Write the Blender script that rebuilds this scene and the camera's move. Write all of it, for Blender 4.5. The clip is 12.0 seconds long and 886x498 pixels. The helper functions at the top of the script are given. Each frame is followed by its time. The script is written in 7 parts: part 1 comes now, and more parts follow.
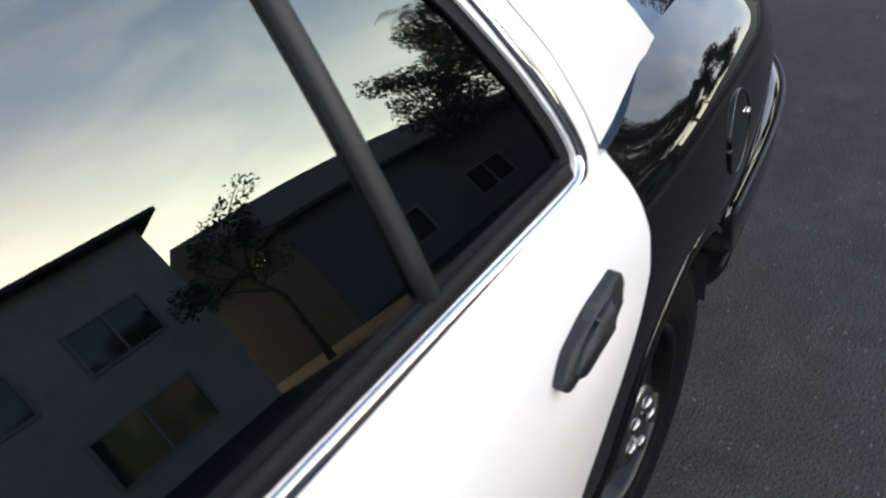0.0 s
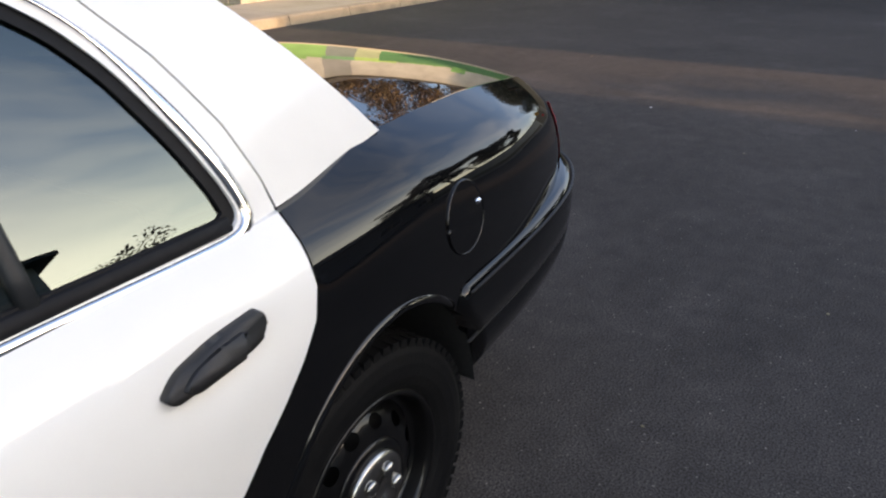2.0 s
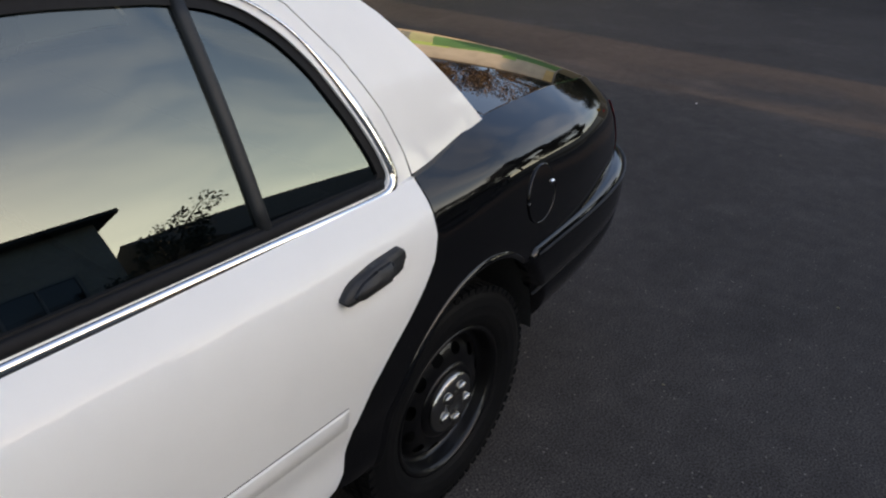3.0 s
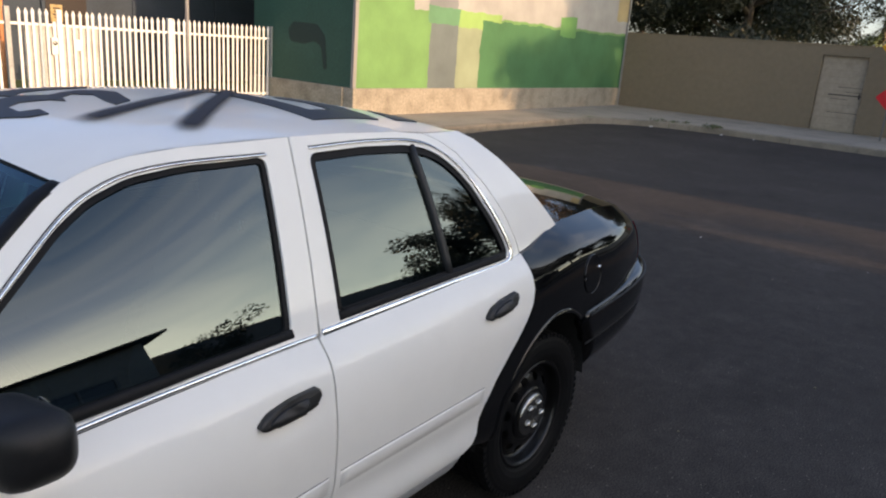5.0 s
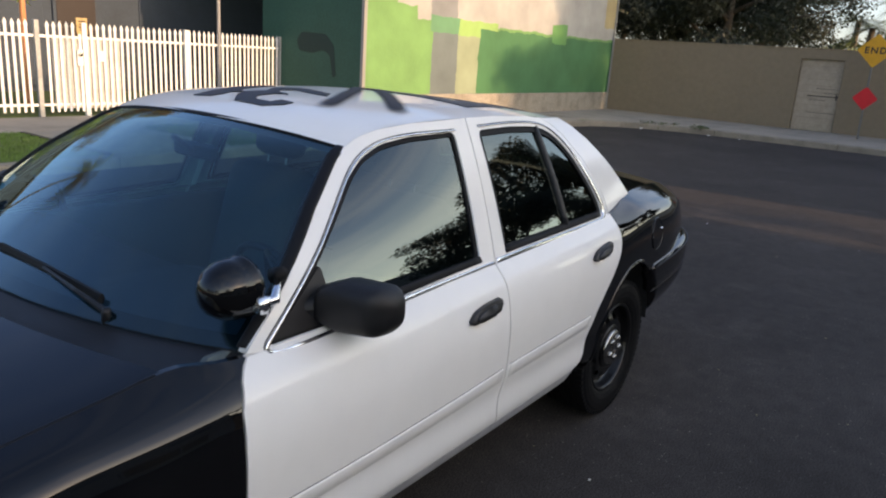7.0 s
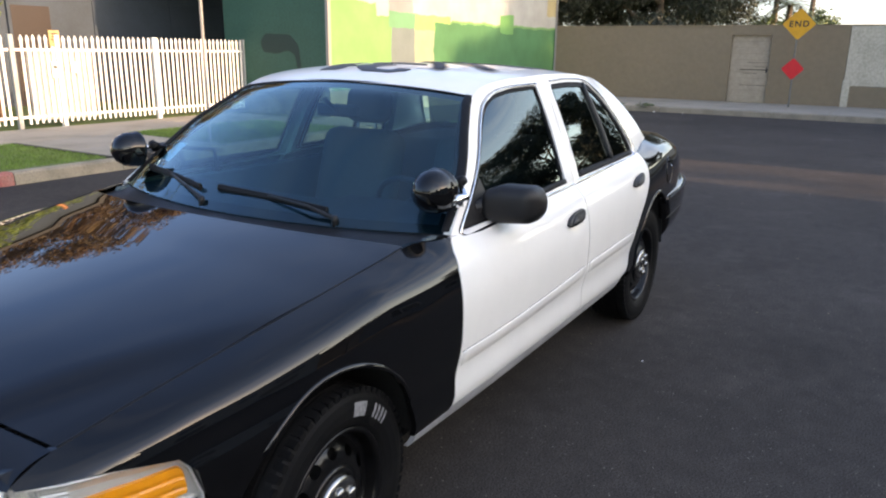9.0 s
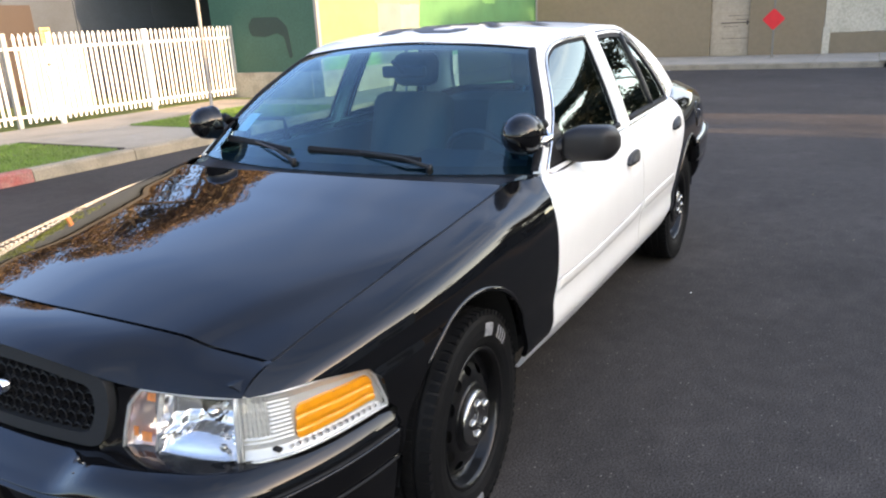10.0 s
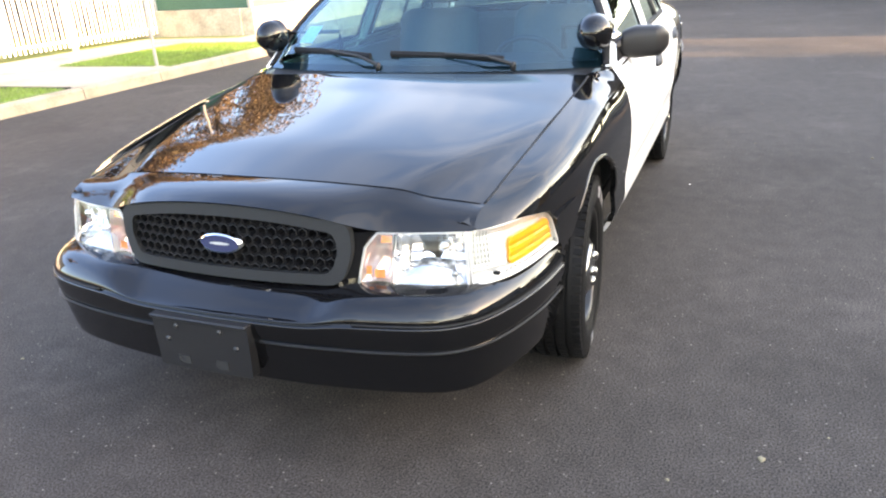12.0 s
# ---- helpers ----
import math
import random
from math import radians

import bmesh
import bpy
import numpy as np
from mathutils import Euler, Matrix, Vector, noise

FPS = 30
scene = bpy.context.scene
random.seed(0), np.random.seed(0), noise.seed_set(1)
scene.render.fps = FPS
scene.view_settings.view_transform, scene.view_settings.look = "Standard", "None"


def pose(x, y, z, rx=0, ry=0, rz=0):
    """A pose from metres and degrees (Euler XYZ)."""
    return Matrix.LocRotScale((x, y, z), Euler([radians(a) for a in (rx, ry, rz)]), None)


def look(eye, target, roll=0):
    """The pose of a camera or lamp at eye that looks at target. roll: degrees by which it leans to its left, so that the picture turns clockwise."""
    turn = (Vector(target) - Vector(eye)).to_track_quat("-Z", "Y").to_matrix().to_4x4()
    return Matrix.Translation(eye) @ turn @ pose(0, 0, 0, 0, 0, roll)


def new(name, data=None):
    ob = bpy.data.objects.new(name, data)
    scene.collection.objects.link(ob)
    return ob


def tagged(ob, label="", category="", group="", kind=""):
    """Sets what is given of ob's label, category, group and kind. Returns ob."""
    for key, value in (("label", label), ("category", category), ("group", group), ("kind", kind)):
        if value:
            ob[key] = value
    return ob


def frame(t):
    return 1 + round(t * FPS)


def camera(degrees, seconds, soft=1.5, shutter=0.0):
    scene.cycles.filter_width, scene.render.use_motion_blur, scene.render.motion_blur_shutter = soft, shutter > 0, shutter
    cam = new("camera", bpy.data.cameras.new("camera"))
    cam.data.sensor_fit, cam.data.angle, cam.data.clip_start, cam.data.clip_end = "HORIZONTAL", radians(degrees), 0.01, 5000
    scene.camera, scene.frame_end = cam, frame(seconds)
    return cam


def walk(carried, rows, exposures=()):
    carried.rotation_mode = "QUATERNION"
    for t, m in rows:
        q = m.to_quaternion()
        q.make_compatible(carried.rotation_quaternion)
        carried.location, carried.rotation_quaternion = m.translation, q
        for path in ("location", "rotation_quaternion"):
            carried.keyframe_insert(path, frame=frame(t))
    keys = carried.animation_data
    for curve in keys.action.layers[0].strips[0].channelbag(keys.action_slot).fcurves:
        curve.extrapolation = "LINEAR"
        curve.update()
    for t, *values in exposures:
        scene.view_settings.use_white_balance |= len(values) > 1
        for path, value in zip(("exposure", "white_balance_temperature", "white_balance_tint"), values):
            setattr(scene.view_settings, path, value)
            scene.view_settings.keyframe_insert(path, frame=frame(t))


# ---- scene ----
cam = camera(62.6, 12.0, soft=2.1, shutter=0.2)
PATH = [
    (0, (-0.39, 1.243, 1.52), (-1.708, 0.237, 0.406), -4.9),
    (0.5, (-0.575, 1.455, 1.423), (-1.902, 0.311, 0.457), 3.8),
    (1, (-0.65, 1.608, 1.439), (-1.895, 0.389, 0.458), -2.9),
    (1.5, (-0.663, 1.69, 1.471), (-2.013, 0.56, 0.522), -2.1),
    (2, (-0.487, 1.707, 1.482), (-2.006, 0.704, 0.653), -0.5),
    (2.5, (-0.294, 1.727, 1.535), (-1.719, 0.66, 0.623), -0.4),
    (3, (-0.094, 1.804, 1.629), (-1.545, 0.763, 0.729), 3.7),
    (3.5, (0.173, 1.927, 1.716), (-1.282, 0.747, 1.013), 2.8),
    (3.7, (0.277, 1.951, 1.738), (-1.184, 0.736, 1.114), 3.1),
    (5.3, (1.032, 2.216, 1.773), (-0.495, 1.045, 1.228), 4.5),
    (5.5, (1.092, 2.216, 1.77), (-0.427, 1.031, 1.235), 4.6),
    (6, (1.326, 2.203, 1.757), (-0.205, 1.016, 1.26), 3.3),
    (6.5, (1.583, 2.144, 1.745), (0.023, 1.023, 1.188), 3.1),
    (7, (1.836, 2.191, 1.724), (0.274, 1.06, 1.197), 3.9),
    (7.2, (1.954, 2.226, 1.693), (0.394, 1.09, 1.168), 3.3),
    (9, (2.852, 2.107, 1.596), (1.207, 1.1, 1.069), 0.8),
    (9.5, (3.05, 2.053, 1.585), (1.427, 1.048, 0.989), 0.0),
    (10, (3.267, 1.892, 1.534), (1.617, 0.926, 0.946), -3.0),
    (10.5, (3.452, 1.774, 1.528), (1.786, 0.872, 0.888), -1.3),
    (11, (3.67, 1.707, 1.489), (2.016, 0.827, 0.789), -2.3),
    (11.5, (3.86, 1.598, 1.489), (2.205, 0.765, 0.735), -2.3),
    (12, (4.007, 1.403, 1.464), (2.297, 0.679, 0.721), -3.5),
]
STOPS = [(0.0, 1.95, 8600), (0.5, 1.15, 8800), (1.0, 0.9, 8900), (1.5, 1.1, 8900), (2.0, 1.65, 8900), (2.5, 1.65, 8700), (3.0, 1.1, 8800), (3.5, 1.0, 8600), (5.5, 0.98, 8300),
         (7.0, 1.07, 8300), (8.5, 1.5, 8300), (9.5, 2.16, 8650), (10.5, 2.70, 9450), (11.5, 3.47, 10500), (12.0, 3.60, 10750)]
EXPOSURES = [(t, e + 0.17, k + 860, 23) for t, e, k in STOPS]
walk(cam, [(t, look(eye, target, roll)) for t, eye, target, roll in PATH], EXPOSURES)

# ---- light: a low sun behind the houses across the street, and a pale sky ----
SUN_UP, SUN_AZ = 14.0, 2.0      # degrees up, degrees from +y towards -x
sun_from = Vector((-math.sin(radians(SUN_AZ)) * math.cos(radians(SUN_UP)), math.cos(radians(SUN_AZ)) * math.cos(radians(SUN_UP)), math.sin(radians(SUN_UP))))
sun = new("sun", bpy.data.lights.new("sun", "SUN"))
sun.data.energy, sun.data.angle, sun.data.color = 2.05, radians(0.6), (1.0, 0.80, 0.58)
sun.matrix_world = look(sun_from * 60, (0, 0, 0))

world = bpy.data.worlds.new("sky")
scene.world = world
world.use_nodes = True
wn, wl = world.node_tree.nodes, world.node_tree.links
wn.clear()
w_out, w_bg, w_sky = wn.new("ShaderNodeOutputWorld"), wn.new("ShaderNodeBackground"), wn.new("ShaderNodeTexSky")
w_sky.sky_type, w_sky.sun_disc = "NISHITA", False
w_sky.sun_elevation, w_sky.sun_rotation = radians(SUN_UP), radians(-SUN_AZ)
w_sky.air_density, w_sky.dust_density, w_sky.ozone_density = 1.0, 1.2, 2.2
w_co, w_map, w_noise, w_ramp, w_mix = wn.new("ShaderNodeTexCoord"), wn.new("ShaderNodeMapping"), wn.new("ShaderNodeTexNoise"), wn.new("ShaderNodeValToRGB"), wn.new("ShaderNodeMixRGB")
w_map.inputs["Rotation"].default_value = (0.0, 0.0, 0.6)
w_map.inputs["Scale"].default_value = (1.0, 3.2, 6.0)
w_noise.inputs["Scale"].default_value, w_noise.inputs["Detail"].default_value, w_noise.inputs["Distortion"].default_value = 1.7, 5.0, 0.5
w_ramp.color_ramp.elements[0].position, w_ramp.color_ramp.elements[1].position = 0.40, 0.74
w_ramp.color_ramp.elements[0].color, w_ramp.color_ramp.elements[1].color = (0.30, 1.2, 2.9, 1), (3.4, 4.2, 5.2, 1)
w_mix.blend_type = "ADD"
wl.new(w_ramp.outputs["Color"], w_mix.inputs["Color2"])
w_bg.inputs["Strength"].default_value = 0.15
wl.new(w_co.outputs["Generated"], w_map.inputs["Vector"])
wl.new(w_map.outputs["Vector"], w_noise.inputs["Vector"])
wl.new(w_noise.outputs["Fac"], w_ramp.inputs["Fac"])
# thin haze, thicker towards the low sun
w_dot, w_pow = wn.new("ShaderNodeVectorMath"), wn.new("ShaderNodeMapRange")
w_dot.operation = "DOT_PRODUCT"
w_dot.inputs[1].default_value = (sun_from.x, sun_from.y, 0.0)
w_pow.inputs["From Min"].default_value, w_pow.inputs["From Max"].default_value, w_pow.inputs["To Min"].default_value, w_pow.inputs["To Max"].default_value = -0.5, 0.9, 0.17, 1.0
wl.new(w_co.outputs["Generated"], w_dot.inputs[0])
wl.new(w_dot.outputs["Value"], w_pow.inputs["Value"])
w_up, w_high, w_thin = wn.new("ShaderNodeSeparateXYZ"), wn.new("ShaderNodeMapRange"), wn.new("ShaderNodeMath")
w_high.inputs["From Min"].default_value, w_high.inputs["From Max"].default_value, w_high.inputs["To Min"].default_value, w_high.inputs["To Max"].default_value = 0.30, 0.86, 1.0, 0.48
w_thin.operation = "MULTIPLY"
wl.new(w_co.outputs["Generated"], w_up.inputs[0])
wl.new(w_up.outputs["Z"], w_high.inputs["Value"])
wl.new(w_high.outputs["Result"], w_thin.inputs[0]), wl.new(w_pow.outputs["Result"], w_thin.inputs[1])
wl.new(w_thin.outputs[0], w_mix.inputs["Fac"])
wl.new(w_sky.outputs["Color"], w_mix.inputs["Color1"])
# deeper blue away from the sun
w_far, w_blue = wn.new("ShaderNodeMapRange"), wn.new("ShaderNodeMixRGB")
w_far.inputs["From Min"].default_value, w_far.inputs["From Max"].default_value, w_far.inputs["To Min"].default_value, w_far.inputs["To Max"].default_value = -0.7, 0.45, 1.0, 0.0
w_blue.blend_type = "MULTIPLY"
w_blue.inputs["Color2"].default_value = (0.42, 0.565, 0.78, 1)
wl.new(w_dot.outputs["Value"], w_far.inputs["Value"])
wl.new(w_far.outputs["Result"], w_blue.inputs["Fac"])
wl.new(w_mix.outputs["Color"], w_blue.inputs["Color1"])
# pale yellow glow low over the houses, where the sun stands
w_sep, w_low, w_side, w_glow, w_add = wn.new("ShaderNodeSeparateXYZ"), wn.new("ShaderNodeMapRange"), wn.new("ShaderNodeMapRange"), wn.new("ShaderNodeMath"), wn.new("ShaderNodeMixRGB")
w_low.interpolation_type, w_glow.operation, w_add.blend_type = "SMOOTHSTEP", "MULTIPLY", "ADD"
w_low.inputs["From Min"].default_value, w_low.inputs["From Max"].default_value, w_low.inputs["To Min"].default_value, w_low.inputs["To Max"].default_value = 0.12, 0.62, 1.0, 0.0
w_side.inputs["From Min"].default_value, w_side.inputs["From Max"].default_value = 0.1, 0.95
w_add.inputs["Color2"].default_value = (6.6, 7.4, 4.7, 1)
wl.new(w_co.outputs["Generated"], w_sep.inputs[0])
wl.new(w_sep.outputs["Z"], w_low.inputs["Value"])
wl.new(w_dot.outputs["Value"], w_side.inputs["Value"])
wl.new(w_low.outputs["Result"], w_glow.inputs[0]), wl.new(w_side.outputs["Result"], w_glow.inputs[1])
wl.new(w_glow.outputs[0], w_add.inputs["Fac"])
wl.new(w_blue.outputs["Color"], w_add.inputs["Color1"])
wl.new(w_add.outputs["Color"], w_bg.inputs["Color"])
wl.new(w_bg.outputs["Background"], w_out.inputs["Surface"])

# ---- materials ----
def material(name, color, rough=0.5, metal=0.0, coat=0.0, grain=0.0, grain_scale=60.0, stain=0.0, stain_scale=2.0, stain_color=None,
             bump=0.0, bump_scale=80.0, island=0.0, spec=0.5, alpha=None, sheen=0.0, rough_var=0.0):
    m = bpy.data.materials.new(name)
    m.use_nodes = True
    nodes, links = m.node_tree.nodes, m.node_tree.links
    p = nodes["Principled BSDF"]
    p.inputs["Roughness"].default_value, p.inputs["Metallic"].default_value = rough, metal
    p.inputs["Coat Weight"].default_value, p.inputs["Coat Roughness"].default_value = coat, 0.02
    p.inputs["Specular IOR Level"].default_value = spec
    p.inputs["Base Color"].default_value = (*color, 1)
    co = nodes.new("ShaderNodeTexCoord")
    last = None

    def noise_node(scale, detail=4.0):
        n = nodes.new("ShaderNodeTexNoise")
        n.inputs["Scale"].default_value, n.inputs["Detail"].default_value = scale, detail
        links.new(co.outputs["Object"], n.inputs["Vector"])
        return n

    def mix(fac, a, b, kind="MIX"):
        x = nodes.new("ShaderNodeMixRGB")
        x.blend_type = kind
        for key, v in (("Fac", fac), ("Color1", a), ("Color2", b)):
            if isinstance(v, (int, float, tuple)):
                x.inputs[key].default_value = (*v, 1) if isinstance(v, tuple) else v
            else:
                links.new(v, x.inputs[key])
        return x.outputs["Color"]

    def ramp(value, a, b):
        r = nodes.new("ShaderNodeMapRange")
        r.inputs["From Min"].default_value, r.inputs["From Max"].default_value = a, b
        links.new(value, r.inputs["Value"])
        return r.outputs["Result"]

    last = color
    if stain:
        n = noise_node(stain_scale, 6.0)
        f = ramp(n.outputs["Fac"], 0.45, 0.72)
        s = nodes.new("ShaderNodeMath")
        s.operation = "MULTIPLY"
        s.inputs[1].default_value = stain
        links.new(f, s.inputs[0])
        last = mix(s.outputs[0], last, stain_color or tuple(0.45 * c for c in color))
    if grain:
        n = noise_node(grain_scale, 3.0)
        f = ramp(n.outputs["Fac"], 0.3, 0.7)
        v = nodes.new("ShaderNodeMixRGB")
        v.inputs["Color1"].default_value = (1 - grain, 1 - grain, 1 - grain, 1)
        v.inputs["Color2"].default_value = (1 + grain, 1 + grain, 1 + grain, 1)
        links.new(f, v.inputs["Fac"])
        last = mix(1.0, last, v.outputs["Color"], "MULTIPLY")
    if island:
        oi = nodes.new("ShaderNodeObjectInfo")
        f = ramp(oi.outputs["Random"], 0.0, 1.0)
        v = nodes.new("ShaderNodeMixRGB")
        v.inputs["Color1"].default_value = (1 - island, 1 - island, 1 - island, 1)
        v.inputs["Color2"].default_value = (1 + island, 1 + island, 1 + island, 1)
        links.new(f, v.inputs["Fac"])
        last = mix(1.0, last, v.outputs["Color"], "MULTIPLY")
    if not isinstance(last, tuple):
        links.new(last, p.inputs["Base Color"])
    if rough_var:
        n = noise_node(7.0, 5.0)
        r = nodes.new("ShaderNodeMapRange")
        r.inputs["To Min"].default_value, r.inputs["To Max"].default_value = rough - rough_var, rough + rough_var
        links.new(n.outputs["Fac"], r.inputs["Value"])
        links.new(r.outputs["Result"], p.inputs["Roughness"])
    if bump:
        n = noise_node(bump_scale, 5.0)
        b = nodes.new("ShaderNodeBump")
        b.inputs["Strength"].default_value, b.inputs["Distance"].default_value = 1.0, bump
        links.new(n.outputs["Fac"], b.inputs["Height"])
        links.new(b.outputs["Normal"], p.inputs["Normal"])
    if alpha is not None:
        p.inputs["Alpha"].default_value = alpha
    return m


def glass(name, tint, face=0.08, rough=0.0, film=(1, 1, 1)):
    """Thin glass: clear or tinted straight through, with gloss that grows towards grazing angles."""
    m = bpy.data.materials.new(name)
    m.use_nodes = True
    nodes, links = m.node_tree.nodes, m.node_tree.links
    nodes.clear()
    out, mix, lw = nodes.new("ShaderNodeOutputMaterial"), nodes.new("ShaderNodeMixShader"), nodes.new("ShaderNodeLayerWeight")
    pw, ma = nodes.new("ShaderNodeMath"), nodes.new("ShaderNodeMath")
    tr, gl = nodes.new("ShaderNodeBsdfTransparent"), nodes.new("ShaderNodeBsdfGlossy")
    tr.inputs["Color"].default_value = (*tint, 1)
    gl.inputs["Roughness"].default_value = rough
    gl.inputs["Color"].default_value = (*film, 1)
    lw.inputs["Blend"].default_value = 0.5
    pw.operation, ma.operation = "POWER", "MULTIPLY_ADD"
    pw.inputs[1].default_value, ma.inputs[1].default_value, ma.inputs[2].default_value = 4.0, 1 - face, face
    links.new(lw.outputs["Facing"], pw.inputs[0])
    links.new(pw.outputs[0], ma.inputs[0])
    links.new(ma.outputs[0], mix.inputs[0])
    links.new(tr.outputs[0], mix.inputs[1])
    links.new(gl.outputs[0], mix.inputs[2])
    links.new(mix.outputs[0], out.inputs[0])
    return m


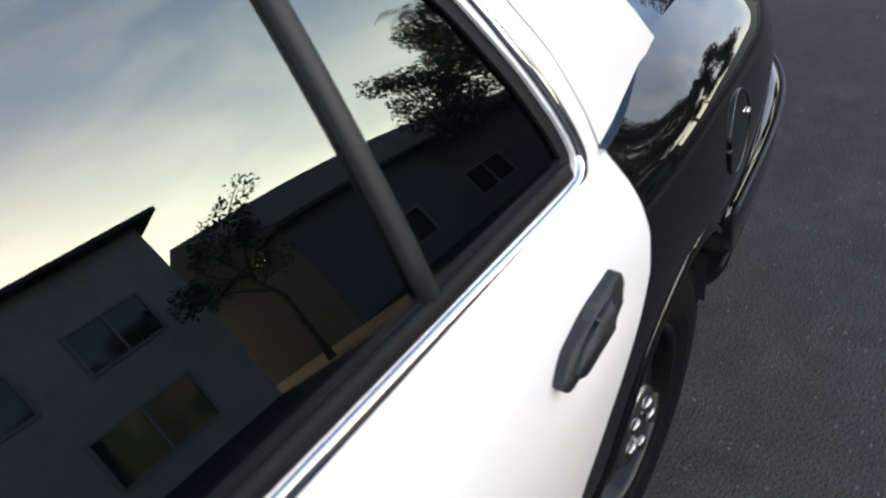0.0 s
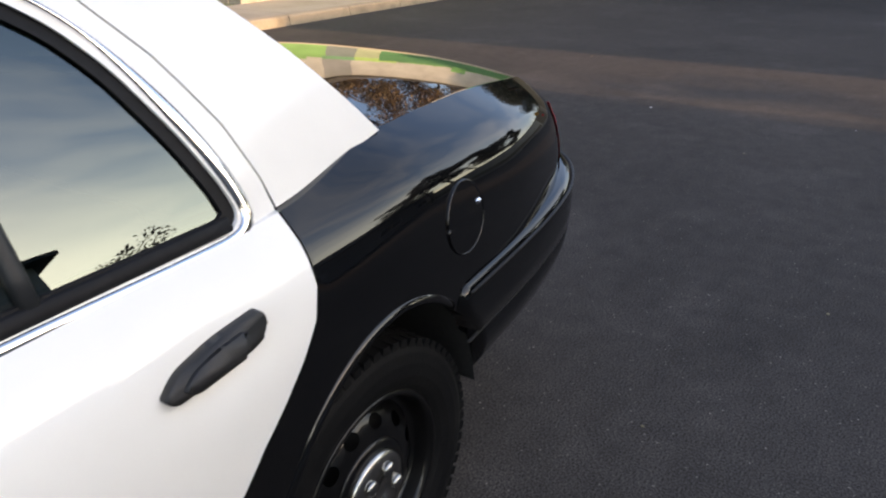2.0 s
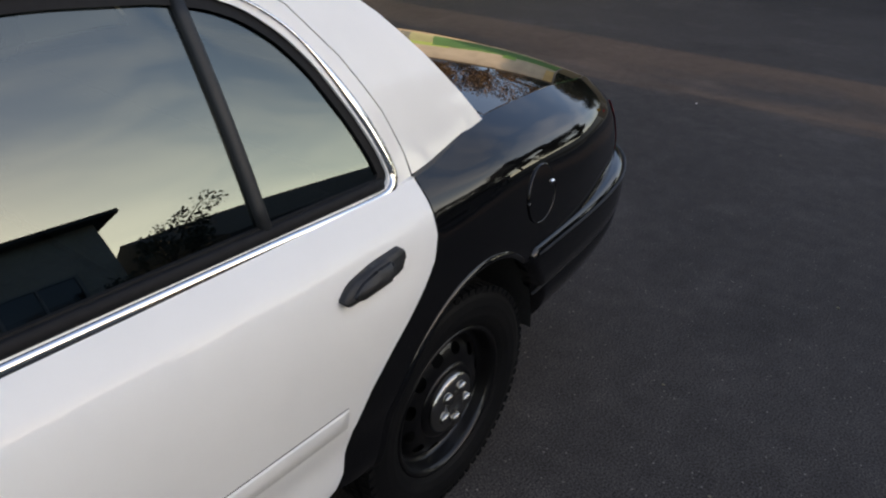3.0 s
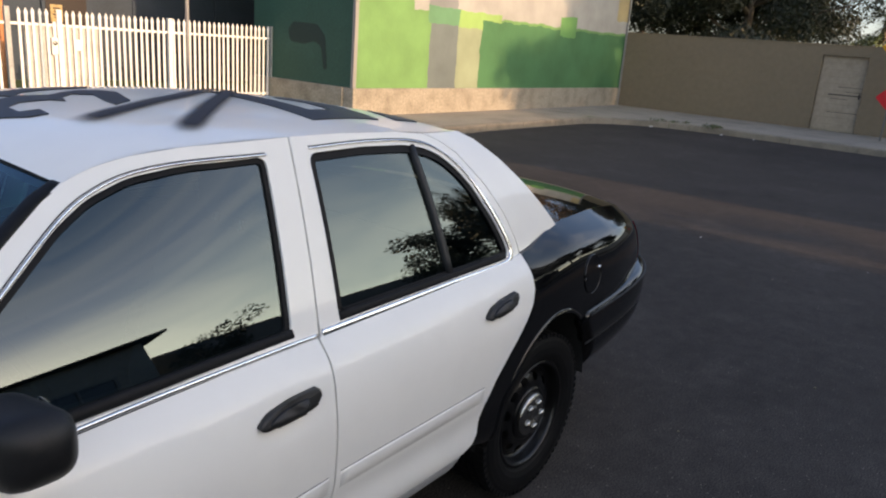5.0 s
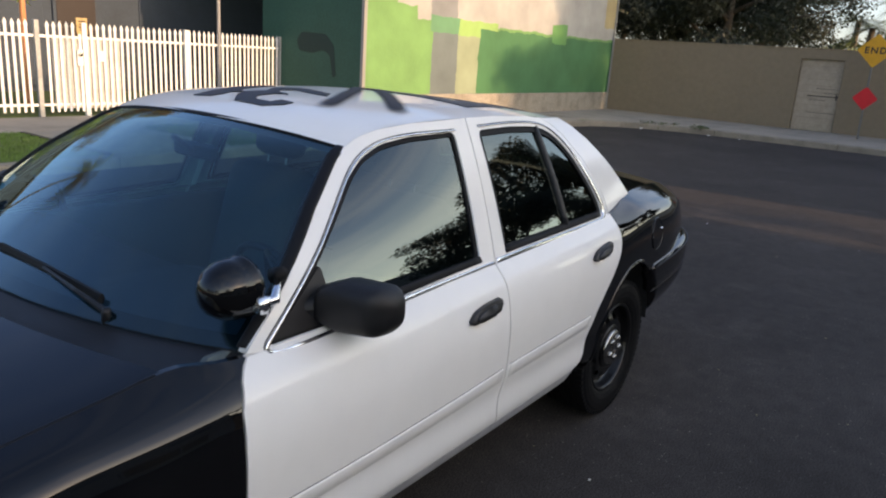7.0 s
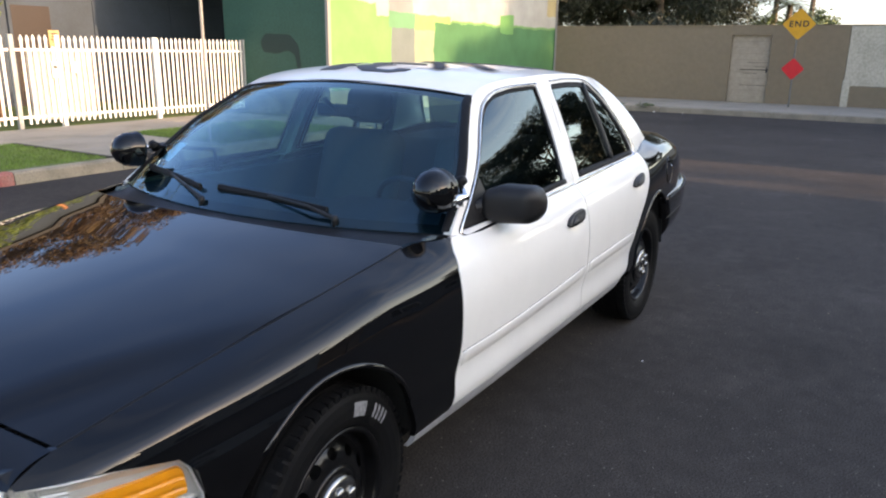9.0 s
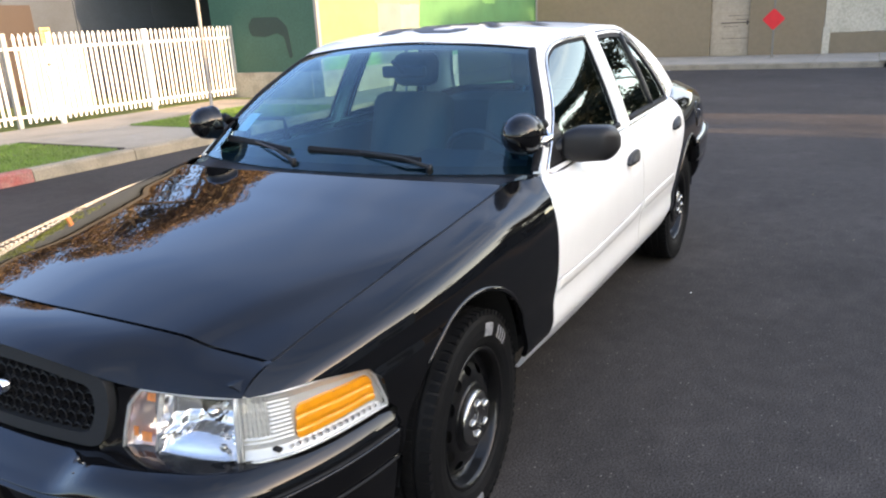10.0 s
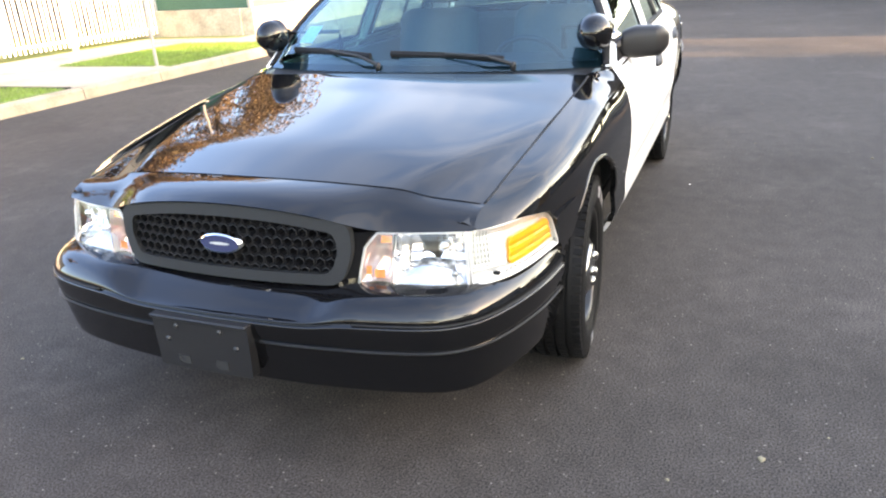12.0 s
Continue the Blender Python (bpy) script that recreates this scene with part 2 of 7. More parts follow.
M = {
    "concrete": material("concrete", (0.295, 0.258, 0.212), 0.9, grain=0.18, grain_scale=90, stain=0.5, stain_scale=1.3, bump=0.002, bump_scale=60),
    "kerb": material("kerb", (0.255, 0.218, 0.168), 0.9, grain=0.25, grain_scale=70, stain=0.6, stain_scale=2.6, bump=0.003, bump_scale=40),
    "kerb_red": material("kerb_red", (0.30, 0.075, 0.065), 0.8, grain=0.25, grain_scale=50, stain=0.5, stain_scale=6, stain_color=(0.28, 0.22, 0.19), bump=0.002),
    "soil": material("soil", (0.09, 0.13, 0.035), 1.0, grain=0.4, grain_scale=40, stain=0.5, stain_scale=3, bump=0.01, bump_scale=50),
    "grass": material("grass", (0.10, 0.185, 0.03), 0.7, grain=0.35, grain_scale=9, stain=0.4, stain_scale=2.0, stain_color=(0.17, 0.20, 0.05)),
    "black": material("black_paint", (0.0035, 0.0035, 0.004), 0.5, coat=1.0, spec=0.0, stain=0.3, stain_scale=9, stain_color=(0.007, 0.007, 0.007), rough_var=0.06),
    "white": material("white_paint", (0.87, 0.845, 0.80), 0.45, coat=0.7, spec=0.3, grain=0.012, grain_scale=6, stain=0.08, stain_scale=8, stain_color=(0.64, 0.62, 0.58)),
    "chrome": material("chrome", (0.82, 0.82, 0.83), 0.08, metal=1.0, rough_var=0.04),
    "steel": material("dull_steel", (0.44, 0.43, 0.41), 0.20, metal=1.0, rough_var=0.08, stain=0.4, stain_scale=30),
    "plastic": material("black_plastic", (0.011, 0.011, 0.012), 0.45, spec=0.35, grain=0.2, grain_scale=300, bump=0.0006, bump_scale=500, rough_var=0.08),
    "grey_plastic": material("grey_plastic", (0.016, 0.016, 0.017), 0.5, grain=0.15, grain_scale=200, bump=0.0005, bump_scale=400, rough_var=0.1),
    "mesh_black": material("mesh_black", (0.007, 0.007, 0.008), 0.6, spec=0.2, grain=0.2, grain_scale=200),
    "frame_grey": material("frame_grey", (0.015, 0.017, 0.019), 0.45, spec=0.35, grain=0.15, grain_scale=200, rough_var=0.08),
    "rubber": material("rubber", (0.005, 0.005, 0.0054), 0.6, spec=0.16, grain=0.3, grain_scale=120, stain=0.3, stain_scale=9, stain_color=(0.016, 0.015, 0.014), bump=0.0008, bump_scale=200),
    "seal": material("seal", (0.008, 0.008, 0.009), 0.6, spec=0.2, grain=0.2),
    "rim": material("rim_paint", (0.003, 0.003, 0.0034), 0.35, spec=0.15, coat=0.45, stain=0.4, stain_scale=14, stain_color=(0.012, 0.011, 0.010)),
    "chalk": material("tyre_mark", (0.22, 0.22, 0.225), 0.8, grain=0.3, grain_scale=90),
    "amber": material("amber_lens", (0.95, 0.33, 0.015), 0.3, coat=0.7, grain=0.06, grain_scale=60),
    "lamp_bowl": material("lamp_reflector", (0.80, 0.81, 0.83), 0.14, metal=0.92, rough_var=0.06),
    "lamp_white": material("lamp_ribs", (0.60, 0.60, 0.575), 0.3, metal=0.4, coat=0.6, grain=0.04, grain_scale=80),
    "lamp_rose": material("lamp_rose", (0.78, 0.62, 0.58), 0.16, metal=0.7, rough_var=0.06),
    "lamp_pink": material("lamp_side_marker", (0.85, 0.26, 0.08), 0.2, coat=0.6, grain=0.2, grain_scale=40),
    "red_lens": material("red_lens", (0.72, 0.016, 0.024), 0.2, coat=0.7),
    "oval_blue": material("badge_blue", (0.025, 0.035, 0.085), 0.25, coat=0.8),
    "interior": material("grey_cloth", (0.070, 0.098, 0.105), 0.9, grain=0.12, grain_scale=160, bump=0.001, bump_scale=300),
    "dash": material("dash_vinyl", (0.012, 0.021, 0.028), 0.6, grain=0.15, grain_scale=150, bump=0.0008, bump_scale=400),
    "rocker": material("grey_rocker", (0.44, 0.44, 0.45), 0.6, grain=0.12, grain_scale=40, stain=0.5, stain_scale=5),
    "seam_dirt": material("seam_dirt", (0.16, 0.15, 0.14), 0.9, grain=0.3, grain_scale=12),
    "under": material("under_seal", (0.01, 0.01, 0.01), 0.9, grain=0.3),
    "paper": material("sticker_paper", (0.80, 0.82, 0.82), 0.6, grain=0.1, grain_scale=100),
    "ink": material("roof_vinyl", (0.014, 0.014, 0.016), 0.45, grain=0.2, grain_scale=50, stain=0.25, stain_scale=12, stain_color=(0.05, 0.05, 0.05)),
    "glass_side": glass("tinted_glass", (0.10, 0.125, 0.118), 0.12, film=(0.80, 0.93, 0.92)),
    "glass_far": glass("light_tinted_glass", (0.48, 0.52, 0.50), 0.09),
    "glass_front": glass("clear_glass", (0.25, 0.60, 0.70), 0.09, film=(0.66, 0.94, 1.0)),
    "lens": glass("lamp_lens", (0.95, 0.95, 0.94), 0.05),
    "fence": material("fence_paint", (0.78, 0.77, 0.75), 0.5, grain=0.06, grain_scale=40, stain=0.25, stain_scale=6, stain_color=(0.45, 0.40, 0.34), island=0.05),
    "sheet": material("gate_sheet", (0.56, 0.54, 0.50), 0.55, grain=0.08, grain_scale=30, stain=0.4, stain_scale=3),
    "galv": material("galvanised", (0.36, 0.37, 0.37), 0.5, metal=0.4, grain=0.15, grain_scale=40, stain=0.3, stain_scale=4),
    "old_galv": material("old_galvanised", (0.15, 0.145, 0.13), 0.7, grain=0.15, grain_scale=40, stain=0.3, stain_scale=4),
    "board": material("plywood", (0.45, 0.32, 0.15), 0.8, grain=0.25, grain_scale=15, stain=0.4, stain_scale=12),
    "grey_wall": material("blue_grey_siding", (0.040, 0.057, 0.080), 0.8, grain=0.1, grain_scale=30, stain=0.4, stain_scale=1.0, bump=0.002, bump_scale=30),
    "brown": material("brown_door", (0.022, 0.015, 0.015), 0.6, grain=0.2, stain=0.3),
    "dark_green": material("dark_green_wall", (0.018, 0.078, 0.056), 0.75, grain=0.12, grain_scale=20, stain=0.5, stain_scale=1.2, stain_color=(0.026, 0.10, 0.074), bump=0.003, bump_scale=20),
    "smoke": material("dark_overpaint", (0.013, 0.036, 0.031), 0.8, grain=0.2),
    "stucco": material("tan_stucco", (0.225, 0.172, 0.115), 0.95, grain=0.05, grain_scale=7, stain=0.3, stain_scale=0.7, stain_color=(0.17, 0.13, 0.088), bump=0.02, bump_scale=3.5),
    "cream": material("cream_stucco", (0.50, 0.45, 0.36), 0.95, grain=0.16, grain_scale=14, stain=0.5, stain_scale=2.2, stain_color=(0.33, 0.29, 0.22), bump=0.015, bump_scale=12),
    "door": material("tan_door", (0.375, 0.305, 0.23), 0.75, grain=0.1, grain_scale=12, stain=0.4, stain_scale=5, stain_color=(0.26, 0.21, 0.16)),
    "base": material("stained_concrete", (0.34, 0.30, 0.24), 0.9, grain=0.22, grain_scale=20, stain=0.7, stain_scale=2.5, stain_color=(0.16, 0.14, 0.11), bump=0.006, bump_scale=25),
    "sign_yellow": material("sign_yellow", (0.72, 0.33, 0.012), 0.4, grain=0.06, stain=0.2, stain_scale=6),
    "sign_red": material("sign_red", (0.72, 0.012, 0.018), 0.4, grain=0.06, stain=0.2, stain_scale=6),
    "sign_black": material("sign_black", (0.015, 0.015, 0.015), 0.5),
    "edging": material("edging_board", (0.035, 0.028, 0.022), 0.9, grain=0.3, grain_scale=30),
    "bark": material("bark", (0.10, 0.075, 0.055), 0.95, grain=0.4, grain_scale=25, stain=0.4, stain_scale=4, bump=0.02, bump_scale=14),
    "leaf_dark": material("leaf_dark", (0.022, 0.030, 0.016), 0.6, grain=0.45, grain_scale=1.4, stain=0.4, stain_scale=0.7, stain_color=(0.10, 0.085, 0.05)),
    "leaf_bright": material("leaf_bright", (0.14, 0.19, 0.035), 0.6, grain=0.35, grain_scale=3),
    "leaf_mid": material("leaf_mid", (0.06, 0.09, 0.03), 0.6, grain=0.4, grain_scale=2),
    "leaf_brown": material("leaf_brown", (0.115, 0.068, 0.036), 0.7, grain=0.4, grain_scale=1.5, stain=0.5, stain_scale=0.8, stain_color=(0.10, 0.09, 0.04)),
    "frond": material("dry_frond", (0.48, 0.31, 0.10), 0.7, grain=0.35, grain_scale=4),
    "house": material("house_stucco", (0.40, 0.37, 0.32), 0.9, grain=0.1, grain_scale=10, stain=0.3, bump=0.006, bump_scale=25),
    "house_dark": material("house_siding", (0.17, 0.16, 0.15), 0.9, grain=0.1, grain_scale=10, stain=0.3),
    "roofing": material("roof_shingle", (0.07, 0.065, 0.06), 0.95, grain=0.35, grain_scale=12, bump=0.01, bump_scale=20),
    "trim": material("house_trim", (0.26, 0.25, 0.24), 0.6, grain=0.05),
    "dark_glass": material("house_window", (0.02, 0.024, 0.028), 0.05, spec=0.8),
    "orange": material("orange_pole", (0.62, 0.24, 0.10), 0.6, grain=0.1, stain=0.3, stain_scale=9),
    "litter": material("litter", (0.62, 0.6, 0.56), 0.8, grain=0.1),
    "pebble": material("pebble", (0.20, 0.17, 0.11), 0.9, grain=0.2),
}


def patched_wall():
    """Light green wall with overpainted blocks in other colours and a cast shadow stripe put into the colour, edges
    rough as from a roller.
    """
    m = material("painted_green_wall", (0.30, 0.52, 0.07), 0.8, bump=0.004, bump_scale=14)
    nodes, links = m.node_tree.nodes, m.node_tree.links
    p = nodes["Principled BSDF"]
    geo, sep, nz = nodes.new("ShaderNodeNewGeometry"), nodes.new("ShaderNodeSeparateXYZ"), nodes.new("ShaderNodeTexNoise")
    nz.inputs["Scale"].default_value, nz.inputs["Detail"].default_value = 2.2, 6
    links.new(geo.outputs["Position"], nz.inputs["Vector"])
    add = nodes.new("ShaderNodeVectorMath")
    add.operation = "MULTIPLY_ADD"
    add.inputs[1].default_value = (0.22, 0.22, 0.22)
    links.new(nz.outputs["Color"], add.inputs[0])
    links.new(geo.outputs["Position"], add.inputs[2])
    links.new(add.outputs[0], sep.inputs[0])

    def gate(sock, a, b):
        lo, hi, mu = (nodes.new("ShaderNodeMath") for _ in range(3))
        lo.operation, hi.operation, mu.operation = "GREATER_THAN", "LESS_THAN", "MULTIPLY"
        lo.inputs[1].default_value, hi.inputs[1].default_value = a + 0.11, b + 0.11
        links.new(sock, lo.inputs[0]), links.new(sock, hi.inputs[0])
        links.new(lo.outputs[0], mu.inputs[0]), links.new(hi.outputs[0], mu.inputs[1])
        return mu.outputs[0]

    color = None
    for x0, x1, z0, z1, c in (
        (-30, -9, -1, 9, (0.165, 0.36, 0.125)),
        (-30, -10.6, 2.35, 9, (0.42, 0.42, 0.40)),
        (-11.3, -10.4, 2.2, 2.62, (0.165, 0.36, 0.125)),
        # next three blocks: an upright cast shadow, painted as darker wall colour
        (-12.9, -11.9, 0.2, 2.1, (0.165, 0.205, 0.205)),
        (-12.9, -11.8, 2.1, 2.45, (0.12, 0.31, 0.17)),
        (-12.8, -11.8, 2.45, 9, (0.25, 0.265, 0.275)),
        (-13.8, -12.9, 0.2, 2.30, (0.31, 0.37, 0.245)),
        (-14.6, -12.9, 2.05, 2.45, (0.30, 0.50, 0.16)),
        (-24, -13.8, 0.2, 2.28, (0.056, 0.205, 0.085)),
        (-18.4, -17.5, 2.1, 2.62, (0.14, 0.38, 0.12)),
        (-24, -20.9, 2.75, 9, (0.46, 0.37, 0.20)),
    ):
        mu = nodes.new("ShaderNodeMath")
        mu.operation = "MULTIPLY"
        links.new(gate(sep.outputs["X"], x0, x1), mu.inputs[0])
        links.new(gate(sep.outputs["Z"], z0, z1), mu.inputs[1])
        x = nodes.new("ShaderNodeMixRGB")
        links.new(mu.outputs[0], x.inputs["Fac"])
        x.inputs["Color2"].default_value = (*c, 1)
        if color is None:
            x.inputs["Color1"].default_value = (*c, 1)
        else:
            links.new(color, x.inputs["Color1"])
        color = x.outputs["Color"]
    n2, mr, fin = nodes.new("ShaderNodeTexNoise"), nodes.new("ShaderNodeMapRange"), nodes.new("ShaderNodeMixRGB")
    n2.inputs["Scale"].default_value, n2.inputs["Detail"].default_value = 1.4, 8
    links.new(geo.outputs["Position"], n2.inputs["Vector"])
    links.new(n2.outputs["Fac"], mr.inputs["Value"])
    mr.inputs["From Min"].default_value, mr.inputs["From Max"].default_value = 0.3, 0.75
    mr.inputs["To Min"].default_value, mr.inputs["To Max"].default_value = 0.90, 0.64
    fin.blend_type = "MULTIPLY"
    fin.inputs["Fac"].default_value = 1.0
    links.new(color, fin.inputs["Color1"])
    links.new(mr.outputs["Result"], fin.inputs["Color2"])
    links.new(fin.outputs["Color"], p.inputs["Base Color"])
    return m


M["patched"] = patched_wall()


def asphalt():
    """Fine dark stones in tar, pale chips, and worn, dusty and oily areas."""
    m = material("asphalt", (0.0375, 0.0362, 0.0350), 0.88, spec=0.2, bump=0.0005, bump_scale=260)
    nodes, links = m.node_tree.nodes, m.node_tree.links
    p = nodes["Principled BSDF"]
    co = nodes.new("ShaderNodeTexCoord")

    def layer(kind, scale, lo, hi, a, b):
        n = nodes.new(kind)
        n.inputs["Scale"].default_value = scale
        if kind == "ShaderNodeTexNoise":
            n.inputs["Detail"].default_value = 5
        links.new(co.outputs["Object"], n.inputs["Vector"])
        r = nodes.new("ShaderNodeMapRange")
        r.inputs["From Min"].default_value, r.inputs["From Max"].default_value, r.inputs["To Min"].default_value, r.inputs["To Max"].default_value = lo, hi, a, b
        links.new(n.outputs["Fac" if kind == "ShaderNodeTexNoise" else "Distance"], r.inputs["Value"])
        return r.outputs["Result"]

    value = None
    for out in (layer("ShaderNodeTexNoise", 150, 0.34, 0.66, 0.3, 1.8), layer("ShaderNodeTexVoronoi", 24, 0.04, 0.12, 3.6, 1.0), layer("ShaderNodeTexNoise", 0.35, 0.35, 0.68, 0.82, 1.22),
                layer("ShaderNodeTexNoise", 1.6, 0.56, 0.74, 1.0, 1.35), layer("ShaderNodeTexNoise", 0.8, 0.30, 0.42, 0.75, 1.0), layer("ShaderNodeTexNoise", 9.0, 0.3, 0.7, 0.86, 1.16)):
        if value is None:
            value = out
            continue
        x = nodes.new("ShaderNodeMath")
        x.operation = "MULTIPLY"
        links.new(value, x.inputs[0]), links.new(out, x.inputs[1])
        value = x.outputs[0]
    c = nodes.new("ShaderNodeMixRGB")
    c.blend_type = "MULTIPLY"
    c.inputs["Fac"].default_value = 1.0
    c.inputs["Color1"].default_value = (0.0425, 0.0365, 0.0328, 1)
    links.new(value, c.inputs["Color2"])
    links.new(c.outputs["Color"], p.inputs["Base Color"])
    return m


M["asphalt"] = asphalt()


def smear():
    """Dark sprayed smudge that fades out to its sides and ends."""
    m = material("sprayed_smudge", (0.022, 0.016, 0.016), 0.6)
    nodes, links = m.node_tree.nodes, m.node_tree.links
    p, uv, sep = nodes["Principled BSDF"], nodes.new("ShaderNodeUVMap"), nodes.new("ShaderNodeSeparateXYZ")
    links.new(uv.outputs["UV"], sep.inputs[0])
    value = None
    for axis, edge in (("X", 0.09), ("Y", 0.42)):
        a, b, r = nodes.new("ShaderNodeMath"), nodes.new("ShaderNodeMath"), nodes.new("ShaderNodeMapRange")
        a.operation, b.operation, r.interpolation_type = "SUBTRACT", "MINIMUM", "SMOOTHSTEP"
        a.inputs[0].default_value = 1.0
        links.new(sep.outputs[axis], a.inputs[1])
        links.new(sep.outputs[axis], b.inputs[0]), links.new(a.outputs[0], b.inputs[1])
        r.inputs["From Max"].default_value = edge
        links.new(b.outputs[0], r.inputs["Value"])
        if value is None:
            value = r.outputs["Result"]
        else:
            x = nodes.new("ShaderNodeMath")
            x.operation = "MULTIPLY"
            links.new(value, x.inputs[0]), links.new(r.outputs["Result"], x.inputs[1])
            value = x.outputs[0]
    links.new(value, p.inputs["Alpha"])
    return m


M["smear"] = smear()


# ---- mesh helpers ----
def mesh_of(bm, name, mat, smooth=True, recalc=True):
    if recalc:
        bmesh.ops.recalc_face_normals(bm, faces=bm.faces)
    me = bpy.data.meshes.new(name)
    for f in bm.faces:
        f.smooth = smooth
    bm.to_mesh(me)
    bm.free()
    me.materials.append(M[mat] if isinstance(mat, str) else mat)
    return me


def part(name, bm, mat, parent, label="", smooth=False, at=None):
    ob = new(name, mesh_of(bm, name, mat, smooth))
    ob.parent = parent
    if at is not None:
        ob.matrix_basis = at
    return tagged(ob, label)


def thing(name, label, category, at=None, group="", kind=""):
    ob = new(name)
    ob.empty_display_size = 0.2
    if at is not None:
        ob.matrix_basis = at
    return tagged(ob, label, category, group, kind)


def solid(name, bm, mat, label, category="", kind="", smooth=False, at=None, group=""):
    ob = new(name, mesh_of(bm, name, mat, smooth))
    if at is not None:
        ob.matrix_basis = at
    return tagged(ob, label, category, group, kind)


def box(bm, x0, x1, y0, y1, z0, z1, bevel=0.0, m=None, segments=1):
    vs = [bm.verts.new((x, y, z)) for x in (x0, x1) for y in (y0, y1) for z in (z0, z1)]
    fs = [bm.faces.new([vs[i] for i in q]) for q in ((0, 1, 3, 2), (4, 6, 7, 5), (0, 4, 5, 1), (2, 3, 7, 6), (0, 2, 6, 4), (1, 5, 7, 3))]
    if bevel:
        es = {e for f in fs for e in f.edges}
        res = bmesh.ops.bevel(bm, geom=list(es), offset=bevel, segments=segments, affect="EDGES", profile=0.5)
        vs = [v for v in res["verts"]] + [v for v in vs if v.is_valid]
    if m is not None:
        for v in set(vs):
            v.co = m @ v.co
    return bm


def boxm(*a, **k):
    return box(bmesh.new(), *a, **k)


def tube(bm, pts, radii, n=10, caps=True, flat=1.0):
    """A round bar along a line of points, with a radius at each."""
    pts = [Vector(p) for p in pts]
    if isinstance(radii, (int, float)):
        radii = [radii] * len(pts)
    rings, ref = [], None
    for i, p in enumerate(pts):
        d = (pts[min(i + 1, len(pts) - 1)] - pts[max(i - 1, 0)]).normalized()
        if ref is None:
            ref = Vector((0, 0, 1)) if abs(d.z) < 0.9 else Vector((1, 0, 0))
        a = d.cross(ref).normalized()
        b = a.cross(d).normalized()
        ref = b
        rings.append([bm.verts.new(p + radii[i] * (math.cos(t) * a + flat * math.sin(t) * b)) for t in (2 * math.pi * k / n for k in range(n))])
    for r, s in zip(rings, rings[1:]):
        for k in range(n):
            bm.faces.new((r[k], r[(k + 1) % n], s[(k + 1) % n], s[k]))
    if caps:
        bm.faces.new(rings[0][::-1])
        bm.faces.new(rings[-1])
    return bm


def lathe(bm, profile, n=40, axis="y", center=(0, 0, 0), close=False):
    """Turns a profile of (radius, along) round an axis."""
    c = Vector(center)
    rings = []
    for r, a in profile:
        ring = []
        for k in range(n):
            t = 2 * math.pi * k / n
            u, v = r * math.cos(t), r * math.sin(t)
            ring.append(bm.verts.new(c + {"y": Vector((u, a, v)), "z": Vector((u, v, a)), "x": Vector((a, u, v))}[axis]))
        rings.append(ring)
    pairs = list(zip(rings, rings[1:])) + ([(rings[-1], rings[0])] if close else [])
    for r, s in pairs:
        for k in range(n):
            bm.faces.new((r[k], r[(k + 1) % n], s[(k + 1) % n], s[k]))
    if not close:
        if profile[0][0] > 1e-4:
            bm.faces.new(rings[0][::-1])
        if profile[-1][0] > 1e-4:
            bm.faces.new(rings[-1])
        bmesh.ops.remove_doubles(bm, verts=bm.verts, dist=1e-6)
    return bm


def prism(bm, outline, a, b, axis="y"):
    """An outline in the other two axes, from a to b along an axis."""
    def at(p, w):
        return {"y": (p[0], w, p[1]), "z": (p[0], p[1], w), "x": (w, p[0], p[1])}[axis]
    lo, hi = [bm.verts.new(at(p, a)) for p in outline], [bm.verts.new(at(p, b)) for p in outline]
    n = len(outline)
    bm.faces.new(lo[::-1])
    bm.faces.new(hi)
    for k in range(n):
        bm.faces.new((lo[k], lo[(k + 1) % n], hi[(k + 1) % n], hi[k]))
    return bm


def spline(xs, ys):
    """A smooth curve through points, as a function."""
    xs, ys = np.array(xs, float), np.array(ys, float)
    if xs[0] > xs[-1]:
        xs, ys = xs[::-1], ys[::-1]
    h, d = np.diff(xs), np.diff(ys) / np.diff(xs)
    t = np.zeros(len(xs))
    t[0], t[-1] = d[0], d[-1]
    t[1:-1] = np.where(d[:-1] * d[1:] > 0, 3 * (h[:-1] + h[1:]) / np.where(d[:-1] * d[1:] > 0, (2 * h[1:] + h[:-1]) / np.where(d[:-1] == 0, 1, d[:-1]) + (h[1:] + 2 * h[:-1]) / np.where(d[1:] == 0, 1, d[1:]), 1), 0)

    def f(x):
        x = min(max(x, xs[0]), xs[-1])
        i = min(max(int(np.searchsorted(xs, x)) - 1, 0), len(xs) - 2)
        u = (x - xs[i]) / h[i]
        return float(ys[i] * (1 + 2 * u) * (1 - u) ** 2 + h[i] * t[i] * u * (1 - u) ** 2 + ys[i + 1] * u * u * (3 - 2 * u) + h[i] * t[i + 1] * u * u * (u - 1))
    return f


def rounded(pts, r, n=5):
    """A polygon with its corners rounded."""
    out = []
    for i, p in enumerate(pts):
        p, a, b = Vector(p), Vector(pts[i - 1]), Vector(pts[(i + 1) % len(pts)])
        rr = r[i] if isinstance(r, (list, tuple)) else r
        k = min(rr, 0.45 * (a - p).length, 0.45 * (b - p).length)
        if k < 1e-5:
            out.append(tuple(p))
            continue
        s, e = p + k * (a - p).normalized(), p + k * (b - p).normalized()
        for j in range(n + 1):
            u = j / n
            out.append(tuple((1 - u) ** 2 * s + 2 * u * (1 - u) * p + u * u * e))
    return out


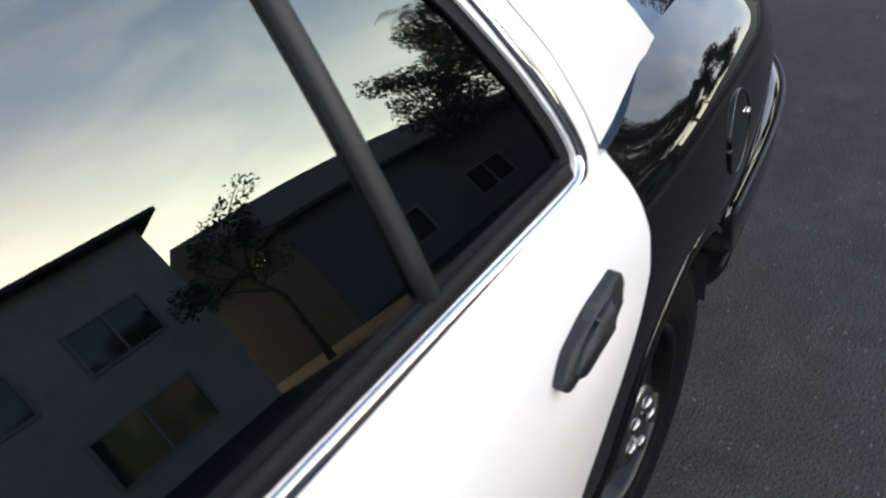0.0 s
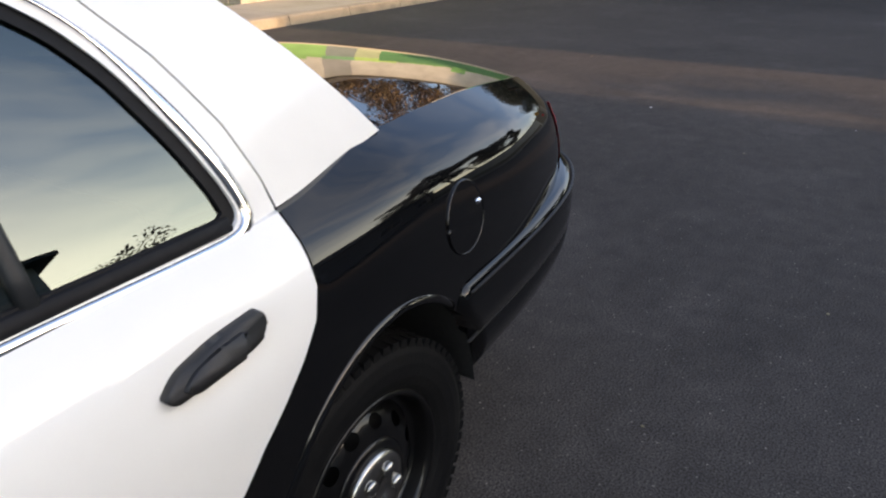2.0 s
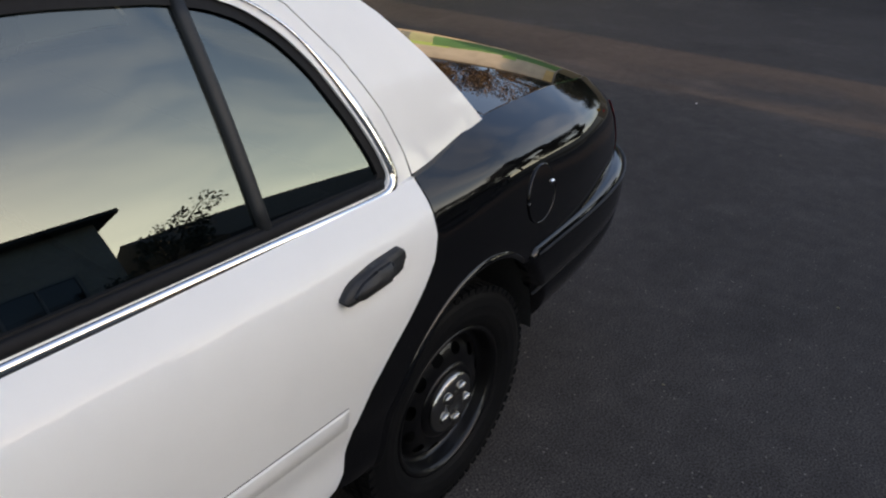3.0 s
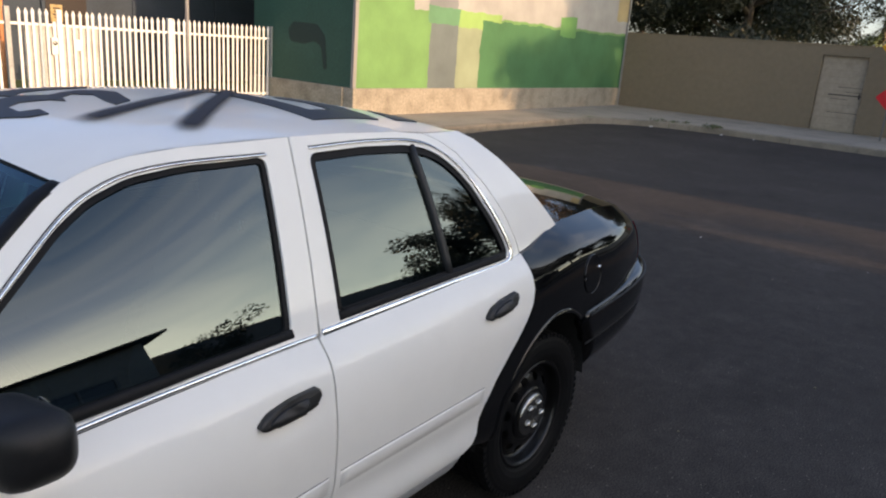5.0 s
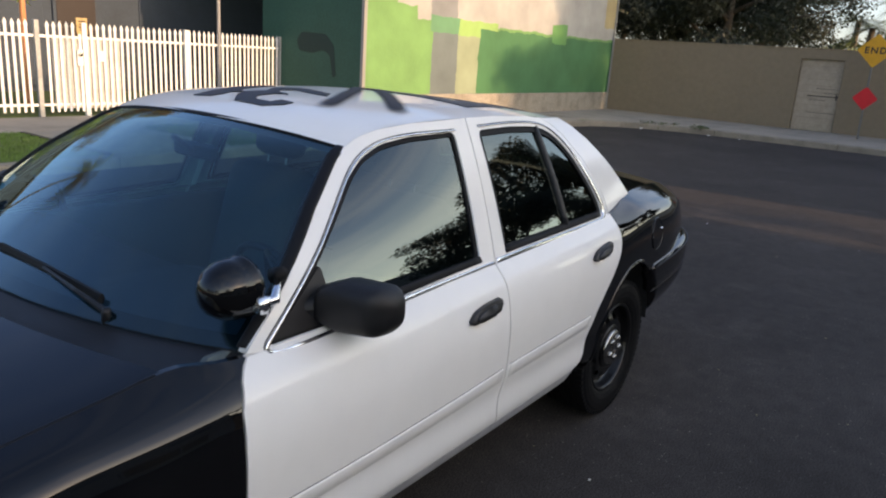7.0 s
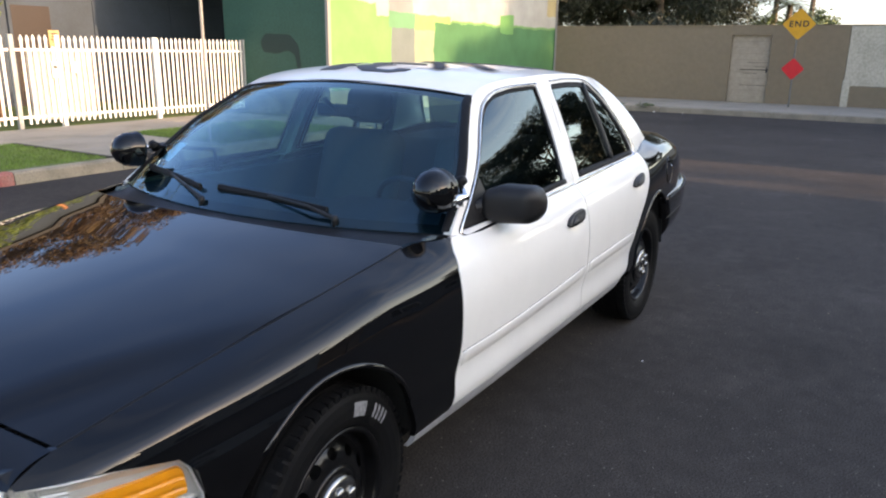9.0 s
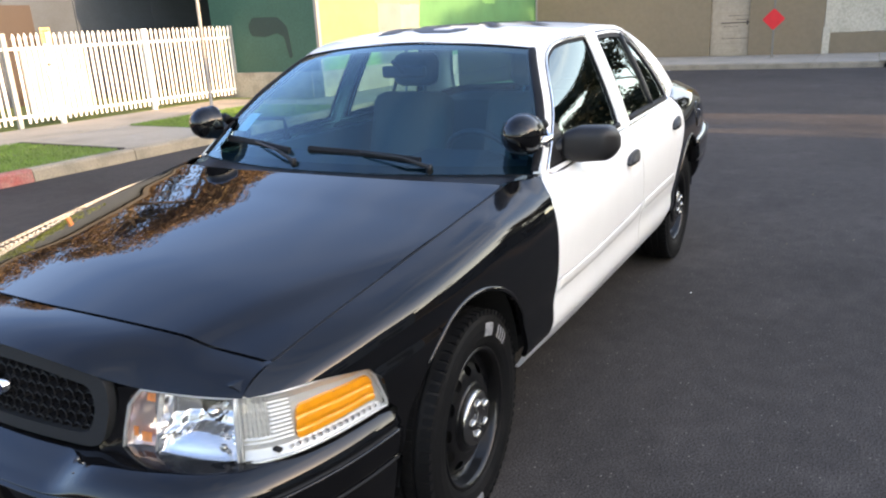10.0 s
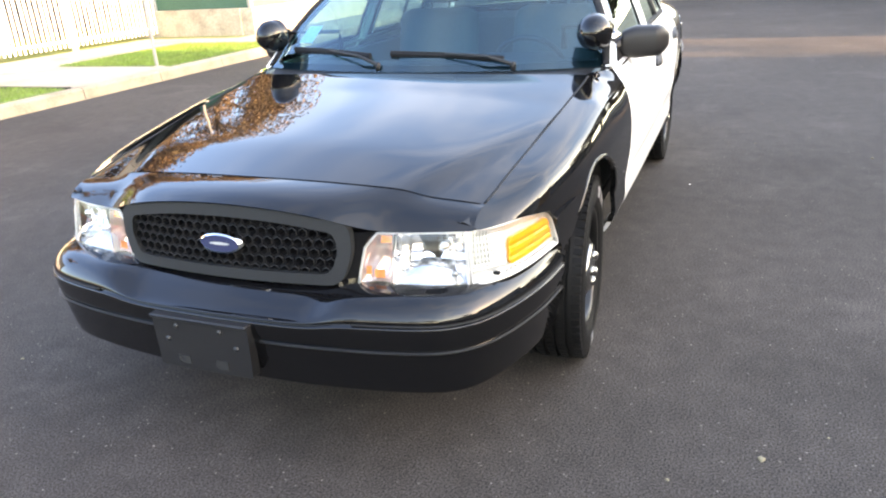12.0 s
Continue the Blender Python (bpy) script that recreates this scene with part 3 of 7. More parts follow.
def panel(outline, surf, depth, inward, du, dv, hole=None):
    """A sheet cut to an outline in a surface's own two coordinates, with its edges turned inward."""
    bm = bmesh.new()
    vs = [bm.verts.new((u, v, 0)) for u, v in outline]
    if hole:
        hs = [bm.verts.new((u, v, 0)) for u, v in hole]
        es = [bm.edges.new((a, b)) for ring in (vs, hs) for a, b in zip(ring, ring[1:] + ring[:1])]
        bmesh.ops.triangle_fill(bm, edges=es, use_beauty=True)
    else:
        bm.faces.new(vs)
    bm.normal_update()
    for f in bm.faces:
        if f.normal.z < 0:
            f.normal_flip()
    for k, step in ((0, du), (1, dv)):
        lo, hi = min(p[k] for p in outline), max(p[k] for p in outline)
        n = max(1, round((hi - lo) / step))
        for i in range(1, n):
            co, no = [0, 0, 0], [0, 0, 0]
            co[k], no[k] = lo + (hi - lo) * i / n + 1e-5, 1
            bmesh.ops.bisect_plane(bm, geom=bm.verts[:] + bm.edges[:] + bm.faces[:], dist=1e-6, plane_co=co, plane_no=no)
    for v in bm.verts:
        v.co = surf(v.co.x, v.co.y)
    rim = [e for e in bm.edges if e.is_boundary]
    for e in rim:
        e.smooth = False
    if depth:
        made = bmesh.ops.extrude_edge_only(bm, edges=rim)["geom"]
        for v in (g for g in made if isinstance(g, bmesh.types.BMVert)):
            v.co += depth * Vector(inward)
    return bm


def grid(surf, us, vs, bm=None):
    bm = bm or bmesh.new()
    rows = [[bm.verts.new(surf(u, v)) for v in vs] for u in us]
    for a, b in zip(rows, rows[1:]):
        for k in range(len(vs) - 1):
            try:
                bm.faces.new((a[k], a[k + 1], b[k + 1], b[k]))
            except ValueError:
                pass
    return bm


def strip(bm, pts, normals, width, thick):
    """A flat moulding that follows points on a surface: width to each side, proud by thick, with rounded edges."""
    pts, normals = [Vector(p) for p in pts], [Vector(n).normalized() for n in normals]
    widths = [width] * len(pts) if isinstance(width, float) else width
    rows = []
    for i, p in enumerate(pts):
        d = (pts[min(i + 1, len(pts) - 1)] - pts[max(i - 1, 0)]).normalized()
        s = d.cross(normals[i]).normalized()
        rows.append([bm.verts.new(p + s * w * widths[i] + normals[i] * t) for w, t in ((-1, -0.004), (-1, 0.5 * thick), (-0.55, thick), (0.55, thick), (1, 0.5 * thick), (1, -0.004))])
    for a, b in zip(rows, rows[1:]):
        for k in range(5):
            bm.faces.new((a[k], a[k + 1], b[k + 1], b[k]))
    bm.faces.new(rows[0]), bm.faces.new(rows[-1])
    return bm


def linspace(a, b, n):
    return [a + (b - a) * i / (n - 1) for i in range(n)]


# ---- the street ----
FENCE_Y, KERB_Y, WALL_X, GREEN_Y, SIDE_X = -11.0, -6.55, -21.7, -8.45, -9.6


def ground():
    bm = bmesh.new()
    box(bm, -900, 900, -900, 900, -0.4, 0.0)
    solid("road", bm, "asphalt", "dark grey worn asphalt of a dead-end street", "road", "structure")


ground()


def kerb_line():
    """The kerb's face line, with a rounded inner corner."""
    pts = [(14.0, KERB_Y - 0.05), (2.0, KERB_Y), (-1.7, KERB_Y), (-6.0, KERB_Y), (-14.5, KERB_Y)]
    cx, cy, r = -15.5, -4.2, 2.35
    pts += [(cx - r * math.sin(a), cy - r * math.cos(a)) for a in linspace(0.15, math.pi / 2 - 0.15, 7)]
    pts += [(-17.95, -3.6), (-17.95, 14.0)]
    return pts


def kerb_and_pavement():
    pts = [Vector((*p, 0)) for p in kerb_line()]
    # split into stones of about 1.5 m with tight joints
    dense = []
    for a, b in zip(pts, pts[1:]):
        n = max(1, round((b - a).length / 1.5))
        dense += [a.lerp(b, i / n) for i in range(n)]
    dense.append(pts[-1])
    kerb = thing("kerb", "grey concrete kerb with scuffed rounded edge along the road", "kerb", kind="structure")
    for a, b in zip(dense, dense[1:]):
        d = (b - a).normalized()
        s = Vector((d.y, -d.x, 0))
        s = -s if s.y > 0.2 or (abs(s.y) <= 0.2 and s.x > 0) else s
        bm = bmesh.new()
        prof = ((0.02, -0.1), (0.0, 0.0), (0.012, 0.125), (0.035, 0.15), (0.16, 0.152), (0.16, -0.1))
        rows = [[bm.verts.new(p + s * o + Vector((0, 0, z))) for o, z in prof] for p in (a + d * 0.006, b - d * 0.006)]
        for k in range(5):
            bm.faces.new((rows[0][k], rows[0][k + 1], rows[1][k + 1], rows[1][k]))
        bm.faces.new(rows[0]), bm.faces.new(rows[1])
        mid = (a + b) / 2
        red = mid.x > -1.7 and mid.y < -5
        part("kerb_stone", bm, "kerb_red" if red else "kerb", kerb, "faded red painted kerb" if red else "")
    # pavement bed behind the kerb
    bm = bmesh.new()
    out = [(p.x, p.y - 0.158) if p.x > -14.6 else (p.x - 0.11, p.y - 0.12) if p.y < -3.7 else (p.x - 0.158, p.y) for p in pts]
    out += [(-40, 14.0), (-40, -60), (14, -60)]
    prism(bm, out, -0.1, 0.135, "z")
    solid("pavement_bed", bm, "soil", "bare earth under the pavement and yards", "ground", "structure")


kerb_and_pavement()


def pavement():
    bed = thing("pavement", "sun-warmed grey concrete pavement slabs between kerb and fence", "pavement", kind="structure")
    def slab(x0, x1, y0, y1, z=0.150):
        g = 0.005
        bm = boxm(min(x0, x1) + g, max(x0, x1) - g, min(y0, y1) + g, max(y0, y1) - g, 0.1, z, bevel=0.006)
        part("slab", bm, "concrete", bed)
    x = 12.0
    while x > -9.0:
        slab(x, x - 1.5, -9.12, -10.9, 0.150 + random.uniform(-0.002, 0.002))
        x -= 1.5
    for y0, y1 in ((-6.74, -7.9), (-7.9, -9.11)):       # path from the kerb to the gate
        slab(-3.15, -5.0, y0, y1)
    x = -9.0
    while x > -16.4:                                     # under the green wall
        slab(x, x - 1.5, -6.74, -8.42)
        x -= 1.5
    y = -8.4
    while y < 13:                                        # under the tan wall
        if y > -4.3:
            slab(-18.12, -19.9, y, y + 1.5)
        slab(-19.9, -21.68, y, y + 1.5)
        y += 1.5
    corner = [(-16.6, -6.72), (-17.0, -6.05), (-17.6, -5.4), (-18.03, -4.7), (-18.12, -3.91), (-19.89, -3.91), (-19.89, -8.41), (-16.51, -8.41)]
    part("slab", prism(bmesh.new(), corner, 0.1, 0.150, "z"), "concrete", bed)
    slab(-8.1, -9.0, -6.74, -9.11)


pavement()


def lawn(x0, x1, y0, y1, blades, label):
    ob = thing("lawn", label, "grass", kind="stuff")
    bm = boxm(x0, x1, y0, y1, 0.1, 0.149, bevel=0.01)
    part("turf", bm, "soil", ob)
    verts, faces = [], []
    for i in range(blades):
        x, y = random.uniform(x0 + 0.01, x1 - 0.01), random.uniform(y0 + 0.01, y1 - 0.01)
        h, w, a = random.uniform(0.02, 0.05), random.uniform(0.003, 0.007), random.uniform(0, 6.28)
        lx, ly = random.uniform(-0.025, 0.025), random.uniform(-0.025, 0.025)
        c, s = w * math.cos(a), w * math.sin(a)
        k = len(verts)
        verts += [(x - c, y - s, 0.147), (x + c, y + s, 0.147), (x + lx, y + ly, 0.147 + h)]
        faces.append((k, k + 1, k + 2))
    me = bpy.data.meshes.new("blades")
    me.from_pydata(verts, [], faces)
    me.materials.append(M["grass"])
    b = new("blades", me)
    b.parent = ob
    tagged(b, kind="stuff")


lawn(-3.05, 9.0, -9.10, -6.75, 60000, "short mown lawn strip beside the kerb")
solid("lawn_edging", boxm(-3.135, -3.06, -9.10, -6.76, 0.1, 0.165, bevel=0.006), "edging", "dark edging board between lawn and path", "edging", kind="structure")
lawn(-8.05, -5.02, -9.10, -6.75, 22000, "short mown lawn patch beside the concrete path")


def yard():
    bm = bmesh.new()
    box(bm, -9.0, 13.0, -16.0, -11.15, 0.1, 0.142)
    solid("yard_ground", bm, "soil", "patchy green yard behind the fence", "ground", "structure")


yard()


# ---- the white picket fence ----
def fence():
    f = thing("picket_fence", "white painted steel picket fence with pointed pales", "fence", pose(0, FENCE_Y, 0))
    base, top = 0.22, 1.66
    bm = bmesh.new()
    prism(bm, [(-0.021, base), (0.021, base), (0.021, top - 0.02), (0.030, top + 0.03), (0.0, top + 0.10), (-0.030, top + 0.03), (-0.021, top - 0.02)], -0.008, 0.008, "y")
    pale = mesh_of(bm, "pale", "fence", smooth=False)
    x = -9.5
    posts = (-9.60, -7.17, -5.10, -4.28, -2.1, 0.2, 2.5)
    while x < 3.0:
        if all(abs(x - p) > 0.07 for p in posts):
            o = new("pale", pale)
            o.parent, o.location = f, (x, random.uniform(-0.003, 0.003), random.uniform(-0.006, 0.006))
            o.rotation_euler = (0, random.uniform(-0.006, 0.006), random.uniform(-0.05, 0.05))
        x += 0.112
    for z in (0.34, 1.50):
        part("rail", boxm(-9.6, 3.0, -0.05, -0.012, z - 0.022, z + 0.022, bevel=0.004), "fence", f)
    for p in posts:
        g = p in (-9.60, -4.28)
        part("post", boxm(p - 0.04, p + 0.04, -0.045, 0.035, 0.12, top + 0.10, bevel=0.006), "galv" if g else "fence", f, "bare galvanised steel post" if g else "")
    gate = part("gate_panel", boxm(-5.80, -4.55, -0.066, -0.052, 0.27, 1.50, bevel=0.003), "sheet", f, "cream sheet-metal panel behind the gate pales")
    part("notice", boxm(-5.45, -5.33, 0.010, 0.016, 1.10, 1.28, bevel=0.002), "paper", f, "small white notice plate")
    bm = bmesh.new()
    box(bm, -5.05, -4.95, 0.0, 0.035, 1.02, 1.30, bevel=0.004)
    part("lock_plate", bm, "fence", f)
    lock = lathe(bmesh.new(), [(0.0, 0.036), (0.036, 0.036), (0.040, 0.045), (0.030, 0.062), (0.0, 0.066)], 14, "y", (-5.0, 0, 1.21))
    part("lock", lock, "steel", f, "round steel gate lock on a white plate")
    b = part("notice_board", boxm(-5.17, -4.97, -0.002, 0.012, 1.56, 1.84, bevel=0.003), "board", f, "weathered yellow-brown notice board")
    for i, (w, z) in enumerate(((0.12, 1.78), (0.10, 1.73), (0.13, 1.68), (0.09, 1.63))):
        part("text_bar", boxm(-5.07 - w / 2, -5.07 + w / 2, 0.014, 0.016, z - 0.012, z + 0.012), "brown", b)


fence()


def thin_post():
    p = thing("street_post", "slim pale street post standing in the lawn", "post", pose(-4.95, -6.95, 0.13))
    bm = bmesh.new()
    tube(bm, [(0, 0, 0), (0, 0, 3.4)], 0.024, 8)
    part("pole", bm, "trim", p)
    part("footing", boxm(-0.08, 0.08, -0.08, 0.08, 0.0, 0.03, bevel=0.01), "concrete", p)


thin_post()


def pole_orange():
    p = thing("orange_pole", "orange-brown painted pipe standing in the yard", "pole", pose(-4.78, -12.6, 0.14))
    bm = bmesh.new()
    tube(bm, [(0, 0, 0), (-0.06, 0, 3.2)], 0.05, 10)
    part("pipe", bm, "orange", p)


pole_orange()


# ---- buildings ----
def grey_building():
    b = thing("grey_building", "blue-grey panelled building with a brown door behind the fence", "building", pose(0, -16.0, 0.14))
    part("wall", boxm(-30, 4.0, -7.0, -0.02, 0, 4.4), "grey_wall", b)
    # sheet panels with joints
    me = mesh_of(boxm(-1.18, 1.18, -0.02, 0.012, 0.0, 1.20, bevel=0.004), "panel", "grey_wall", smooth=False)
    for i in range(9):
        for j in range(3):
            x = -17.6 + 2.4 * i
            if -8.3 < x < -6.3 and j < 2 or x > 1.5:
                continue
            o = new("panel", me)
            o.parent, o.location = b, (x, 0, 0.15 + 1.22 * j)
    d = part("door", boxm(-8.05, -7.10, -0.05, 0.02, 0.0, 2.35, bevel=0.006), "brown", b, "dark brown door")
    part("door_frame", boxm(-7.08, -7.0, -0.02, 0.06, 0.0, 2.5, bevel=0.004), "grey_wall", d)
    part("fascia", boxm(-30, 4.05, -7.1, 0.25, 4.4, 4.6, bevel=0.01), "roofing", b)


grey_building()


def green_building():
    b = thing("green_building", "flat building with green overpainted walls on a concrete base", "building")
    H = 4.0
    part("front_wall", boxm(WALL_X - 0.1, SIDE_X - 0.03, GREEN_Y - 0.25, GREEN_Y, 0.70, H), "patched", b, "light and mid green wall with overpainted patches and a painted-in shadow stripe")
    bm = boxm(SIDE_X - 0.25, SIDE_X, -11.6, GREEN_Y - 0.252, 0.70, H)
    box(bm, SIDE_X - 0.028, SIDE_X, GREEN_Y - 0.2515, GREEN_Y, 0.70, H)
    part("side_wall", bm, "dark_green", b, "dark green side wall with a black overpainted shape")
    part("front_base", boxm(WALL_X - 0.1, SIDE_X + 0.03, GREEN_Y - 0.25, GREEN_Y + 0.05, 0.0, 0.698, bevel=0.012), "base", b, "stained concrete base")
    part("side_base", boxm(SIDE_X - 0.25, SIDE_X + 0.05, -11.6, GREEN_Y - 0.252, 0.0, 0.697, bevel=0.012), "base", b, "stained concrete base")
    part("roof", boxm(WALL_X - 0.2, SIDE_X + 0.1, -20, GREEN_Y + 0.1, H, H + 0.15, bevel=0.02), "roofing", b)
    part("back_wall", boxm(WALL_X - 0.1, SIDE_X - 0.26, -20, -19.8, 0, H), "dark_green", b)
    # white corner strip and the strip by the tan wall
    part("corner_strip", boxm(SIDE_X - 0.06, SIDE_X + 0.035, GREEN_Y - 0.05, GREEN_Y + 0.03, 0.70, H, bevel=0.006), "trim", b, "white corner strip")
    bm = bmesh.new()
    tube(bm, [(WALL_X + 0.05, GREEN_Y + 0.035, 0.15), (WALL_X + 0.05, GREEN_Y + 0.035, H)], 0.03, 8)
    part("corner_pipe", bm, "trim", b, "thin pale pipe in the corner")
    # black overpainted blot: a broad block and a hanging tail
    shape = rounded([(-10.45, 1.72), (-10.30, 1.90), (-9.55, 1.88), (-9.30, 1.66), (-9.22, 1.02), (-9.32, 0.98), (-9.42, 1.45), (-9.62, 1.54), (-9.95, 1.46), (-10.38, 1.50)], 0.07, 4)
    part("overpaint", prism(bmesh.new(), shape, SIDE_X - 0.01, SIDE_X + 0.004, "x"), "smoke", b, "black overpainted shape on the green wall")


green_building()


def tan_wall():
    w = thing("wall_west", "tan stucco boundary wall with a bricked-up doorway", "wall", kind="structure")
    top = 2.42
    y0, y1 = -2.58, -1.45
    part("wall_segment", boxm(WALL_X - 0.2, WALL_X, GREEN_Y - 0.1, y0, 0.0, top, bevel=0.01), "stucco", w)
    part("wall_segment", boxm(WALL_X - 0.2, WALL_X, y1, 0.62, 0.0, top, bevel=0.01), "stucco", w)
    part("lintel", boxm(WALL_X - 0.2, WALL_X + 0.006, y0 - 0.02, y1 + 0.02, 2.16, top), "stucco", w)
    part("wall_segment", boxm(WALL_X - 0.2, WALL_X - 0.01, 0.63, 16, 0.74, top, bevel=0.01), "cream", w, "flaking cream stucco wall")
    part("wall_segment", boxm(WALL_X - 0.2, WALL_X + 0.02, 0.80, 16, 0.0, 0.735, bevel=0.01), "stucco", w)
    part("jamb", boxm(WALL_X - 0.1, WALL_X + 0.03, 0.60, 0.80, 0.0, 0.9, bevel=0.02), "cream", w)
    d = part("doorway", boxm(WALL_X - 0.19, WALL_X - 0.12, y0, y1, 0.14, 2.16), "door", w, "beige painted door with dark scratches")
    for i in range(11):
        z = 0.16 + i * 0.182
        part("plank", boxm(WALL_X - 0.125, WALL_X - 0.10, y0 + 0.01, y1 - 0.01, z, z + 0.176, bevel=0.004), "door", d)
    for z, a, b2 in ((1.12, 0.30, 1.18), (1.22, 0.72, 1.15), (1.02, 0.38, 0.8), (0.66, 0.35, 1.1), (1.34, 0.5, 1.1)):
        part("scratch", boxm(WALL_X - 0.101, WALL_X - 0.097, y0 + a, y0 + b2, z, z + (0.03 if z == 1.12 else 0.012)), "brown", d)
    part("handle", boxm(WALL_X - 0.10, WALL_X - 0.075, y1 - 0.08, y1 - 0.04, 1.05, 1.20, bevel=0.006), "brown", d)
    part("cap", boxm(WALL_X - 0.22, WALL_X + 0.02, GREEN_Y, 16, top, top + 0.03, bevel=0.008), "stucco", w)


tan_wall()


def letters(text, size, mat, parent, m, name="lettering", depth=0.002):
    cu = bpy.data.curves.new(name, "FONT")
    cu.body, cu.size, cu.align_x, cu.align_y, cu.extrude, cu.offset, cu.space_character = text, size, "CENTER", "CENTER", depth, 0.006, 1.25
    tmp = new(name, cu)
    dg = bpy.context.evaluated_depsgraph_get()
    me = bpy.data.meshes.new_from_object(tmp.evaluated_get(dg))
    bpy.data.objects.remove(tmp)
    bpy.data.curves.remove(cu)
    me.materials.clear()
    me.materials.append(M[mat])
    ob = new(name, me)
    ob.parent, ob.matrix_basis = parent, m
    return ob


def end_sign():
    s = thing("end_sign", "yellow diamond road sign reading END above a red diamond", "sign", pose(-20.4, -0.60, 0.15))
    bm = bmesh.new()
    tube(bm, [(0, 0, 0), (0, -0.03, 2.75)], 0.026, 8)
    part("pole", bm, "old_galv", s, "dull grey steel pole")
    def diamond(name, half, z, mat, label, y):
        bm = prism(bmesh.new(), rounded([(y - half, z), (y, z - half), (y + half, z), (y, z + half)], 0.05, 4), 0.028, 0.033, "x")
        return part(name, bm, mat, s, label)
    y = diamond("yellow_plate", 0.43, 2.27, "sign_yellow", "amber yellow diamond plate", 0.0)
    m = Matrix(((0, 0, 1, 0.035), (1, 0, 0, 0.0), (0, 1, 0, 2.27), (0, 0, 0, 1)))
    e = letters("END", 0.225, "sign_black", y, m)
    diamond("red_plate", 0.305, 1.06, "sign_red", "plain red diamond plate", -0.02)


end_sign()


def storm_drain():
    d = thing("storm_drain", "dark opening of a storm drain in the kerb", "drain", kind="structure")
    part("opening", boxm(-17.96, -17.93, 2.2, 4.6, 0.01, 0.11, bevel=0.004), "under", d)
    part("lid", boxm(-18.3, -17.92, 2.1, 4.7, 0.153, 0.165, bevel=0.004), "kerb", d)


storm_drain()


# ---- trees ----
def leaf_cloud(centers, per, size, spread, flat=1.0, droop=0.0, seed=1):
    rng = random.Random(seed)
    verts, faces = [], []
    for c, r in centers:
        for i in range(int(per * r * r)):
            d = Vector((rng.gauss(0, 1), rng.gauss(0, 1), rng.gauss(0, 1))).normalized() * r * (rng.random() ** 0.45)
            p = Vector(c) + Vector((d.x, d.y, d.z * flat))
            s = size * rng.uniform(0.6, 1.4)
            a = Vector((rng.gauss(0, 1), rng.gauss(0, 1), rng.gauss(0, 0.6) - droop)).normalized()
            b = a.cross(Vector((rng.gauss(0, 1), rng.gauss(0, 1), rng.gauss(0, 1)))).normalized()
            k = len(verts)
            verts += [p, p + a * s * 0.5 + b * s * 0.22, p + a * s, p + a * s * 0.5 - b * s * 0.22]
            faces.append((k, k + 1, k + 2, k + 3))
    me = bpy.data.meshes.new("crown")
    me.from_pydata([tuple(v) for v in verts], [], faces)
    return me


def tree(at, height, crown_r, seed, leaf, label, per=260, size=0.16, limbs=7, trunk=0.16, low=0.35, droop=0.0, name="tree", clumps=4, flat=0.8):
    rng = random.Random(seed)
    t = thing(name, label, "tree", pose(*at))
    bm = bmesh.new()
    path = [Vector((0, 0, -0.1))]
    n = 6
    for i in range(1, n + 1):
        path.append(Vector((rng.uniform(-0.12, 0.12) * i * 0.5, rng.uniform(-0.12, 0.12) * i * 0.5, height * 0.8 * i / n)))
    tube(bm, path, [trunk * (1.25 if i == 0 else 1 - 0.75 * i / n) for i in range(n + 1)], 9)
    centers = []
    for k in range(limbs):
        u = low + (0.95 - low) * (k + rng.random() * 0.6) / limbs
        s = path[min(n, int(u * n))].lerp(path[min(n, int(u * n) + 1)], u * n % 1)
        a = 2.4 * k + rng.uniform(-0.4, 0.4)
        out = crown_r * rng.uniform(0.55, 1.0) * (1.15 - 0.5 * abs(u - 0.6))
        e = s + Vector((math.cos(a) * out, math.sin(a) * out, height * rng.uniform(0.08, 0.24)))
        mid = s.lerp(e, 0.5) + Vector((0, 0, height * 0.03))
        tube(bm, [s, mid, e], [trunk * 0.42, trunk * 0.26, trunk * 0.08], 6)
        for j in range(clumps):
            c = mid.lerp(e, rng.uniform(0.1, 1.15)) + Vector((rng.uniform(-1, 1), rng.uniform(-1, 1), rng.uniform(-0.6, 0.8))) * crown_r * 0.22
            centers.append((c, crown_r * rng.uniform(0.16, 0.34)))
    for j in range(clumps + 2):
        centers.append((path[-1] + Vector((rng.uniform(-1, 1), rng.uniform(-1, 1), rng.uniform(-0.3, 0.9))) * crown_r * 0.45, crown_r * rng.uniform(0.18, 0.34)))
    part("trunk", bm, "bark", t, "grey-brown trunk and limbs", smooth=True)
    me = leaf_cloud(centers, per, size, 1.0, flat, droop, seed + 5)
    me.materials.append(M[leaf])
    c = new("crown", me)
    c.parent = t
    tagged(c, kind="stuff")
    return t


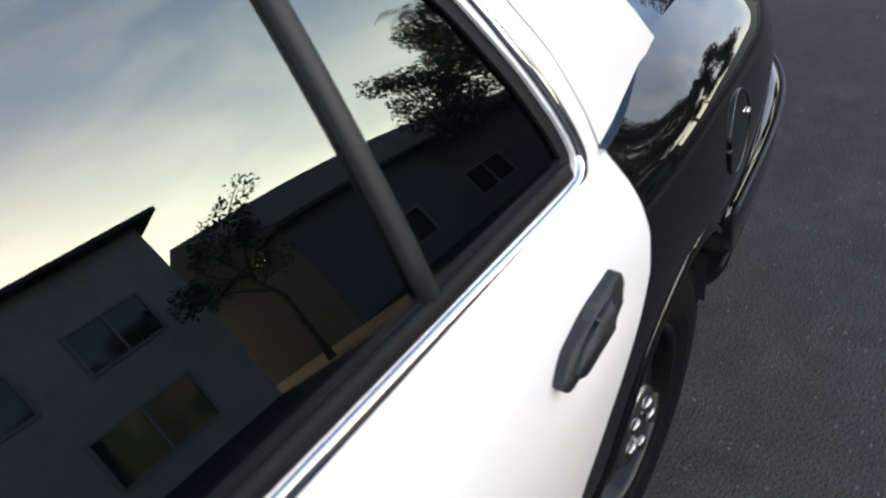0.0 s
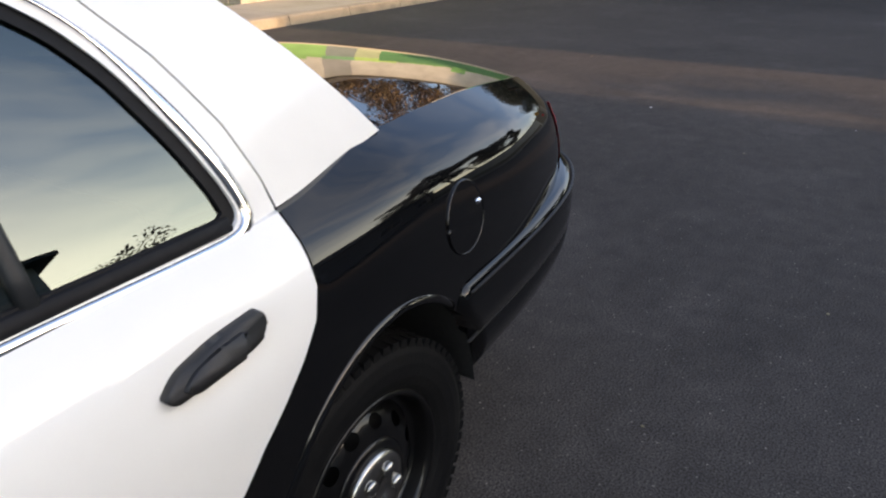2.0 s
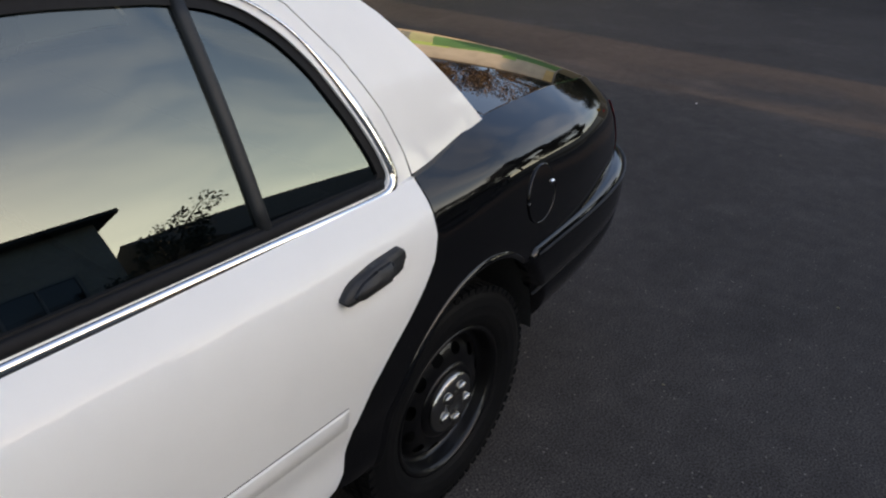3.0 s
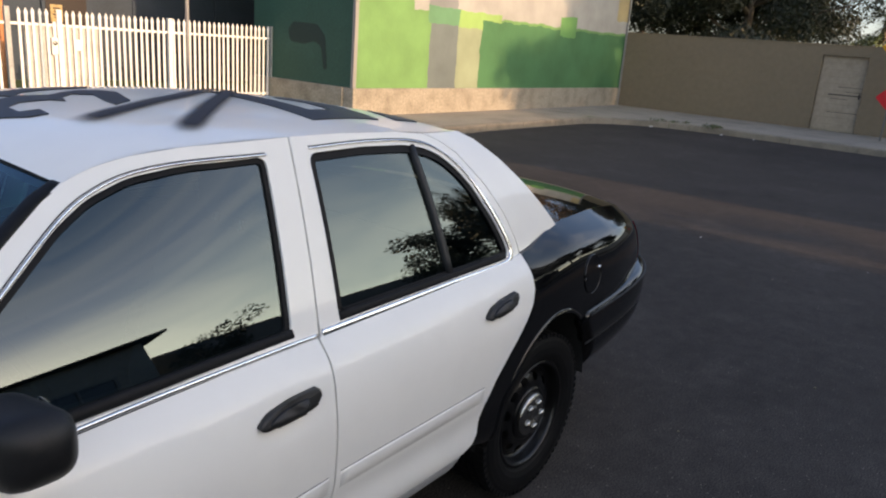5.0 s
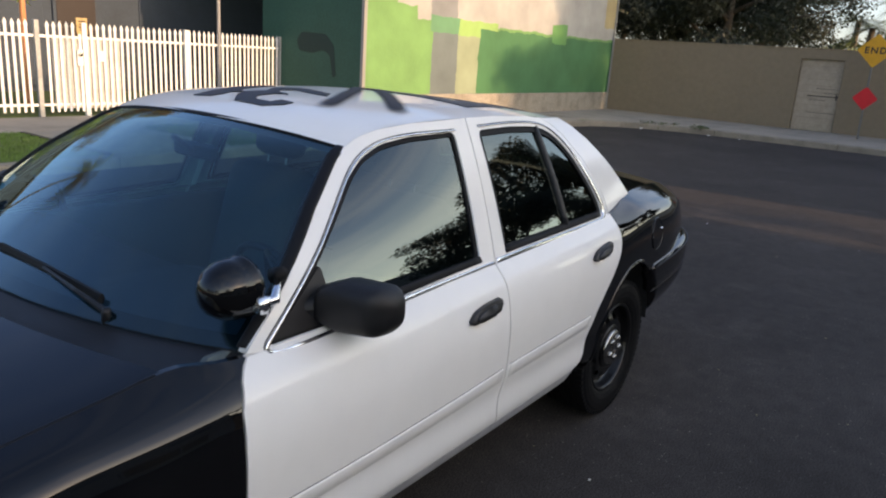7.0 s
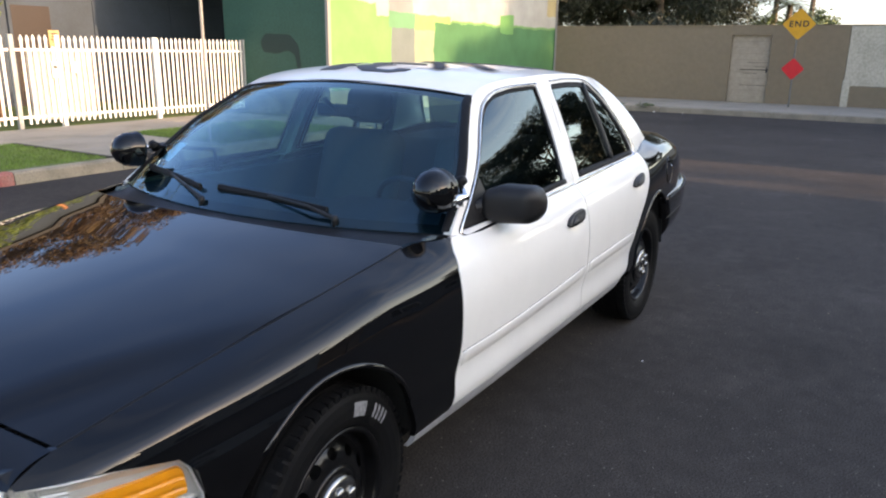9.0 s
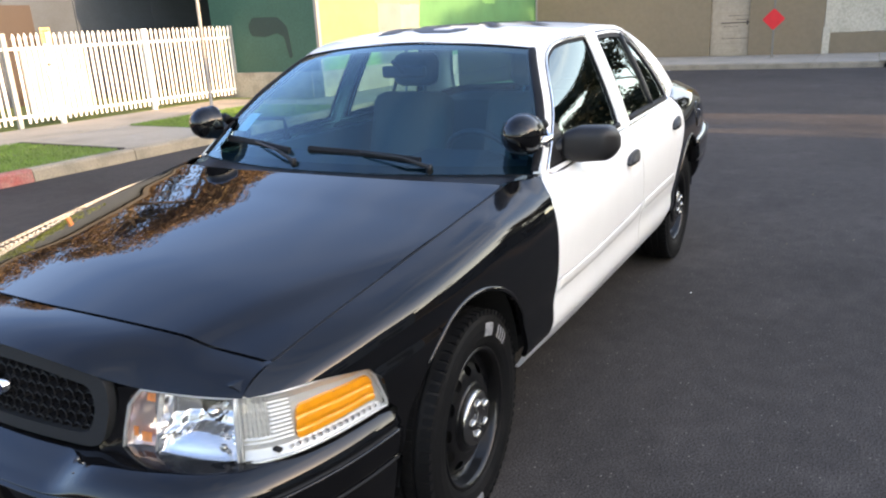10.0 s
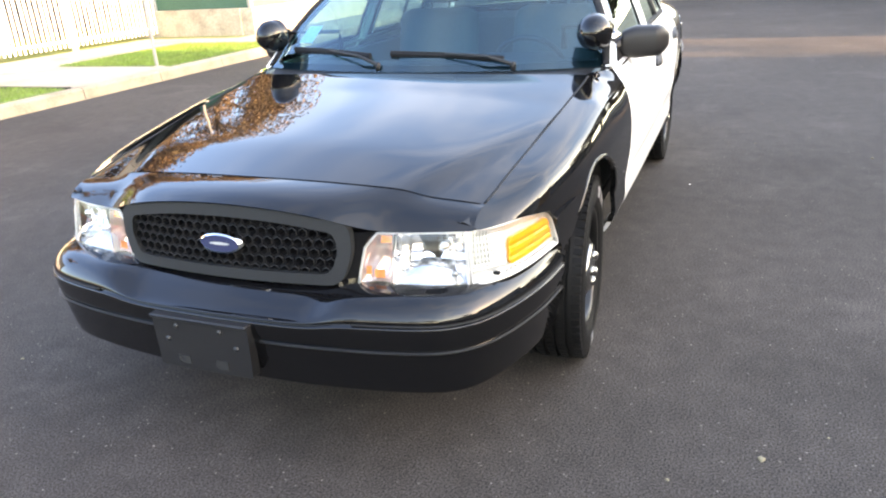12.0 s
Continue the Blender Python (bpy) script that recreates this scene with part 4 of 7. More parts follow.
def palm(at, height, seed, label, leaf="leaf_mid", thick=1.0, reach=1.0, fronds=26):
    rng = random.Random(seed)
    t = thing("palm_tree", label, "tree", pose(*at))
    bm = bmesh.new()
    tube(bm, [(0, 0, -0.1), (0.1, 0, height * 0.5), (0.25, 0.1, height)], [0.22 * thick, 0.17 * thick, 0.15 * thick], 9)
    part("trunk", bm, "bark", t, smooth=True)
    verts, faces = [], []
    top = Vector((0.25, 0.1, height))
    for k in range(fronds):
        a, up = 2.4 * k, rng.uniform(-0.5, 1.1)
        L = rng.uniform(1.5, 2.1) * reach
        d = Vector((math.cos(a), math.sin(a), 0))
        pts = [top + d * (L * u * math.cos(up * (1 - u))) + Vector((0, 0, L * (math.sin(up) * u - 0.75 * u * u))) for u in linspace(0, 1, 7)]
        side = Vector((-d.y, d.x, 0))
        for i in range(6):
            for j in range(3):
                p = pts[i].lerp(pts[i + 1], j / 3)
                for s in (-1, 1):
                    w = 0.5 * math.sin(math.pi * (0.12 + 0.85 * (i + j / 3) / 6))
                    q = p + side * s * w + d * 0.15 - Vector((0, 0, 0.25 * w))
                    n = len(verts)
                    verts += [p, p + d * 0.07, q]
                    faces.append((n, n + 1, n + 2))
    me = bpy.data.meshes.new("crown")
    me.from_pydata([tuple(v) for v in verts], [], faces)
    me.materials.append(M[leaf])
    c = new("crown", me)
    c.parent = t
    return t


BIG = "large dense dark-leaved tree behind the tan wall"
tree((-27.6, -6.6, 0), 7.5, 4.0, 11, "leaf_dark", BIG, per=900, size=0.13, limbs=11, trunk=0.25, low=0.22, droop=0.9, clumps=6)
tree((-30.5, -8.2, 0), 7.8, 4.2, 12, "leaf_dark", BIG, per=900, size=0.13, limbs=11, trunk=0.25, low=0.22, droop=0.9, clumps=6)
tree((-28.5, -9.8, 0), 8.0, 4.0, 13, "leaf_dark", BIG, per=700, size=0.14, limbs=10, trunk=0.25, low=0.3, droop=0.9, clumps=5)
FAR = "distant green tree beyond the wall"
tree((-46, -5.9, 0), 3.8, 1.6, 21, "leaf_mid", FAR, per=200, size=0.25, limbs=7, low=0.4)
tree((-50, -3.9, 0), 4.5, 2.2, 22, "leaf_mid", FAR, per=200, size=0.25, limbs=7, low=0.4)
palm((-44, -4.0, 0), 4.3, 31, "distant palm with a feathery crown")
palm((-48, -5.3, 0), 4.9, 32, "distant palm with a feathery crown")
palm((-55, -4.0, 0), 6.4, 33, "distant palm with a feathery crown")
tree((-4.25, -13.6, 0.14), 3.6, 1.5, 41, "leaf_bright", "small bright green tree in the yard behind the fence", per=500, size=0.13, limbs=8, trunk=0.07, low=0.45)


# ---- houses across the street ----
def house(at, width, depth, H, wall, label, windows, gable=True, rise=0.14, name="house", over=0.3):
    h = thing(name, label, "house", at)
    part("wall", boxm(-width / 2, width / 2, 0, depth, -0.2, H), wall, h)
    bm = bmesh.new()
    if gable:
        prism(bm, [(-width / 2 - 0.3, H - 0.02), (width / 2 + 0.3, H - 0.02), (width / 2 + 0.3, H + 0.12), (0, H + 0.12 + width * rise), (-width / 2 - 0.3, H + 0.12)], -0.5, depth + 0.5, "y")
    else:
        prism(bm, [(-0.5, H - 0.02), (depth + 0.5, H - 0.02), (depth + 0.5, H + 0.12), (depth / 2, H + 0.12 + depth * rise), (-0.5, H + 0.12)], -width / 2 - over, width / 2 + over, "x")
    part("roof", bm, "roofing", h, "low dark shingle roof")
    for x, z, w, k in windows:
        win = part("window", boxm(x - w / 2, x + w / 2, -0.02, 0.04, z, z + k), "dark_glass", h)
        for a, b, c, d in ((x - w / 2 - 0.08, x - w / 2, z - 0.08, z + k + 0.08), (x + w / 2, x + w / 2 + 0.08, z - 0.08, z + k + 0.08), (x - w / 2, x + w / 2, z + k, z + k + 0.08), (x - w / 2, x + w / 2, z - 0.08, z), (x - 0.03, x + 0.03, z, z + k)):
            part("frame", boxm(a, b, -0.06, 0.0, c, d), "trim", win)
    return h


house(pose(-1.4, 15.0, 0.0), 11.6, 9.0, 6.45, "house", "two-storey stucco house with white window frames", [(-4.0, 3.6, 1.6, 1.2), (-1.4, 3.6, 1.2, 1.2), (2.2, 3.6, 1.6, 1.2), (-3.4, 0.8, 2.2, 1.4), (2.0, 0.8, 2.0, 1.4)], gable=False, rise=0.06, over=0.45)
house(pose(-16.9, 15.0, 0.0), 14.0, 9.0, 4.1, "house_dark", "long low dark house with a shingle roof", [(-4.0, 0.9, 1.6, 1.2), (0.0, 0.9, 1.8, 1.2), (4.0, 0.9, 1.6, 1.2)], gable=False, rise=0.27)
house(pose(11.5, 15.0, 0.0), 14.0, 9.0, 3.6, "house", "low stucco house with a shingle roof", [(-4.0, 0.9, 1.6, 1.2), (0.0, 0.9, 1.8, 1.2), (4.0, 0.9, 1.6, 1.2)], gable=False, rise=0.31)
house(pose(27.0, 15.0, 0.0), 13.0, 9.0, 3.6, "house_dark", "low dark house with a shingle roof", [(-4.0, 0.9, 1.6, 1.2), (3.0, 0.9, 1.8, 1.2)], gable=False, rise=0.31)
STREET = "open-crowned street tree across the road"
tree((-7.45, 12.8, 0.0), 5.25, 1.25, 51, "leaf_dark", STREET, per=560, size=0.13, limbs=8, low=0.55, trunk=0.08)
tree((-18.8, 12.3, 0.0), 8.8, 3.4, 54, "leaf_dark", STREET, per=640, size=0.18, limbs=10, low=0.4)
tree((-23.8, 10.5, 0.0), 10.0, 3.6, 55, "leaf_dark", STREET, per=760, size=0.2, limbs=10, low=0.38)
tree((7.5, 12.5, 0.0), 6.0, 2.6, 52, "leaf_dark", "broad street tree across the road", per=200, size=0.22, limbs=9, low=0.45)
tree((-27.0, 7.0, 0.0), 9.0, 3.4, 56, "leaf_dark", "tall dense tree beyond the tan wall", per=600, size=0.22, limbs=10, low=0.3)
BROWN = "tall tree with red-brown leaves behind the grey building"
for i, (x, y, h) in enumerate(((-41, -16.5, 11.5), (-33, -18.5, 12.0), (-25, -20.5, 12.0), (-20, -20.5, 12.6), (-15.5, -21.5, 12.0), (-11.5, -20.5, 10.4), (-7.5, -22, 8.6))):
    tree((x, y, 0.0), h, 3.9, 61 + i, "leaf_brown", BROWN, per=330, size=0.19, limbs=11, low=0.4, trunk=0.22)
# unseen trees, added to darken the low reflections in bumper and grille
DOWN = "unseen street tree added down the road for dark reflections"
for i, (x, y, h) in enumerate(((27, 8.5, 8.0), (31, -8.5, 7.5), (42, 3.5, 9.0), (44, -4.0, 9.0))):
    tree((x, y, 0.0), h, 3.6, 81 + i, "leaf_dark", DOWN, per=200, size=0.24, limbs=9, low=0.3, trunk=0.2)
palm((-26.0, 14.0, 0.0), 11.6, 35, "tall palm standing behind street trees", "leaf_dark", 1.0, 1.5, 34)
palm((0.2, -22.5, 0.0), 11.5, 34, "tall slender palm with dry brown fronds", "frond", 0.6, 1.6, 64)


# ---- the car: x forward, y to its left, wheels on z = 0 ----
CAR = thing("police_car", "black and white sedan with black steel wheels parked on the road", "car", kind="")
XS = (2.32, 2.14, 1.94, 1.70, 1.46, 1.10, 0.95, 0.86, 0.73, 0.30, -0.28, -1.0, -1.26, -1.62, -2.0, -2.4, -2.6, -2.7, -2.78)
half_width = spline(XS, (0.745, 0.838, 0.905, 0.947, 0.966, 0.977, 0.980, 0.982, 0.985, 0.988, 0.988, 0.984, 0.978, 0.962, 0.930, 0.848, 0.765, 0.715, 0.66))
top_y = spline(XS, (0.68, 0.748, 0.765, 0.782, 0.797, 0.816, 0.824, 0.870, 0.889, 0.895, 0.898, 0.888, 0.880, 0.795, 0.735, 0.672, 0.615, 0.575, 0.53))
top_z = spline(XS, (0.765, 0.800, 0.838, 0.876, 0.912, 0.965, 0.985, 0.985, 0.986, 0.993, 1.008, 1.036, 1.050, 1.091, 1.082, 1.045, 1.012, 0.985, 0.95))
drop6 = spline(XS, (0.10, 0.11, 0.12, 0.13, 0.135, 0.14, 0.145, 0.145, 0.145, 0.145, 0.145, 0.15, 0.155, 0.17, 0.17, 0.165, 0.16, 0.16, 0.16))
shoulder = spline(XS, (0.012, 0.022, 0.034, 0.042, 0.046, 0.048, 0.046, 0.042, 0.040, 0.038, 0.038, 0.038, 0.040, 0.046, 0.055, 0.055, 0.05, 0.05, 0.05))
SECTIONS = {}
SPOT_L, SPOT_R, MIRROR = (0.79, 0.80, 1.13), (0.79, -0.83, 1.143), (0.515, 0.98, 1.056)


def section(x):
    k = round(x, 5)
    if k not in SECTIONS:
        w, yb, zb, d = half_width(x), top_y(x), top_z(x), drop6(x)
        crest = 0.42 - 0.17 * max(0.0, min(1.0, (x - 1.0) / 0.25, (2.2 - x) / 0.3))
        pts = [(w - 0.150, 0.312), (w - 0.088, 0.334), (w - 0.056, 0.360), (w - 0.030, 0.405), (w - 0.014, 0.455), (w - 0.015, 0.54), (w - 0.004, 0.62), (w, 0.5 * (0.66 + zb - d)), (w - 0.010, zb - d), (w - shoulder(x), zb - crest * d), (yb, zb)]
        SECTIONS[k] = [Vector(p) for p in pts]
    return SECTIONS[k]


def side_at(x, s):
    p = section(x)
    n = len(p) - 1
    u = min(max(s, 0.0), 1.0) * n
    i = min(int(u), n - 1)
    t = u - i
    a, b, c, d = p[max(i - 1, 0)], p[i], p[i + 1], p[min(i + 2, n)]
    q = 0.5 * (2 * b + (c - a) * t + (2 * a - 5 * b + 4 * c - d) * t * t + (3 * b - a - 3 * c + d) * t ** 3)
    return q.x, q.y


def s_of(x, z):
    lo, hi = 0.0, 1.0
    if z >= top_z(x):
        return 1.0
    for _ in range(22):
        m = (lo + hi) / 2
        if side_at(x, m)[1] < z:
            lo = m
        else:
            hi = m
    return lo


def side_point(x, z, g=1, out=0.0):
    y, zz = side_at(x, s_of(x, z))
    return Vector((x, g * (y + out), zz))


def side_panel(name, outline, mat, g, parent, label="", scoops=()):
    o = [(x, s_of(x, z)) for x, z in outline]
    def surf(x, s):
        y, z = side_at(x, s)
        for cx, cz in scoops:                            # the hollow under a door handle
            y -= 0.016 * math.exp(-((x - cx) / 0.075) ** 2 - ((z - cz) / 0.032) ** 2)
        return Vector((x, g * y, z))
    return part(name, panel(o, surf, 0.018, (0, -g, 0), 0.024 if scoops else 0.035, 0.02 if scoops else 0.03), mat, parent, label, smooth=True)


def run(pts, step=0.03):
    """Adds points along a polyline, so that it bends with the surface."""
    out = []
    for a, b in zip(pts, pts[1:]):
        n = max(1, int(math.dist(a, b) / step))
        out += [(a[0] + (b[0] - a[0]) * i / n, a[1] + (b[1] - a[1]) * i / n) for i in range(n)]
    return out + [pts[-1]]


def arch(cx, a, b, t0, t1, n=26, cz=0.345):
    return [(cx + a * math.cos(t), cz + b * math.sin(t)) for t in linspace(radians(t0), radians(t1), n)]


HIGH = 5.0
DOOR_FRONT = [(0.802, 0.984), (0.846, 0.945), (0.872, 0.89), (0.880, 0.80), (0.881, 0.66), (0.890, 0.58), (0.900, 0.51), (0.902, 0.46), (0.908, 0.425)]
SEAM = [(-0.279, HIGH), (-0.268, 0.95), (-0.262, 0.85), (-0.262, 0.62), (-0.256, 0.57), (-0.240, 0.50), (-0.240, 0.465), (-0.252, 0.425)]
DOOR_REAR = [(-1.260, HIGH), (-1.256, 1.01), (-1.251, 0.94), (-1.230, 0.89), (-1.188, 0.84), (-1.138, 0.79), (-1.083, 0.74), (-1.018, 0.67), (-0.965, 0.59), (-0.948, 0.53), (-0.943, 0.485), (-0.918, 0.450)]
DOOR_FOOT = [(-0.918, 0.450), (-0.87, 0.431), (-0.80, 0.426), (-0.70, 0.425)]


def shifted(pts, d):
    return [(x + d, z) for x, z in pts]


def body_sides(g):
    fender = [(0.913, 0.412), (1.118, 0.405)] + arch(1.49, 0.375, 0.424, 172, 2) + [(1.868, 0.37), (1.868, 0.585), (1.898, 0.612), (1.910, 0.650), (1.918, 0.688), (1.934, 0.711), (1.95, 0.729), (2.02, 0.742), (2.12, 0.755), (2.228, 0.757), (2.235, HIGH)]
    fender += run([(2.235, HIGH), (0.806, HIGH)], 0.06)[1:] + run(DOOR_FRONT, 0.04)
    f = side_panel("front_fender", fender, "black", g, CAR, "glossy black front fender")
    lip = [side_point(x, z, g, 0.0) for x, z in arch(1.49, 0.380, 0.429, 150, 46, 34)]
    part("arch_lip", strip(bmesh.new(), lip, [Vector((0.7 * math.cos(t), g, 0.7 * math.sin(t))) for t in linspace(radians(150), radians(46), 34)], 0.007, 0.004), "black", f, smooth=True)
    quarter = run(shifted(DOOR_REAR, -0.005)[::1], 0.03) + [(-1.063, 0.40)] + arch(-1.435, 0.372, 0.452, 3, 130) + [(-1.706, 0.745)]
    quarter += run([(-1.706, 0.745), (-1.80, 0.748), (-2.50, 0.735), (-2.574, 0.735)], 0.06)[1:] + [(-2.578, 0.80), (-2.566, HIGH)] + run([(-2.566, HIGH), (-1.265, HIGH)], 0.06)[1:]
    q = side_panel("quarter_panel", quarter, "black", g, CAR, "glossy black rear quarter panel")
    lip = [side_point(x, z, g, 0.0) for x, z in arch(-1.435, 0.380, 0.460, 8, 126, 40)]
    part("arch_lip", strip(bmesh.new(), lip, [Vector((0.7 * math.cos(t), g, 0.7 * math.sin(t))) for t in linspace(radians(8), radians(126), 40)], 0.009, 0.004), "black", q, smooth=True)
    fd = shifted(DOOR_FRONT, -0.006)
    front = run(fd, 0.03) + run(SEAM[::-1], 0.04) + run([(-0.279, HIGH), (0.794, HIGH)], 0.06)[1:-1]
    d1 = side_panel("front_door", front, "white", g, CAR, "white front door", [(-0.125, 0.868)])
    rear = run(shifted(SEAM, -0.006), 0.04) + run(DOOR_FOOT[::-1], 0.03)[:-1] + run(DOOR_REAR[::-1], 0.03) + run([(-1.260, HIGH), (-0.285, HIGH)], 0.06)[1:-1]
    d2 = side_panel("rear_door", rear, "white", g, CAR, "white rear door", [(-1.04, 0.906)])
    side_panel("sill", run([(1.10, 0.402), (0.93, 0.405), (0.91, 0.421), (-0.80, 0.421), (-0.87, 0.425)], 0.1) + run([(-0.84, 0.348), (1.10, 0.348)], 0.1), "rocker", g, CAR, "grey sill under the doors")
    # body moulding along the doors: a crisp upper edge that runs out flat below
    mould_z = spline((0.9, 0.7, 0.0, -0.3, -0.95), (0.613, 0.612, 0.632, 0.649, 0.661))
    for parent, x0, x1 in ((d1, 0.872, -0.240), (d2, -0.285, -0.945)):
        def mould(x, r):
            drop, out = ((0.0, -0.002), (0.001, 0.0035), (0.004, 0.0045), (0.026, 0.0035), (0.050, 0.0018), (0.056, -0.003))[int(r)]
            return side_point(x, mould_z(x) - drop, g, out)
        bm = grid(mould, linspace(x0, x1, 26), range(6))
        bm.verts.ensure_lookup_table()
        bm.faces.new(bm.verts[:6]), bm.faces.new(bm.verts[-6:])
        part("side_moulding", bm, "white", parent, smooth=True)
        pts = [side_point(x, mould_z(x) + 0.0022, g, -0.001) for x in linspace(x0, x1, 26)]
        part("moulding_gap", strip(bmesh.new(), pts, [Vector((0, g, 0.05))] * 26, 0.0013, 0.0022), "seam_dirt", parent, "thin dirt line over the moulding", smooth=True)
    # fuel door on the left quarter
    if g > 0:
        o = [(-1.725 + 0.078 * math.cos(t), s_of(-1.725 + 0.078 * math.cos(t), 0.895 + 0.078 * math.sin(t))) for t in linspace(0, 2 * math.pi, 33)[:-1]]
        def surf(x, s):
            y, z = side_at(x, s)
            return Vector((x, y + 0.003, z))
        fl = part("fuel_flap", panel(o, surf, 0.006, (0, -1, 0), 0.03, 0.02), "black", q, smooth=True)
        ring = [side_point(-1.725 + 0.079 * math.cos(t), 0.895 + 0.079 * math.sin(t), 1) for t in linspace(0, 2 * math.pi, 41)]
        part("flap_rim", strip(bmesh.new(), ring, [Vector((0, 1, 0.1))] * 41, 0.0025, 0.005), "black", fl, smooth=True)
        c = side_point(-1.780, 0.915, 1)
        part("flap_catch", boxm(c.x - 0.009, c.x + 0.009, c.y - 0.004, c.y + 0.009, c.z - 0.007, c.z + 0.007, bevel=0.004), "chrome", fl, "small bright catch")
    for side_door, xf, zf in ((d1, -0.115, 0.892), (d2, -1.03, 0.930)):
        handle(side_door, xf, zf, g)
    return d1, d2, q


def handle(door, x, z, g):
    """A bezel with a rounded front end and a lift grip in it."""
    def rot(px, pz):
        a = radians(5 if x < -0.5 else 3)
        return x - 0.88 * (px * math.cos(a) - pz * math.sin(a)), z + px * math.sin(a) + 0.70 * pz * math.cos(a)
    y = side_point(x, z, 1).y
    def plate(name, outline, y0, y1, mat, parent, bev):
        pts = [rot(*p) for p in outline]
        bm = prism(bmesh.new(), pts, g * (y + y0), g * (y + y1), "y")
        far = [e for e in bm.edges if all(abs(v.co.y - g * (y + y1)) < 1e-6 for v in e.verts)]
        bmesh.ops.bevel(bm, geom=far, offset=bev, segments=3, affect="EDGES", profile=0.5)
        tilt = (side_point(x, z + 0.04, 1).y - side_point(x, z - 0.04, 1).y) / 0.08
        for v in bm.verts:
            v.co.y += g * tilt * (v.co.z - z) + g * (side_point(v.co.x, z, 1).y - y)
        return part(name, bm, mat, parent, smooth=True)
    outer = rounded([(-0.112, -0.012), (-0.095, -0.030), (-0.03, -0.032), (0.070, -0.032), (0.108, -0.020), (0.112, 0.016), (0.104, 0.031), (0.01, 0.031), (-0.075, 0.018)], 0.022, 5)
    grip = rounded([(-0.082, -0.014), (-0.06, -0.029), (0.056, -0.031), (0.064, 0.006), (0.058, 0.016), (0.0, 0.016), (-0.05, 0.008)], 0.016, 5)
    h = plate("door_handle", outer, -0.015, 0.012, "grey_plastic", door, 0.007)
    tagged(h, "black plastic door handle")
    plate("grip", grip, 0.004, 0.019, "grey_plastic", h, 0.008)


DOORS = {g: body_sides(g) for g in (1, -1)}


# ---- greenhouse ----
def glass_y(x, z):
    k = z - 1.025
    y = 0.885 - 0.38 * k - 0.205 * k * abs(k)
    up = max(0.0, k)
    if x > -0.30:
        y -= 3.9 * (x + 0.30) ** 2 * up ** 3
    if x > 0.5:
        y -= 0.06 * (x - 0.5)
    if x < -0.70:
        y -= 4.6 * min(0.25, (-0.70 - x) ** 2) * up ** 3
    if x < -1.2:
        y -= 0.125 * (-1.2 - x)
    return y


def gsurf(g, off=0.0):
    return lambda x, z: Vector((x, g * (glass_y(x, z) + off), z))


PILLAR = [(0.800, 0.990), (0.68, 1.085), (0.48, 1.258), (0.30, 1.382), (0.235, 1.418)]
RAIL = [(0.17, 1.444), (0.08, 1.465), (-0.06, 1.481), (-0.352, 1.491)]
RAIL2 = [(-0.55, 1.492), (-0.78, 1.485), (-0.92, 1.471)]
CUT = [(-1.00, 1.447), (-1.085, 1.40), (-1.165, 1.30), (-1.225, 1.19), (-1.255, 1.10), (-1.262, 1.052)]
HOLE_F = [(0.742, 0.990), (0.455, 1.212), (0.28, 1.342), (0.20, 1.388), (0.10, 1.423), (-0.03, 1.441), (-0.262, 1.448), (-0.196, 1.026), (0.2, 1.006)]
HOLE_R = [(-0.357, 1.030), (-0.405, 1.447), (-0.62, 1.452), (-0.80, 1.446), (-0.90, 1.430), (-0.975, 1.402), (-1.04, 1.356), (-1.09, 1.296), (-1.146, 1.190), (-1.178, 1.112), (-1.188, 1.066), (-1.16, 1.046), (-0.80, 1.040)]
TRIM_F = [(-0.272, 1.012), (-0.18, 1.011), (0.23, 0.998), (0.55, 0.980), (0.69, 0.9725), (0.727, 0.976), (0.741, 0.988), (0.725, 1.006), (0.455, 1.216), (0.28, 1.346), (0.20, 1.392), (0.10, 1.427), (-0.03, 1.445), (-0.262, 1.452)]
TRIM_R = [(-0.290, 1.014), (-0.36, 1.016), (-0.845, 1.0285), (-1.12, 1.0335), (-1.178, 1.041), (-1.199, 1.062), (-1.192, 1.112), (-1.160, 1.196), (-1.103, 1.304), (-1.051, 1.367), (-0.982, 1.413), (-0.904, 1.442), (-0.80, 1.458), (-0.62, 1.464), (-0.41, 1.459)]


def flowing(pts, step=0.012):
    """A smooth open line through points."""
    out = []
    for i in range(len(pts) - 1):
        a, b, c, d = (Vector(pts[min(max(k, 0), len(pts) - 1)]) for k in (i - 1, i, i + 1, i + 2))
        m = (c - b).length
        ta, tb = (c - a).normalized() * m, (d - b).normalized() * m
        n = max(2, int(m / step))
        for j in range(n):
            u = j / n
            out.append(tuple(b * (1 + 2 * u) * (1 - u) ** 2 + ta * u * (1 - u) ** 2 + c * u * u * (3 - 2 * u) + tb * u * u * (u - 1)))
    return out + [tuple(pts[-1])]


def face_normal(p, g):
    f = gsurf(g)
    n = (f(p[0] + 0.01, p[1]) - f(p[0] - 0.01, p[1])).cross(f(p[0], p[1] + 0.01) - f(p[0], p[1] - 0.01)).normalized()
    return n if n.y * g > 0 else -n


